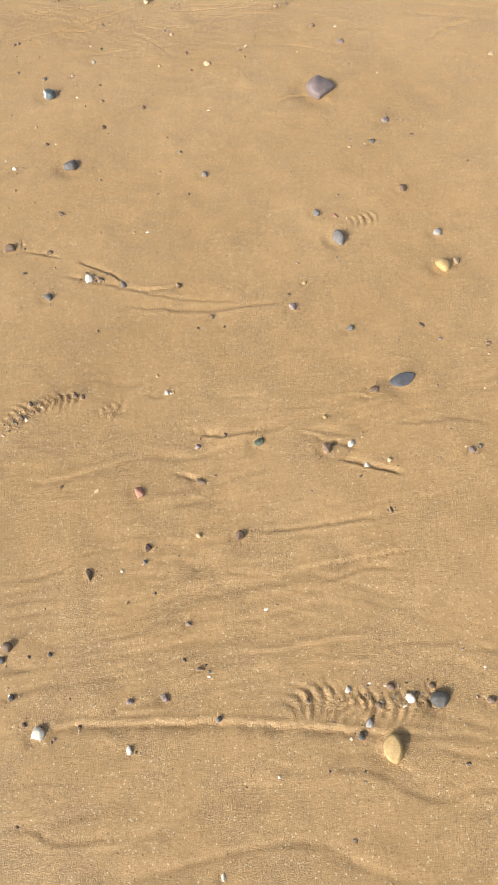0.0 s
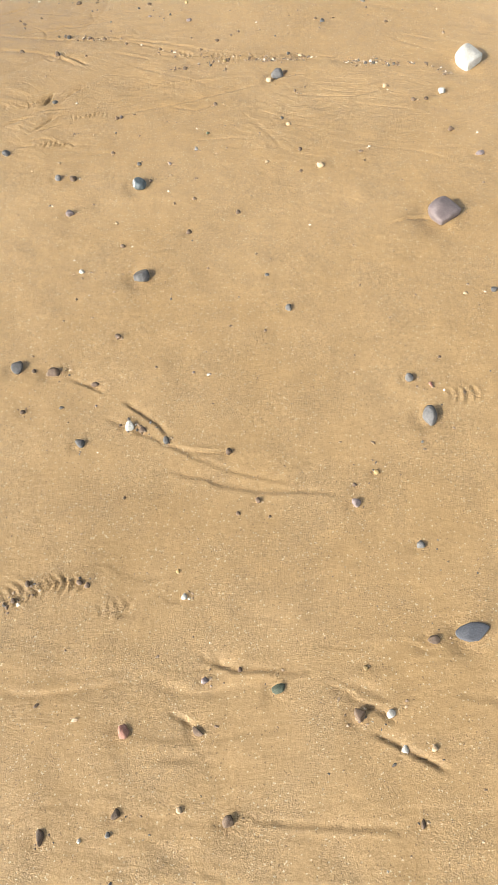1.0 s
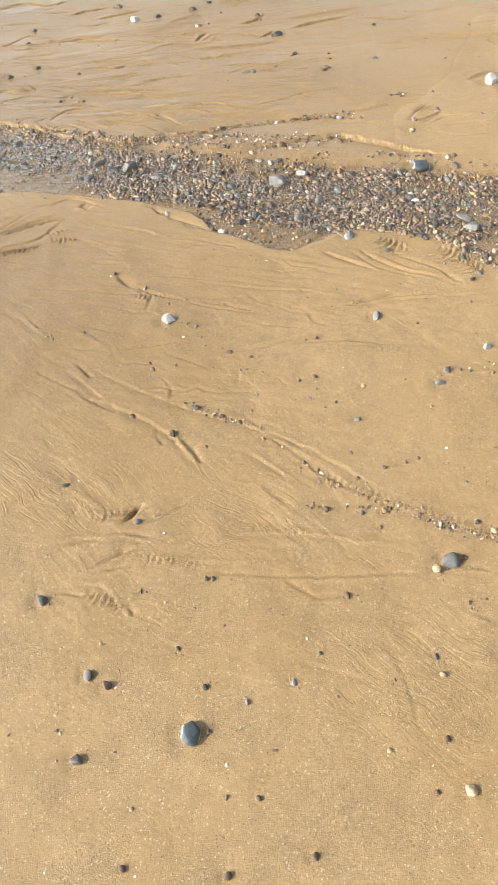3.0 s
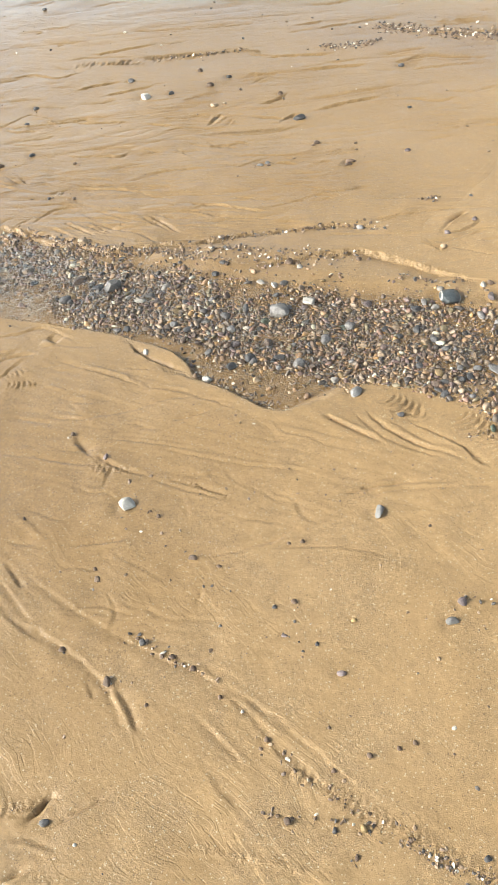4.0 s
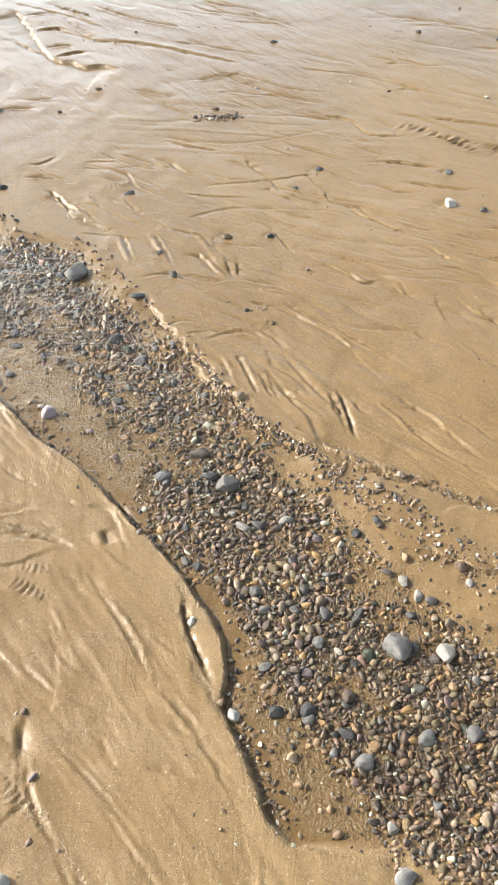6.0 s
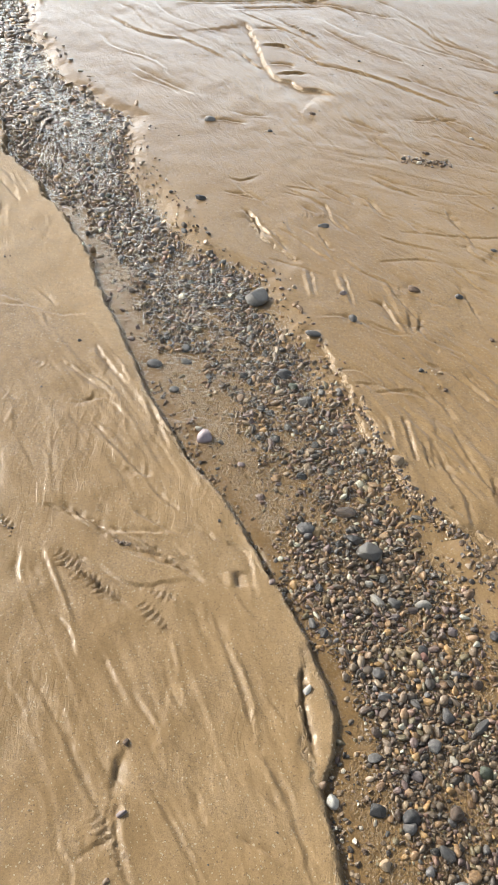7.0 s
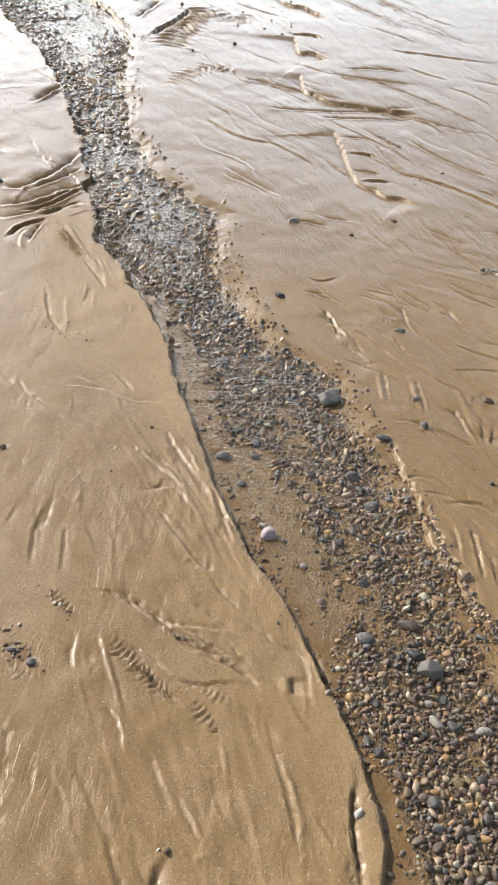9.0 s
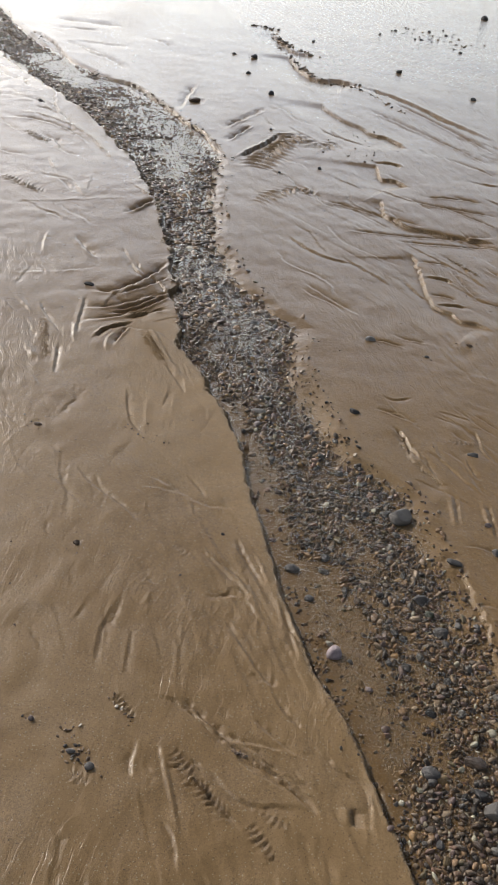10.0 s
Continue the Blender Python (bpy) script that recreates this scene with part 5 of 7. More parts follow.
lay("g", -0.984, 4.956, 0.023, 0.021, 34)
lay("d", -1.331, 5.440, 0.027, 0.022, 34)
lay("G", -1.786, 5.124, 0.030, 0.015, 34)
lay("b", -1.757, 5.138, 0.017, 0.013, 34)
lay("n", -1.681, 5.349, 0.017, 0.014, 34)
lay("n", -1.539, 5.427, 0.017, 0.014, 34)
lay("n", -1.512, 5.380, 0.014, 0.011, 34)
lay("n", -1.485, 5.257, 0.033, 0.017, 34)
lay("d", -1.473, 5.788, 0.023, 0.015, 34)
lay("b", -1.677, 6.172, 0.030, 0.024, 34)
lay("w", -2.570, 5.479, 0.042, 0.038, 34)
lay("d", -2.488, 5.557, 0.029, 0.023, 34)
lay("t", -2.241, 5.520, 0.036, 0.022, 34)
lay("n", -2.032, 5.717, 0.028, 0.022, 34)
lay("G", -1.258, 4.879, 0.029, 0.027, 34)
lay("n", -1.178, 4.700, 0.022, 0.017, 34)
lay("n", -1.151, 4.720, 0.016, 0.013, 34)
lay("e", -0.544, 4.136, 0.029, 0.015, -56)
lay("b", -0.767, 4.085, 0.022, 0.018, 34)
lay("b", -0.475, 4.079, 0.017, 0.023, 34)
lay("d", -0.484, 4.039, 0.022, 0.014, 56)
lay("d", -0.467, 4.135, 0.015, 0.016, 34)
lay("b", -2.205, 7.366, 0.040, 0.035, 34)
lay("d", -1.915, 7.216, 0.049, 0.024, 34)
lay("d", -2.531, 6.897, 0.027, 0.020, 34)
lay("d", -3.578, 6.515, 0.029, 0.022, 34)
lay("d", -3.794, 6.233, 0.029, 0.022, 34)
lay("d", -3.578, 7.031, 0.025, 0.019, 34)
lay("d", -2.905, 6.950, 0.023, 0.017, 34)
lay("w", -1.212, 3.514, 0.036, 0.038, 73)
lay("b", -1.358, 3.620, 0.024, 0.012, -75)
lay("P", -2.243, 3.957, 0.039, 0.038, 73)
lay("w", -2.277, 3.949, 0.024, 0.015, 73)
lay("b", -2.430, 3.914, 0.031, 0.023, 73)
lay("G", -2.539, 3.969, 0.035, 0.020, 73)
lay("b", -2.592, 3.978, 0.030, 0.027, 73)
lay("b", -2.542, 3.880, 0.044, 0.026, 73)
lay("P", -2.139, 4.028, 0.023, 0.016, 73)
lay("b", -2.104, 3.946, 0.018, 0.014, 73)
lay("g", -2.773, 4.228, 0.071, 0.062, 73)
lay("b", -2.795, 4.188, 0.036, 0.033, 73)
lay("b", -2.577, 4.345, 0.046, 0.027, 73)
lay("d", -2.747, 4.493, 0.026, 0.021, 73)
lay("b", -2.623, 4.481, 0.029, 0.028, 73)
lay("b", -2.325, 4.248, 0.040, 0.035, 73)
lay("d", -2.439, 4.220, 0.044, 0.037, 73)
lay("e", -2.387, 4.233, 0.029, 0.025, 73)
lay("n", -2.733, 4.720, 0.040, 0.026, 73)
lay("d", -2.674, 4.845, 0.030, 0.020, 73)
lay("g", -1.818, 4.251, 0.056, 0.047, 73)
lay("d", -1.862, 4.231, 0.042, 0.027, 73)
lay("G", -1.358, 4.222, 0.028, 0.029, 73)
lay("d", -1.266, 4.071, 0.031, 0.026, 73)
lay("G", -1.474, 4.161, 0.029, 0.019, 73)
lay("t", -1.175, 4.052, 0.024, 0.025, 73)
lay("g", -1.678, 4.261, 0.035, 0.026, 73)
lay("w", -1.662, 4.321, 0.038, 0.020, 73)
lay("p", -1.586, 4.357, 0.021, 0.023, 73)
lay("e", -1.288, 4.299, 0.028, 0.026, 73)
lay("d", -1.241, 4.127, 0.033, 0.028, 73)
lay("n", -1.229, 4.212, 0.027, 0.028, 73)
lay("n", -1.087, 4.239, 0.021, 0.021, 73)
lay("w", -1.398, 4.460, 0.023, 0.031, 73)
lay("g", -1.666, 4.068, 0.016, 0.028, 73)
lay("t", -1.550, 4.120, 0.018, 0.019, 73)
lay("w", -1.738, 4.222, 0.021, 0.017, 73)
lay("n", -1.944, 4.236, 0.050, 0.034, 73)
lay("b", -1.912, 4.127, 0.042, 0.033, 73)
lay("d", -2.076, 4.166, 0.029, 0.022, 73)
lay("y", -1.898, 4.150, 0.025, 0.027, 73)
lay("b", -2.210, 4.133, 0.027, 0.023, 73)
lay("b", -2.223, 4.092, 0.019, 0.017, 73)
lay("b", -2.304, 4.145, 0.022, 0.021, 73)
lay("b", -2.288, 4.636, 0.015, 0.015, 73)
lay("t", -2.358, 4.650, 0.018, 0.011, 73)
lay("d", -2.376, 4.600, 0.018, 0.015, 73)
lay("n", -2.465, 4.858, 0.016, 0.016, 73)
lay("b", -3.110, 4.543, 0.037, 0.019, 73)
lay("b", -2.892, 5.065, 0.026, 0.015, 73)
lay("b", -2.965, 5.206, 0.031, 0.021, 73)
lay("t", -3.478, 5.141, 0.026, 0.015, 73)
lay("n", -3.535, 5.085, 0.034, 0.018, 73)
lay("w", -3.630, 5.315, 0.023, 0.016, 73)
lay("d", -3.995, 5.601, 0.035, 0.018, 73)
lay("d", -3.335, 4.174, 0.038, 0.020, 73)
lay("d", -3.775, 4.537, 0.022, 0.015, 73)
lay("G", -3.888, 4.326, 0.044, 0.025, 73)
lay("n", -3.885, 4.740, 0.032, 0.019, 73)
lay("t", -2.061, 4.409, 0.032, 0.030, 73)
lay("G", -4.007, 3.861, 0.045, 0.025, 73)
lay("G", -3.327, 3.836, 0.048, 0.030, 73)
lay("b", -3.129, 3.856, 0.032, 0.018, 73)
lay("t", -2.741, 3.935, 0.022, 0.020, 73)
lay("n", -2.771, 3.932, 0.013, 0.012, 73)
lay("n", -2.878, 3.869, 0.026, 0.019, 73)
lay("d", -9.148, 4.150, 0.063, 0.062, 87)
lay("d", -9.108, 5.477, 0.053, 0.045, 87)
lay("d", -8.318, 5.965, 0.050, 0.050, 87)
lay("d", -12.970, 7.385, 0.095, 0.101, 87)
lay("d", -7.828, 4.207, 0.044, 0.044, 87)
lay("n", -7.413, 3.615, 0.084, 0.047, 87)
lay("d", -4.213, 3.166, 0.042, 0.023, 87)
lay("d", -6.075, 4.379, 0.027, 0.032, 87)
lay("d", -7.023, 2.564, 0.040, 0.032, 87)
lay("d", -10.188, 4.811, 0.035, 0.041, 87)
lay("d", -11.414, 6.489, 0.041, 0.036, 87)
lay("d", -11.522, 6.314, 0.041, 0.037, 87)
lay("d", -11.352, 5.882, 0.040, 0.036, 87)
lay("d", -10.942, 6.023, 0.032, 0.034, 87)
lay("d", -10.944, 6.087, 0.033, 0.034, 87)
lay("d", -10.386, 6.389, 0.044, 0.033, 87)
lay("d", -9.219, 3.974, 0.042, 0.036, 87)
lay("d", -10.120, 4.460, 0.047, 0.040, 87)
lay("d", -8.479, 4.064, 0.039, 0.032, 87)
lay("d", -6.831, 4.134, 0.023, 0.025, 87)
lay("d", -5.933, 4.119, 0.020, 0.020, 87)
lay("n", -3.150, 3.106, 0.032, 0.018, 87)
lay("b", -1.907, 3.391, 0.024, 0.020, 87)
lay("b", -1.942, 3.349, 0.024, 0.013, 87)
lay("b", -2.021, 3.255, 0.015, 0.014, 87)
lay("d", -2.593, 3.289, 0.021, 0.018, 87)
lay("b", -0.228, 3.030, 0.037, 0.035, 27)
lay("n", -0.206, 3.052, 0.018, 0.013, 27)
lay("t", -0.248, 2.998, 0.024, 0.021, 27)
lay("n", -0.392, 2.855, 0.014, 0.021, 27)
lay("n", -0.648, 2.598, 0.013, 0.014, 27)
lay("d", -0.679, 2.770, 0.013, 0.013, 27)
lay("g", -0.666, 2.777, 0.013, 0.014, 27)
lay("n", -0.789, 2.685, 0.006, 0.018, 27)
lay("b", -0.967, 2.576, 0.027, 0.032, 27)
lay("b", -0.778, 2.472, 0.030, 0.020, -67)
lay("d", -0.731, 2.469, 0.023, 0.020, 27)
lay("d", -0.558, 2.547, 0.014, 0.015, 27)
lay("g", -0.470, 2.554, 0.010, 0.017, 27)
lay("B", -0.535, 2.452, 0.038, 0.049, 27)
lay("n", -0.507, 2.470, 0.011, 0.012, 27)
lay("d", -0.698, 2.320, 0.026, 0.026, 89)
lay("e", -0.389, 2.708, 0.012, 0.011, 27)
lay("d", -0.183, 2.799, 0.011, 0.018, 27)
lay("t", -0.160, 2.766, 0.014, 0.014, 27)
lay("G", -0.409, 2.629, 0.012, 0.020, 27)
lay("n", -0.237, 2.715, 0.006, 0.009, 27)
lay("d", -0.322, 2.638, 0.006, 0.006, 27)
lay("n", -0.112, 2.646, 0.014, 0.015, 27)
lay("t", -0.197, 2.581, 0.014, 0.012, 27)
lay("b", -0.525, 3.051, 0.016, 0.016, 27)
lay("d", -0.447, 3.077, 0.011, 0.014, 27)
lay("y", -0.405, 3.104, 0.014, 0.017, 27)
lay("g", -0.395, 3.055, 0.015, 0.009, -80)
lay("d", -0.208, 3.158, 0.016, 0.014, 27)
lay("t", -0.168, 3.150, 0.018, 0.019, 27)
lay("b", -0.895, 2.842, 0.022, 0.015, 51)
lay("e", -1.110, 2.863, 0.026, 0.012, 46)
lay("n", -0.868, 3.112, 0.010, 0.010, 27)
lay("n", -0.752, 3.195, 0.011, 0.012, 27)
lay("w", -0.699, 3.190, 0.008, 0.009, 27)
lay("n", -0.630, 3.163, 0.012, 0.013, 27)
lay("d", -0.957, 3.223, 0.018, 0.017, 27)
lay("n", -0.884, 3.224, 0.018, 0.014, 27)
lay("n", -0.834, 3.223, 0.017, 0.015, 27)
lay("n", -0.966, 3.116, 0.017, 0.027, 27)
lay("n", -1.095, 3.132, 0.018, 0.014, 27)
lay("b", -0.570, 3.350, 0.022, 0.014, 27)
lay("d", -0.643, 3.388, 0.010, 0.011, 27)
lay("g", -0.710, 3.373, 0.015, 0.009, 27)
lay("d", -0.762, 3.425, 0.012, 0.011, 27)
lay("d", -0.731, 3.455, 0.018, 0.016, 27)
lay("g", -0.838, 3.332, 0.009, 0.008, 27)
lay("y", -0.603, 3.474, 0.013, 0.014, 27)
lay("t", -0.419, 3.470, 0.010, 0.011, 27)
lay("g", -0.426, 3.616, 0.023, 0.023, 27)
lay("g", -0.427, 3.563, 0.032, 0.018, 27)
lay("G", -0.359, 3.754, 0.025, 0.024, 27)
lay("n", -0.390, 3.288, 0.011, 0.013, 27)
lay("n", -0.411, 3.264, 0.010, 0.012, 27)
lay("n", -0.452, 3.226, 0.014, 0.012, 27)
lay("d", -0.540, 3.239, 0.008, 0.009, 27)
lay("d", -0.321, 3.301, 0.006, 0.007, 27)
lay("n", -0.496, 3.170, 0.012, 0.011, 27)
lay("n", -0.590, 3.156, 0.009, 0.010, 27)
lay("G", -0.679, 3.765, 0.040, 0.020, -69)
lay("n", -0.986, 3.454, 0.023, 0.015, 27)
lay("n", -0.921, 3.461, 0.016, 0.010, 27)
lay("n", -0.794, 3.608, 0.012, 0.012, 27)
lay("n", -0.818, 3.589, 0.011, 0.010, 27)
lay("n", -1.486, 3.647, 0.013, 0.016, 27)
lay("n", -1.125, 3.519, 0.011, 0.013, 27)
lay("d", -0.563, 3.779, 0.010, 0.009, 27)
lay("d", -0.457, 3.932, 0.010, 0.009, 27)
lay("w", -0.809, 5.380, 0.055, 0.058, 27)
lay("d", -1.845, 5.541, 0.051, 0.030, 27)
lay("G", -1.771, 5.152, 0.023, 0.017, 27)
lay("n", -1.677, 5.370, 0.027, 0.018, 27)
lay("n", -1.490, 5.284, 0.037, 0.020, 27)
lay("w", -0.824, 2.839, 0.008, 0.008, 27)
lay("t", -0.728, 2.683, 0.007, 0.008, 27)
lay("d", -0.664, 2.696, 0.006, 0.006, 27)
lay("t", -0.795, 2.542, 0.010, 0.009, 27)
lay("t", -0.863, 2.500, 0.006, 0.006, 27)
lay("n", -0.522, 2.761, 0.005, 0.005, 27)
lay("n", -0.431, 2.813, 0.006, 0.005, 27)
lay("d", -0.134, 2.970, 0.009, 0.007, 27)
lay("n", -0.162, 2.946, 0.016, 0.007, -80)
lay("n", -0.315, 3.659, 0.011, 0.013, 27)
lay("n", -0.097, 2.545, 0.012, 0.012, 18)
lay("t", -0.046, 2.573, 0.025, 0.024, 18)
lay("d", 0.059, 2.643, 0.016, 0.011, 18)
lay("g", -0.244, 2.357, 0.015, 0.017, 18)
lay("g", -0.360, 2.267, 0.018, 0.017, 18)
lay("n", -0.370, 2.401, 0.014, 0.013, 18)
lay("n", -0.421, 2.378, 0.014, 0.006, -79)
lay("t", -0.561, 2.290, 0.010, 0.010, 18)
lay("b", -0.522, 2.200, 0.016, 0.014, 18)
lay("w", -0.605, 2.097, 0.016, 0.017, 18)
lay("d", -0.592, 1.999, 0.008, 0.008, 18)
lay("n", -0.458, 1.884, 0.016, 0.017, 18)
lay("d", -0.357, 2.019, 0.007, 0.008, 18)
lay("b", -0.134, 2.120, 0.013, 0.013, 18)
lay("n", -0.196, 1.942, 0.010, 0.006, 18)
lay("d", -0.112, 1.933, 0.009, 0.009, 18)
lay("n", -0.345, 1.796, 0.009, 0.007, 18)
lay("d", -0.257, 1.790, 0.008, 0.007, 18)
lay("w", -0.221, 1.786, 0.012, 0.007, 18)
lay("b", -0.067, 2.011, 0.025, 0.018, -72)
lay("b", 0.226, 1.818, 0.022, 0.025, 18)
lay("b", 0.273, 1.715, 0.052, 0.031, -89)
lay("r", 0.273, 1.805, 0.017, 0.010, -72)
lay("b", -0.279, 1.591, 0.015, 0.022, 18)
lay("n", -0.140, 1.577, 0.017, 0.019, 18)
lay("b", -0.463, 1.563, 0.024, 0.027, 18)
lay("d", -0.532, 1.658, 0.014, 0.008, 18)
lay("d", -0.456, 1.672, 0.006, 0.007, 18)
lay("w", -0.366, 1.620, 0.022, 0.027, 18)
lay("n", -0.337, 1.615, 0.020, 0.017, 18)
lay("b", -0.475, 1.733, 0.020, 0.015, 18)
lay("n", -0.580, 1.758, 0.032, 0.028, 18)
lay("g", 0.003, 3.509, 0.020, 0.033, 18)
lay("t", -0.056, 3.850, 0.044, 0.035, 18)
lay("w", -0.012, 3.633, 0.038, 0.028, 18)
lay("d", -0.111, 3.910, 0.034, 0.023, 18)
lay("d", -0.121, 3.364, 0.019, 0.017, 18)
lay("n", -0.145, 3.378, 0.013, 0.013, 18)
lay("g", -0.250, 3.722, 0.022, 0.029, 18)
lay("t", 0.108, 2.985, 0.020, 0.018, 18)
lay("d", -0.316, 3.953, 0.017, 0.013, 18)
lay("n", -0.378, 3.970, 0.017, 0.013, 18)
lay("n", -0.122, 3.779, 0.022, 0.015, 18)
lay("n", 0.230, 2.084, 0.006, 0.008, 18)
lay("n", 0.174, 2.002, 0.006, 0.006, 18)
lay("n", 0.101, 1.877, 0.005, 0.006, 18)
lay("n", 0.178, 2.526, 0.006, 0.007, 18)
lay("n", 0.069, 2.246, 0.006, 0.005, 18)
lay("d", -0.285, 2.134, 0.007, 0.007, 18)
lay("w", 0.355, 3.132, 0.081, 0.099, 9)
lay("p", 0.293, 2.389, 0.084, 0.081, 9)
lay("w", 0.276, 2.960, 0.026, 0.026, 9)
lay("n", 0.195, 2.913, 0.017, 0.018, 9)
lay("n", 0.232, 2.922, 0.014, 0.014, 9)
lay("n", 0.305, 2.767, 0.020, 0.019, 9)
lay("p", 0.385, 2.656, 0.029, 0.019, 9)
lay("n", 0.089, 3.364, 0.016, 0.013, 9)
lay("D", 0.361, 1.226, 0.062, 0.036, 14)
lay("b", 0.264, 1.396, 0.019, 0.019, 9)
lay("p", 0.135, 1.476, 0.021, 0.021, 9)
lay("y", 0.170, 1.558, 0.014, 0.016, 9)
lay("n", 0.128, 1.521, 0.011, 0.011, 9)
lay("n", -0.062, 1.464, 0.013, 0.014, 9)
lay("b", -0.097, 1.428, 0.010, 0.010, 9)
lay("n", -0.033, 1.428, 0.008, 0.008, 9)
lay("n", -0.335, 1.439, 0.008, 0.009, 9)
lay("d", 0.414, 2.116, 0.021, 0.017, 9)
lay("d", 0.290, 1.890, 0.010, 0.009, 9)
lay("t", 0.347, 2.100, 0.013, 0.010, 9)
lay("y", -0.191, 1.286, 0.009, 0.011, 9)
lay("w", -0.169, 1.234, 0.013, 0.015, 9)
lay("n", 0.293, 1.203, 0.026, 0.020, 9)
lay("w", 0.225, 1.060, 0.019, 0.019, 9)
lay("w", 0.251, 1.004, 0.016, 0.020, 9)
lay("y", 0.177, 1.136, 0.012, 0.012, 9)
lay("t", 0.299, 1.011, 0.013, 0.014, 9)
lay("n", 0.173, 1.050, 0.025, 0.026, 9)
lay("e", 0.030, 1.079, 0.032, 0.020, 35)
lay("b", -0.098, 0.987, 0.026, 0.014, -28)
lay("r", -0.224, 0.971, 0.023, 0.029, 9)
lay("p", -0.101, 1.077, 0.016, 0.014, 9)
lay("d", -0.387, 0.995, 0.013, 0.008, 41)
lay("d", -0.204, 0.839, 0.023, 0.016, 84)
lay("b", -0.022, 0.853, 0.022, 0.022, 9)
lay("t", -0.103, 0.859, 0.013, 0.014, 9)
lay("g", -0.210, 0.807, 0.011, 0.012, 9)
lay("n", -0.318, 0.788, 0.015, 0.031, 9)
lay("n", 0.284, 0.891, 0.009, 0.019, 9)
lay("n", -0.617, 1.638, 0.015, 0.013, 9)
lay("n", -0.364, 1.101, 0.006, 0.006, 9)
lay("y", 0.519, 1.588, 0.039, 0.041, -3)
lay("t", 0.554, 1.599, 0.018, 0.021, -3)
lay("G", 0.526, 1.712, 0.026, 0.025, -3)
lay("b", 0.467, 1.894, 0.024, 0.025, -3)
lay("b", 0.465, 2.215, 0.027, 0.022, -3)
lay("n", 0.529, 2.138, 0.016, 0.011, -3)
lay("t", 0.846, 2.533, 0.023, 0.020, -3)
lay("n", 0.663, 1.999, 0.010, 0.010, -3)
lay("n", 0.573, 1.319, 0.018, 0.011, -3)
lay("b", 0.467, 1.343, 0.013, 0.009, -3)
lay("g", 0.474, 1.022, 0.016, 0.017, -3)
lay("g", 0.493, 1.032, 0.013, 0.011, 62)
lay("b", -0.461, 0.647, 0.023, 0.025, -3)
lay("d", -0.469, 0.624, 0.015, 0.015, -3)
lay("d", -0.381, 0.630, 0.010, 0.011, -3)
lay("n", -0.420, 0.627, 0.008, 0.008, -3)
lay("d", -0.443, 0.553, 0.014, 0.016, -3)
lay("b", -0.231, 0.531, 0.017, 0.013, -3)
lay("d", -0.170, 0.535, 0.014, 0.017, -3)
lay("w", -0.389, 0.485, 0.026, 0.027, -3)
lay("n", -0.416, 0.502, 0.012, 0.012, -3)
lay("n", -0.319, 0.493, 0.010, 0.010, -3)
lay("d", -0.075, 0.490, 0.014, 0.013, -3)
lay("d", -0.106, 0.583, 0.018, 0.010, -3)
lay("n", -0.135, 0.602, 0.010, 0.010, -3)
lay("d", -0.126, 0.672, 0.013, 0.011, -3)
lay("w", -0.230, 0.447, 0.012, 0.017, -3)
lay("y", 0.217, 0.421, 0.033, 0.049, -3)
lay("d", 0.167, 0.447, 0.015, 0.017, -3)
lay("d", 0.311, 0.499, 0.035, 0.029, -3)
lay("w", 0.260, 0.505, 0.020, 0.020, -3)
lay("g", 0.229, 0.528, 0.018, 0.015, -3)
lay("n", 0.204, 0.496, 0.016, 0.015, -3)
lay("G", 0.184, 0.468, 0.017, 0.020, -3)
lay("w", 0.154, 0.528, 0.013, 0.013, -3)
lay("d", 0.302, 0.526, 0.014, 0.012, -3)
lay("n", 0.081, 0.513, 0.010, 0.011, -3)
lay("n", 0.399, 0.493, 0.018, 0.015, -3)
lay("w", -0.076, 0.241, 0.008, 0.015, -3)
lay("n", -0.411, 0.335, 0.010, 0.007, -3)
lay("w", -0.254, 0.792, 0.008, 0.009, -3)
lay("d", 0.369, 0.589, 0.005, 0.006, -3)
lay("d", 0.107, 0.391, 0.005, 0.006, -3)
lay("w", 0.022, 0.387, 0.007, 0.007, -3)
lay("d", -0.189, 0.739, 0.006, 0.008, -3)
lay("n", -0.374, 1.237, 0.015, 0.012, -3)
lay("b", -0.671, 1.764, 0.028, 0.038, 9)
lay("n", -0.628, 1.759, 0.013, 0.014, 9)
lay("d", -0.473, 1.222, 0.012, 0.017, 9)
lay("n", -0.490, 1.185, 0.011, 0.013, 9)
lay("n", -0.358, 1.234, 0.013, 0.014, 9)
lay("n", -0.043, 1.107, 0.010, 0.011, 9)
lay("p", -1.630, 7.151, 0.059, 0.056, 32)
lay("d", -2.499, 5.807, 0.027, 0.026, 32)
lay("d", -2.339, 5.798, 0.031, 0.019, 32)
lay("b", -2.738, 5.599, 0.032, 0.032, 32)
lay("n", -2.370, 5.689, 0.035, 0.024, 32)


def ground_at(x, y):
    i = min(max(int(np.searchsorted(XS, x)) - 1, 0), len(XS) - 2)
    j = min(max(int(np.searchsorted(YS, y)) - 1, 0), len(YS) - 2)
    u, v = (x - XS[i]) / (XS[i + 1] - XS[i]), (y - YS[j]) / (YS[j + 1] - YS[j])
    return float((Z[i, j] * (1 - u) + Z[i + 1, j] * u) * (1 - v) + (Z[i, j + 1] * (1 - u) + Z[i + 1, j + 1] * u) * v)


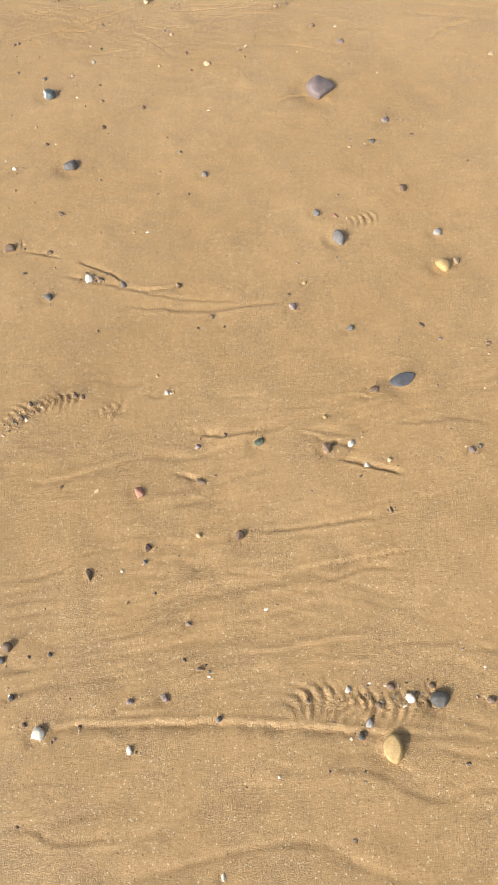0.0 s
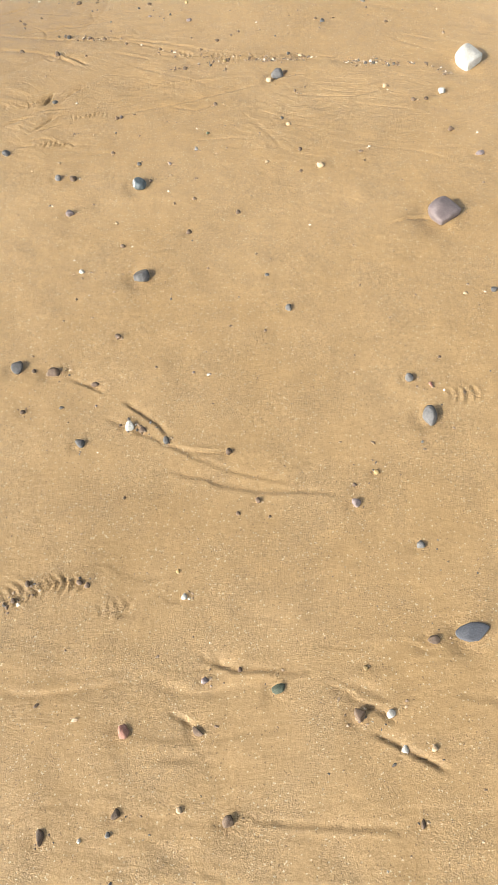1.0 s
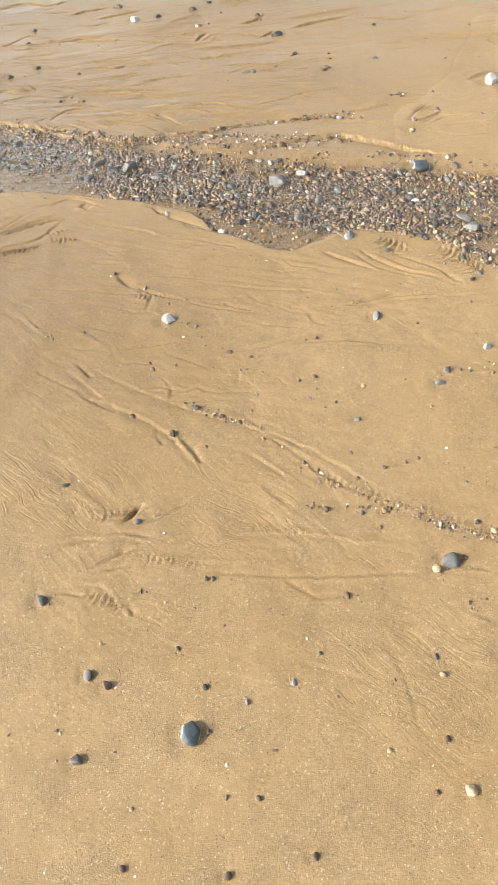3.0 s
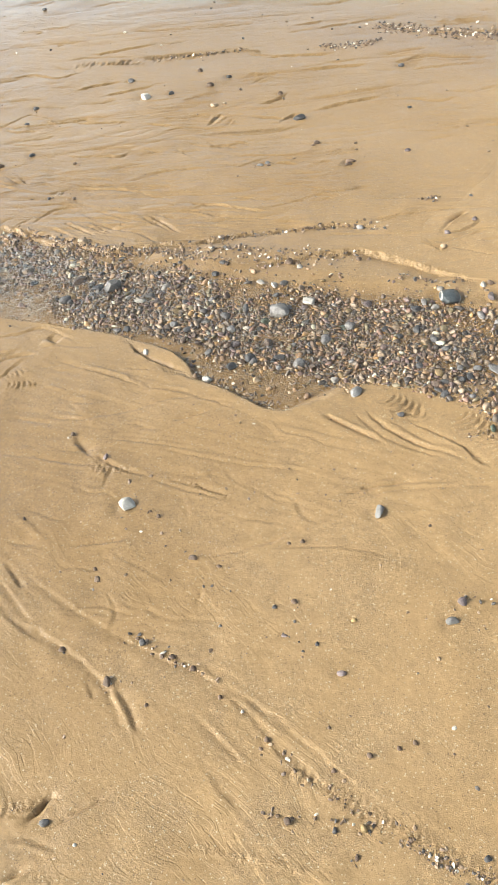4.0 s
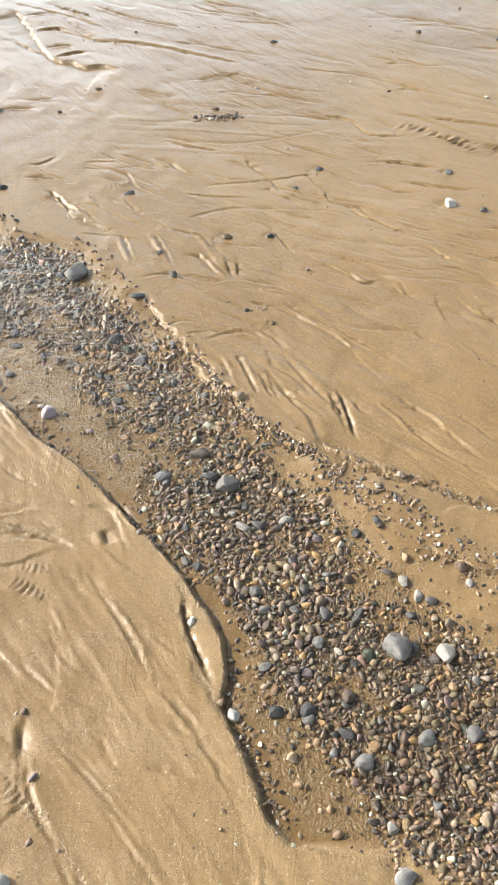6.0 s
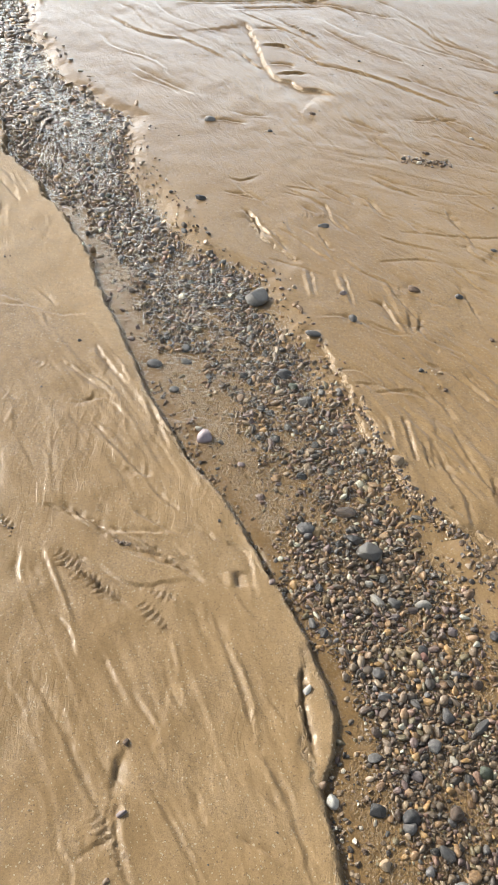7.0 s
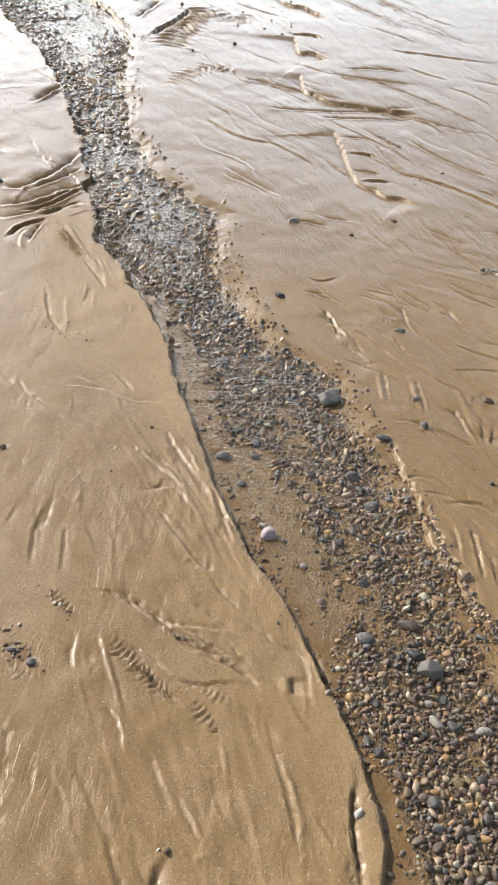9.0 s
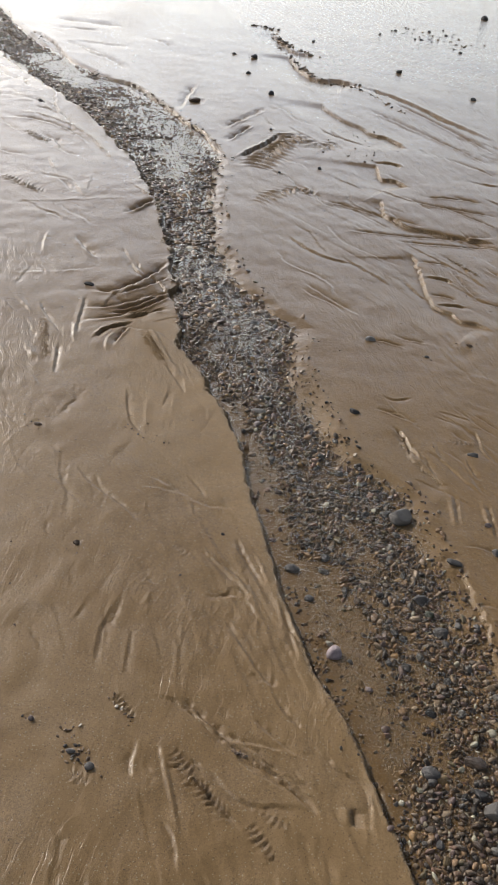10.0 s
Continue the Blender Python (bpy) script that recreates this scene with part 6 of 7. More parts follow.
def surface(name, verts, faces, mat, smooth=True):
    """A mesh object from arrays of corners and of equal faces."""
    me = bpy.data.meshes.new(name)
    k = faces.shape[1]
    me.vertices.add(len(verts))
    me.vertices.foreach_set("co", verts.astype(np.float32).ravel())
    me.loops.add(faces.size)
    me.loops.foreach_set("vertex_index", faces.astype(np.int32).ravel())
    me.polygons.add(len(faces))
    me.polygons.foreach_set("loop_start", np.arange(0, faces.size, k, dtype=np.int32))
    me.polygons.foreach_set("use_smooth", np.full(len(faces), smooth))
    me.update(calc_edges=True)
    me.materials.append(mat)
    return new(name, me)


def ground_mesh():
    """One sheet in two densities: cells beside the walk are cut in four, and their neighbours take up the extra corners."""
    nx, ny = len(XS), len(YS)
    cx, cy = np.meshgrid(XS[1:-1:2], YS[1:-1:2], indexing="ij")
    # cut only where the relief asks for it: where the coarse cell would miss the corners between
    miss = np.zeros(cx.shape)
    for a, c in ((1, 1), (1, 0), (0, 1), (1, 2), (2, 1)):
        flat = 0.25 * (Z[:-2:2, :-2:2] + Z[2::2, :-2:2] + Z[:-2:2, 2::2] + Z[2::2, 2::2]) if a == c else \
            0.5 * (Z[:-2:2, c:ny - 2 + c:2] + Z[2::2, c:ny - 2 + c:2]) if a == 1 else 0.5 * (Z[a:nx - 2 + a:2, :-2:2] + Z[a:nx - 2 + a:2, 2::2])
        miss = np.maximum(miss, np.abs(Z[a:nx - 2 + a:2, c:ny - 2 + c:2] - flat))
    near = (miss > 0.00017 * (1 + 0.5 * np.maximum(0, np.hypot(cx + 0.6, cy - np.clip(cy, 0, 3.6)) - 1.5))) & (cx < 0.9) & (cx > -7) & (cy < 7) & (cy > 0.1)
    near &= ~((cx < -1.15) & (cy < 2.3))
    near &= ~((cy > edge(SHINGLE, cx) + 0.06) & (cy < edge(NORTH, cx) - 0.14))
    number = lambda i, j: i * ny + j
    i, j = np.nonzero(near)
    fine = [np.stack([number(2 * i + a, 2 * j + c), number(2 * i + a + 1, 2 * j + c), number(2 * i + a + 1, 2 * j + c + 1), number(2 * i + a, 2 * j + c + 1)], 1)
            for a in (0, 1) for c in (0, 1)]
    wall = np.pad(near, 1)
    touch = np.stack([wall[1:-1, :-2], wall[2:, 1:-1], wall[1:-1, 2:], wall[:-2, 1:-1]], -1)
    seam = ~near & touch.any(-1)
    i, j = np.nonzero(~near & ~seam)
    fine.append(np.stack([number(2 * i, 2 * j), number(2 * i + 2, 2 * j), number(2 * i + 2, 2 * j + 2), number(2 * i, 2 * j + 2)], 1))
    loops = [np.concatenate(fine).ravel()]
    sizes = [np.full(len(loops[0]) // 4, 4)]
    for i, j in zip(*np.nonzero(seam)):
        rim = ((0, 0), (1, 0), (2, 0), (2, 1), (2, 2), (1, 2), (0, 2), (0, 1))
        keep = [number(2 * i + a, 2 * j + c) for k, (a, c) in enumerate(rim) if k % 2 == 0 or touch[i, j, k // 2]]
        loops.append(np.array(keep))
        sizes.append(np.array([len(keep)]))
    loops, sizes = np.concatenate(loops), np.concatenate(sizes)
    used, loops = np.unique(loops, return_inverse=True)
    me = bpy.data.meshes.new("ground")
    me.vertices.add(len(used))
    me.vertices.foreach_set("co", np.stack([X, Y, Z], -1).reshape(-1, 3)[used].astype(np.float32).ravel())
    me.loops.add(len(loops))
    me.loops.foreach_set("vertex_index", loops.astype(np.int32).ravel())
    me.polygons.add(len(sizes))
    me.polygons.foreach_set("loop_start", (np.cumsum(sizes) - sizes).astype(np.int32))
    me.polygons.foreach_set("use_smooth", np.ones(len(sizes), dtype=bool))
    me.update(calc_edges=True)
    me.attributes.new("fines_shade", "FLOAT", "POINT").data.foreach_set("value", FINES_SHADE.ravel()[used].astype(np.float32))
    me.attributes.new("torn", "FLOAT", "POINT").data.foreach_set("value", TORN.ravel()[used].astype(np.float32))
    me.attributes.new("wet", "FLOAT", "POINT").data.foreach_set("value", WET.ravel()[used].astype(np.float32))
    calm = np.clip(CALM, 0, 1) * (1 - BED)
    run = np.stack([r * calm * k for r, k in zip(RUNS[:3], (0.15, 0.7, 1.0))] + [calm * 0 + 1], -1).reshape(-1, 4)[used]
    me.attributes.new("run", "FLOAT_COLOR", "POINT").data.foreach_set("color", run.astype(np.float32).ravel())
    me.attributes.new("seaward", "FLOAT", "POINT").data.foreach_set("value", (RUNS[3] * calm).ravel()[used].astype(np.float32))
    me.materials.append(SAND)
    return me


# how wet the sand is: the bed, the sheet of water beyond, and the run-off towards the sea
FILM = 0.5 + 0.5 * waver(X / 1.3, Y / 0.5, 81) + 0.25 * waver(X / 0.4, Y / 0.2, 82)
WET = np.clip(rise(-X - 0.25 * Y, 0.9, 3.6) * (0.7 + 0.4 * FILM) + (0.1 + 0.8 * rise(Y, 4.5, 6.0)) * (0.15 + 0.9 * FILM), 0, 0.9)
WET = np.maximum(WET, (0.12 + 0.5 * rise(-X, 0.5, 1.6) * rise(Y, 2.4, 3.2)) * (0.75 + 0.4 * FILM))
WET = np.maximum(WET, rise(-X, 7.0, 9.0) * rise(Y - edge(((-16, 3.3), (-10.2, 4.1), (-8.4, 4.85), (-7.1, 5.3), (-5, 6.2)), X), -0.1, 0.1))
# the bank's dry brow, and the soaked flat towards the sea
BROW = rise(Y - edge(((-4.2, 3.3), (-3.2, 3.33), (-2.97, 3.48), (-2.78, 3.64), (-2.5, 3.85)), X), -0.06, 0.1) * rise(-X, 2.55, 2.75) * (1 - rise(-X, 3.9, 4.1)) * (Y < edge(SOUTH, X)) * (1 - BED)
WET = np.maximum(WET * (1 - 0.6 * BROW), 0.95 * rise(-X, 4.1, 5.0) * (0.85 + 0.2 * FILM) * (Y < edge(SOUTH, X)))
WET = np.maximum(WET, BED)
# where the bed's fine stones are coloured darker for shade between the gravel
FINES_SHADE = rise(np.minimum(Y - edge(SHINGLE, X), edge(NORTH, X) - 0.09 - Y), 0.0, 0.06)
FINES_SHADE = FINES_SHADE * (1 - 0.45 * rise(-X, 2.4, 3.4)) * np.clip(0.55 + 0.9 * (waver(X / 0.15, Y / 0.08, 51) + 0.7 * waver(X / 0.05, Y / 0.04, 52)), 0, 0.9)
TORN = np.maximum(TORN, 0.45 * BED * rise(FROM_SOUTH, 0.02, 0.08))
ground = tagged(new("ground", ground_mesh()), "damp golden beach sand with water-cut rills and ripples", "sand", kind="structure")

# ---- the stream's water ----
def water_material():
    m, nt, p = material("clear_water")
    at = nt.nodes.new("ShaderNodeTexCoord").outputs["Object"]
    a = textured(nt, "ShaderNodeTexNoise", at, 95, Detail=3, Roughness=0.55, Distortion=0.8).outputs[0]
    n = bumps(nt, a, 0.008, 0.5)
    clear = node(nt, "ShaderNodeBsdfTransparent", Color=(0.965, 0.955, 0.915, 1))
    shine = node(nt, "ShaderNodeBsdfGlossy", Color=(1, 1, 1, 1), Roughness=0.05)
    # little shine from above, much at a low angle
    facing = node(nt, "ShaderNodeLayerWeight", Blend=0.5)
    steep = nt.nodes.new("ShaderNodeMath")
    steep.operation, steep.inputs[1].default_value = "POWER", 5.0
    gloss = nt.nodes.new("ShaderNodeMath")
    gloss.operation, gloss.inputs[1].default_value, gloss.inputs[2].default_value = "MULTIPLY_ADD", 0.98, 0.02
    nt.links.new(facing.outputs["Facing"], steep.inputs[0])
    nt.links.new(steep.outputs[0], gloss.inputs[0])
    both = nt.nodes.new("ShaderNodeMixShader")
    for socket in (shine.inputs["Normal"], facing.inputs["Normal"]):
        nt.links.new(n, socket)
    nt.links.new(gloss.outputs[0], both.inputs[0])
    nt.links.new(clear.outputs[0], both.inputs[1])
    nt.links.new(shine.outputs[0], both.inputs[2])
    nt.links.new(both.outputs[0], nt.nodes["Material Output"].inputs["Surface"])
    return m


def sheet(nx, ny):
    i, j = np.meshgrid(np.arange(nx - 1), np.arange(ny - 1), indexing="ij")
    a = (i * ny + j).ravel()
    return np.stack([a, a + ny, a + ny + 1, a + 1], 1)


wx = np.concatenate([np.linspace(-11.5, -3.5, 480)[:-1], np.linspace(-3.5, 0.9, 470)[:-1], np.linspace(0.9, 4.6, 60)])
wv = np.linspace(0, 1, 56)
WX = np.repeat(wx[:, None], len(wv), 1)
WY = edge(SOUTH, WX) + 0.004 + (edge(NORTH, WX) - edge(SOUTH, WX) - 0.02) * wv
WZ = -0.0108 + 0.0018 * rise(WX, -1.2, -0.7) - 0.007 * rise(-WX, 2.7, 3.5)
chop = waver(WX / 0.021, WY / 0.03, 91) + 0.6 * waver(WX / 0.012, WY / 0.014, 92) + 0.8 * waver(WX / 0.06, WY / 0.05, 93)
swell = waver((WX + 0.4 * WY) / 0.075, (WY - 0.3 * WX) / 0.1, 94) + 0.6 * waver(WX / 0.04, WY / 0.055, 95)
WZ = WZ + 0.0020 * chop + 0.0016 * rise(-WX, 2.6, 3.8) + 0.0018 * rise(-WX, 4.5, 7.0) * swell
water = surface("water", np.stack([WX, WY, WZ], -1).reshape(-1, 3), sheet(len(wx), len(wv)), water_material())
water.visible_shadow = False
tagged(water, "clear shallow rippling water running over the gravel", "water", kind="structure")


# ---- stones ----
def pebble_shape(seed, fine, chips, deep=0.5):
    """A unit stone: a ball pulled about by noise, with some sides worn flat."""
    rnd = random.Random(seed)
    bm = bmesh.new()
    bmesh.ops.create_icosphere(bm, subdivisions=fine, radius=1)
    off = Vector((rnd.uniform(-9, 9), rnd.uniform(-9, 9), rnd.uniform(-9, 9)))
    cuts = []
    for _ in range(chips):
        v = Vector((rnd.gauss(0, 1), rnd.gauss(0, 1), rnd.gauss(0, 0.8))).normalized()
        cuts.append((v, rnd.uniform(deep, 0.88)))
    for v in bm.verts:
        p = v.co.copy()
        p *= 1 + 0.16 * noise.noise(p * 0.9 + off) + 0.05 * noise.noise(p * 2.6 + off)
        for way, far in cuts:
            over = p.dot(way) - far
            if over > 0:
                p -= way * over * 0.85
        v.co = p
    lo = [min(v.co[i] for v in bm.verts) for i in range(3)]
    hi = [max(v.co[i] for v in bm.verts) for i in range(3)]
    for v in bm.verts:
        v.co = [(v.co[i] - lo[i]) / (hi[i] - lo[i]) - 0.5 for i in range(3)]
    for f in bm.faces:
        f.smooth = True
    return bm


SHAPES = {}


def stone_mesh(kind, number, fine, wet):
    key = (kind, number, fine, wet)
    if key not in SHAPES:
        bm = pebble_shape(number * 7 + fine, fine, 3 if kind in "bBDy" else 9)
        me = bpy.data.meshes.new("stone")
        bm.to_mesh(me)
        bm.free()
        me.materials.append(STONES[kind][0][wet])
        SHAPES[key] = me
    return SHAPES[key]


def in_stream(x, y):
    return bool(edge(SHINGLE, x) - 0.03 < y < edge(NORTH, x) + 0.02)


rnd = random.Random(4)
for kind, x, y, long, wide, turn in LAID:
    size = max(long, wide)
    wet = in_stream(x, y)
    if not wet and size < 0.035:
        long, wide = 0.86 * long, 0.86 * wide
        if kind in "bdg" and size < 0.028 and rnd.random() < 0.6:
            kind = rnd.choice("nnp")
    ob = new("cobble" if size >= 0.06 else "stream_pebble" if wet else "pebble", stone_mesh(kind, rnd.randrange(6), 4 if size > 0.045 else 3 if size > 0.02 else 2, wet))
    tall = min(long, wide) * (rnd.uniform(0.55, 0.75) if wet else rnd.uniform(0.72, 0.95))
    if kind == "G" and size > 0.06:
        tall = 0.4 * wide
    if kind == "D":
        tall = 0.3 * wide
    if kind == "p" and size > 0.05:
        tall = 0.6 * wide
    # a stone in the bed lies among the gravel, one on the sand is part buried
    lift = (0.22 if wet else 0.14 if size > 0.03 else 0.2) * tall
    ob.matrix_world = pose(x, y, ground_at(x, y) + lift, rnd.uniform(-8, 8), rnd.uniform(-8, 8), turn) @ Matrix.Diagonal((long, wide, tall, 1))
    word = STONES[kind][1]
    tagged(ob, word + (" in the shallow stream" if wet else " half buried in sand"), "pebble" if size < 0.06 else "stone",
           "stones in the stream" if wet else "stones on the sand")


# ---- gravel and grit ----
def scatter(name, places, mat, label, fine, seed, flat=1.0):
    """Many small stones in one mesh. places: x, y, z, size."""
    rnd = np.random.default_rng(seed)
    shapes = []
    for k in range(24):
        bm = pebble_shape(seed * 31 + k, fine, 10, 0.34)
        bm.verts.ensure_lookup_table()
        shapes.append((np.array([v.co[:] for v in bm.verts]), np.array([[v.index for v in f.verts] for f in bm.faces])))
        bm.free()
    verts, faces, n = [], [], 0
    for x, y, z, size in places:
        v, f = shapes[rnd.integers(24)]
        a, tx, ty = rnd.uniform(0, 6.28), rnd.normal(0, 0.5 * flat), rnd.normal(0, 0.5 * flat)
        s = size * np.array([rnd.uniform(0.9, 1.3), rnd.uniform(0.6, 1.0), flat * rnd.uniform(0.35, 0.75)])
        v = (v * s) @ np.array(Euler((tx, ty, a)).to_matrix()).T + (x, y, z + 0.04 * s[2])
        verts.append(v)
        faces.append(f + n)
        n += len(v)
    ob = surface(name, np.concatenate(verts), np.concatenate(faces), mat, fine > 1)
    return tagged(ob, label, name.replace("_", " "), kind="stuff")


def fill(x0, x1, count, sizes, seed, clear=0.72):
    """Darts over the gravel between x0 and x1, biggest first, none too near another."""
    rnd = np.random.default_rng(seed)
    cells, made = {}, []
    cell = 0.04
    for kind, x, y, long, wide, turn in LAID:
        cells.setdefault((int(x // cell), int(y // cell)), []).append((x, y, 0.5 * (long + wide)))
    low, mean, high = sizes
    size = np.sort(np.clip(mean * np.exp(rnd.normal(0, 0.46, count)), low, high))[::-1]
    xs = rnd.uniform(x0, x1, count)
    south, north = edge(SOUTH, xs), edge(NORTH, xs)
    ys = south + rnd.uniform(0, 1, count) * (north - south + 0.03)
    thin = waver(xs / 0.15, ys / 0.08, 51) + 0.7 * waver(xs / 0.05, ys / 0.04, 52)
    dense = rise(np.minimum(ys - edge(SHINGLE, xs), north - 0.08 + 0.06 * rise(-xs, 1.5, 2.0) * (1 - rise(-xs, 2.2, 2.8)) - ys), -0.03, 0.05)
    keep = rnd.uniform(0, 1, count) < dense * np.clip(0.88 + 0.95 * thin, 0.12, 1) + (0.035 - 0.022 * rise(-xs, 2.5, 4.0)) * (1 - dense)
    for x, y, s in zip(xs[keep], ys[keep], size[keep]):
        i, j = int(x // cell), int(y // cell)
        if any((x - u) ** 2 + (y - v) ** 2 < (clear * 0.5 * (s + w)) ** 2 for a in (i - 1, i, i + 1) for b in (j - 1, j, j + 1) for u, v, w in cells.get((a, b), ())):
            continue
        cells.setdefault((i, j), []).append((x, y, s))
        made.append((x, y, ground_at(x, y) + 0.0055 * float(rise(-x, 2.4, 3.4)) * rnd.uniform(0.3, 1.2) + 0.007 * float(rise(-x, 5.6, 7.2)), s))
    return made


near = sorted(fill(-3.9, 0.7, 110000, (0.0045, 0.0078, 0.026), 61, 0.53), key=lambda q: -q[3])
# the largest of the gravel, one by one
for x, y, z, size in near[:150]:
    size *= 0.85
    kind = rnd.choices("bgGdntyperw", (14, 16, 8, 14, 14, 10, 6, 12, 4, 4, 3))[0]
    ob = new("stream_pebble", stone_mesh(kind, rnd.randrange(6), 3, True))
    ob.matrix_world = pose(x, y, z + 0.1 * size, rnd.gauss(0, 16), rnd.gauss(0, 16), rnd.uniform(0, 360)) @ Matrix.Diagonal((size * rnd.uniform(1.0, 1.35), size * rnd.uniform(0.7, 1.0), size * rnd.uniform(0.4, 0.75), 1))
    tagged(ob, "wet " + STONES[kind][1] + " among the stream's gravel", "pebble", "stones in the stream")
scatter("gravel", [q for q in near[150:] if q[3] > 0.0105], GRAVEL, "wet mixed grey and brown gravel in the stream bed", 2, 61)
scatter("fine_gravel", [q for q in near[150:] if q[3] <= 0.0105], GRAVEL, "fine wet gravel between the larger stones of the stream", 1, 63)
scatter("gravel", fill(0.7, 2.2, 3500, (0.014, 0.022, 0.045), 64, 0.58), GRAVEL, "wet grey gravel farther up the stream bed", 1, 64)
far = fill(-11.0, -3.9, 60000, (0.008, 0.0145, 0.034), 62, 0.52)
scatter("gravel", [q for q in far if q[3] > 0.017 and q[0] > -8], GRAVEL, "wet grey gravel farther down the stream bed", 2, 62, 0.55)
scatter("gravel", [q for q in far if q[3] <= 0.017 or q[0] <= -8], GRAVEL, "wet grey gravel farther down the stream bed", 1, 65, 0.6)

SPECKS = []
rng = np.random.default_rng(71)


def grit(count, size, wide, *points):
    """Small stones caught along a line."""
    p = np.array(points)
    legs = np.hypot(*(p[1:] - p[:-1]).T)
    for _ in range(count):
        k = rng.choice(len(legs), p=legs / legs.sum())
        u = rng.uniform()
        x, y = p[k] + (p[k + 1] - p[k]) * u + rng.normal(0, wide * 0.45, 2)
        # none on the brink of the bank
        if -2.0 < x < -0.9 and -0.15 < y - edge(SOUTH, x) < 0.01:
            continue
        SPECKS.append((x, y, ground_at(x, y), size * 0.75 * rng.uniform(0.4, 1.4)))


grit(60, 0.0099, 0.023, (-0.591, 3.127), (-0.369, 3.129), (-0.116, 3.133))
grit(40, 0.0135, 0.020, (-0.008, 3.117), (0.201, 3.113), (0.305, 3.066))
grit(18, 0.0126, 0.019, (-1.002, 3.225), (-0.824, 3.224), (-0.683, 3.201))
grit(30, 0.0091, 0.024, (-0.536, 1.161), (-0.453, 1.210))
grit(40, 0.0073, 0.030, (0.157, 0.524), (0.312, 0.504))
grit(12, 0.0109, 0.020, (-0.599, 1.759), (-0.533, 1.762))
grit(16, 0.0103, 0.015, (-0.392, 1.629), (-0.327, 1.613))
grit(12, 0.0072, 0.016, (0.161, 1.048), (0.186, 1.058))
grit(50, 0.0080, 0.012, (-0.333, 3.117), (-0.223, 3.123), (-0.112, 3.151))
grit(40, 0.0110, 0.025, (-0.022, 3.115), (0.115, 3.119))
grit(40, 0.0116, 0.025, (-0.444, 3.614), (-0.185, 3.757), (0.011, 3.884))
grit(24, 0.0096, 0.010, (-0.571, 3.041), (-0.383, 3.123))
grit(34, 0.0096, 0.016, (-0.341, 3.115), (-0.286, 3.113), (-0.216, 3.116), (-0.161, 3.131))
grit(14, 0.0094, 0.014, (-0.966, 3.218), (-0.832, 3.227))
grit(10, 0.0088, 0.013, (-0.640, 3.161), (-0.564, 3.144))
grit(10, 0.0109, 0.016, (-1.508, 3.315), (-1.449, 3.300))
grit(60, 0.0132, 0.014, (-2.121, 4.324), (-1.866, 4.461), (-1.609, 4.678), (-1.252, 4.897))
grit(26, 0.0126, 0.014, (-1.482, 4.569), (-1.347, 4.613), (-1.185, 4.739))
grit(10, 0.0140, 0.015, (-1.143, 5.137), (-1.094, 5.156))
grit(110, 0.0155, 0.024, (-1.951, 4.414), (-1.851, 4.463), (-1.645, 4.552), (-1.491, 4.622))
grit(70, 0.0133, 0.027, (-1.747, 4.462), (-1.553, 4.532), (-1.378, 4.592), (-1.269, 4.612))
grit(40, 0.0139, 0.018, (-1.032, 4.681), (-0.940, 4.683), (-0.841, 4.725))
grit(30, 0.0119, 0.019, (-1.047, 4.123), (-0.948, 4.123), (-0.901, 4.092))
grit(60, 0.0122, 0.025, (-1.305, 3.989), (-1.208, 3.986), (-1.091, 3.969))
grit(16, 0.0130, 0.021, (-1.133, 5.129), (-1.095, 5.141))
grit(20, 0.0091, 0.015, (-0.598, 4.082), (-0.551, 4.126))
grit(26, 0.0104, 0.024, (-0.579, 4.187), (-0.495, 4.150))
grit(26, 0.0124, 0.016, (-1.272, 4.866), (-1.206, 4.935), (-1.391, 4.825))
grit(60, 0.0172, 0.019, (-2.109, 6.268), (-1.884, 6.429))
grit(50, 0.0173, 0.026, (-2.775, 5.845), (-2.632, 5.965), (-2.408, 6.132))
grit(90, 0.0126, 0.018, (-2.172, 4.363), (-2.050, 4.393), (-1.940, 4.408), (-1.848, 4.470))
grit(40, 0.0118, 0.017, (-1.779, 4.467), (-1.687, 4.495), (-1.621, 4.559))
grit(30, 0.0115, 0.015, (-2.169, 4.378), (-2.063, 4.383))
grit(60, 0.0128, 0.019, (-2.486, 3.869), (-2.172, 3.920), (-2.064, 3.964))
grit(20, 0.0181, 0.024, (-3.515, 4.997), (-3.461, 5.133))
grit(10, 0.0103, 0.013, (-1.957, 3.691), (-1.942, 3.714))
grit(10, 0.0102, 0.017, (-1.944, 3.343), (-1.905, 3.394))
grit(40, 0.0265, 0.023, (-7.875, 2.859), (-7.730, 3.167), (-7.175, 3.435), (-6.622, 3.670))
grit(30, 0.0300, 0.033, (-8.534, 4.646), (-8.323, 5.003), (-7.583, 5.237))
grit(30, 0.0338, 0.037, (-9.833, 4.409), (-9.252, 4.520), (-8.534, 4.646))
grit(60, 0.0363, 0.063, (-10.396, 4.395), (-9.697, 4.563), (-9.486, 4.757))
grit(40, 0.0320, 0.035, (-9.128, 4.508), (-8.534, 4.646), (-8.448, 5.023))
grit(24, 0.0395, 0.051, (-10.762, 4.212), (-10.656, 4.534))
grit(40, 0.0355, 0.554, (-11.342, 6.142), (-11.025, 6.458))
grit(30, 0.0092, 0.048, (-3.198, 3.379), (-3.068, 3.530))
grit(30, 0.0197, 0.307, (-6.057, 4.356), (-6.937, 4.860))
grit(400, 0.0181, 0.087, (-1.972, 6.567), (-1.781, 6.611), (-1.577, 6.612), (-1.315, 6.687))
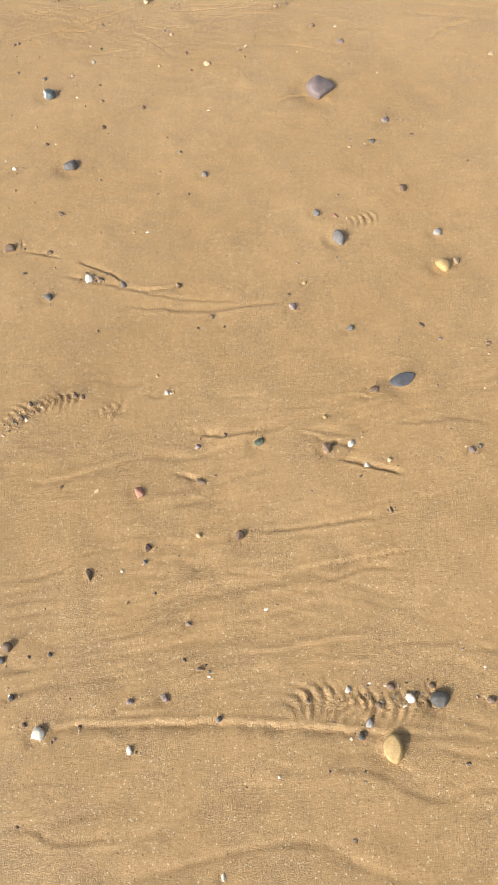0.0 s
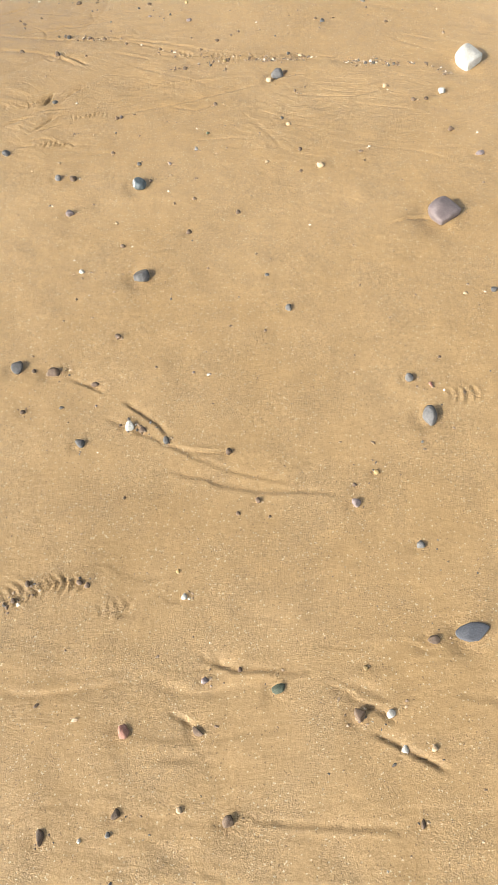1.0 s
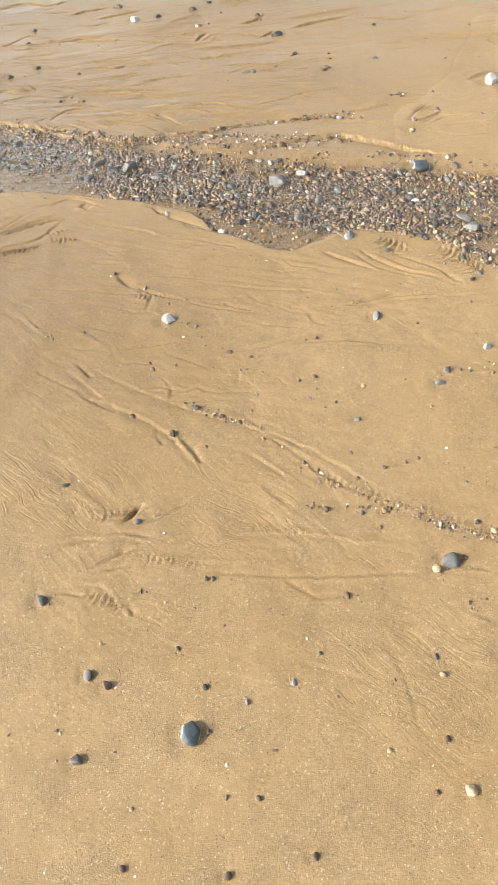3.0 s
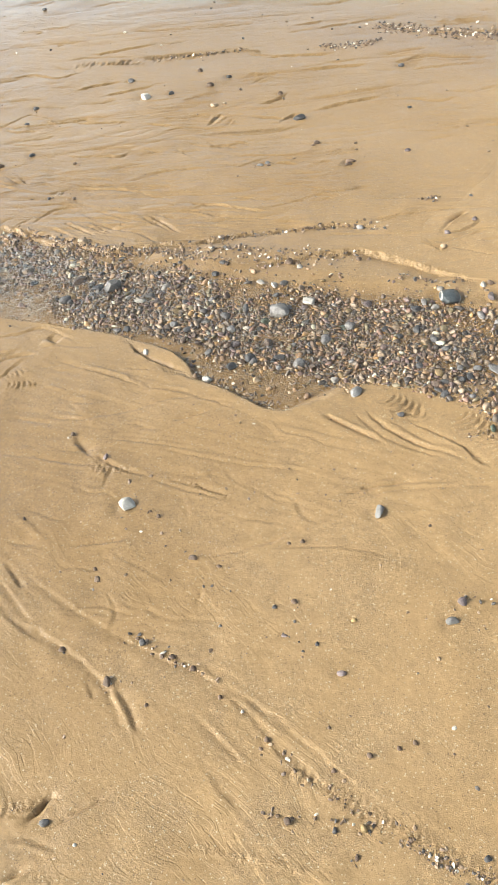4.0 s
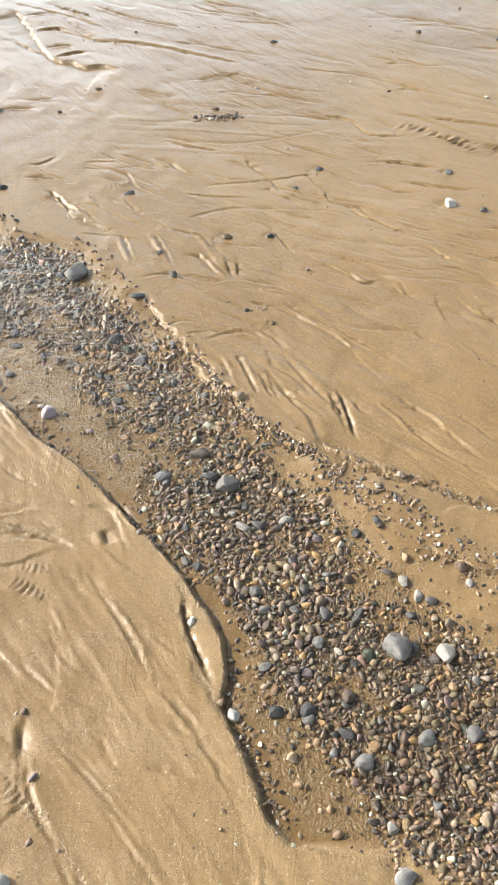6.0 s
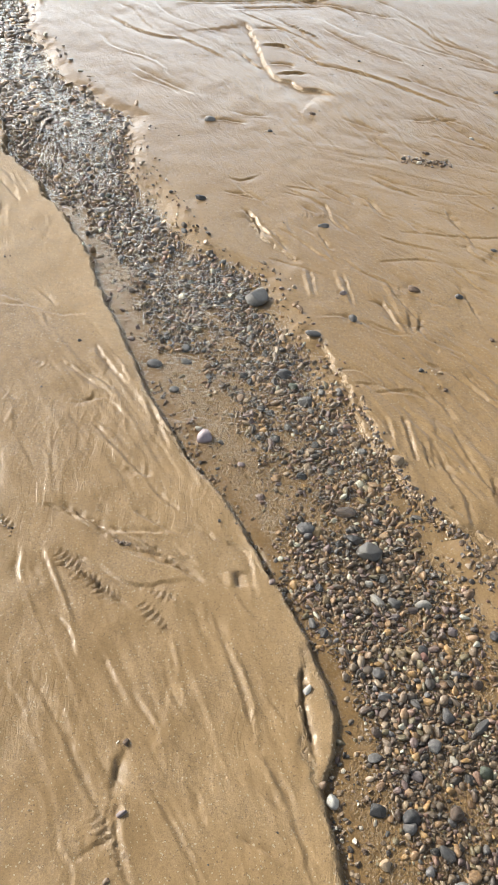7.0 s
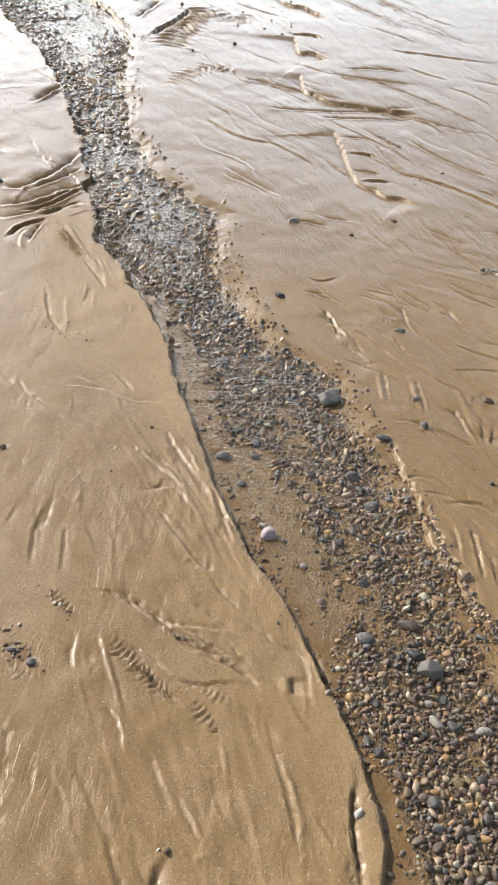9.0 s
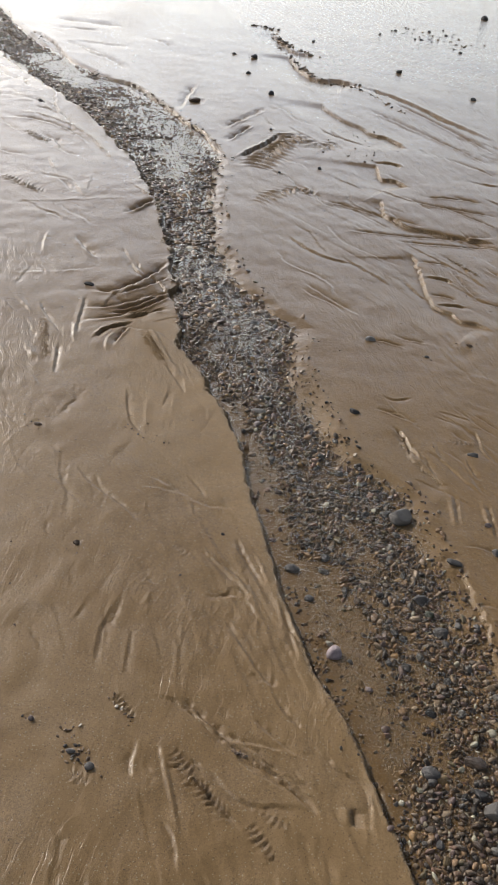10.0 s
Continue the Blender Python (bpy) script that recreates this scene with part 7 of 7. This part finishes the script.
grit(100, 0.0150, 0.039, (-2.127, 6.252), (-2.031, 6.273), (-1.894, 6.412))
grit(40, 0.0203, 0.023, (-3.490, 4.977), (-3.451, 5.131))
grit(14, 0.0119, 0.012, (-2.085, 3.427), (-2.050, 3.454), (-2.018, 3.484))
grit(26, 0.0103, 0.044, (-2.000, 3.324), (-1.911, 3.381))
grit(10, 0.0116, 0.013, (-1.958, 3.684), (-1.938, 3.726))
grit(150, 0.0127, 0.040, (-1.490, 4.014), (-1.325, 3.998), (-1.192, 3.988), (-1.081, 3.978))
grit(70, 0.0114, 0.073, (-1.322, 4.053), (-1.103, 4.072))
grit(160, 0.0135, 0.016, (-2.32, 4.385), (-2.122, 4.39), (-1.944, 4.41), (-1.774, 4.50))
grit(120, 0.0120, 0.015, (-1.774, 4.50), (-1.637, 4.63), (-1.483, 4.745), (-1.329, 4.855), (-1.168, 4.90))
grit(160, 0.0130, 0.05, (-1.75, 4.47), (-1.55, 4.58), (-1.35, 4.66), (-1.2, 4.70))
# chips that the water left round the larger stones on the sand
for kind, x, y, long, wide, turn in LAID:
    if 0.014 < max(long, wide) < 0.09 and y < 5.2 and not in_stream(x, y):
        for _ in range(rng.integers(0, 6)):
            u, v = x + rng.normal(0.4, 0.8) * long, y + rng.normal(0, 0.8) * long
            SPECKS.append((u, v, ground_at(u, v), rng.uniform(0.003, 0.0075)))
for count, x0, x1, y0, y1, size in ((70, -4.5, 0.4, 4.9, 7.6, 0.014), (130, -1.3, 0.6, 3.2, 4.0, 0.007), (90, -0.7, 0.6, 0.3, 2.8, 0.006)):
    for _ in range(count):
        x, y = rng.uniform(x0, x1), rng.uniform(y0, y1)
        SPECKS.append((x, y, ground_at(x, y), size * math.exp(rng.normal(0, 0.35))))
for _ in range(4200):
    x, y = rng.uniform(-4.5, 0.9), rng.uniform(0.2, 7.5)
    SPECKS.append((x, y, ground_at(x, y), 0.0026 * math.exp(rng.normal(0, 0.5))))
scatter("grit", SPECKS, GRIT, "small stone chips strewn on the damp sand", 1, 72)
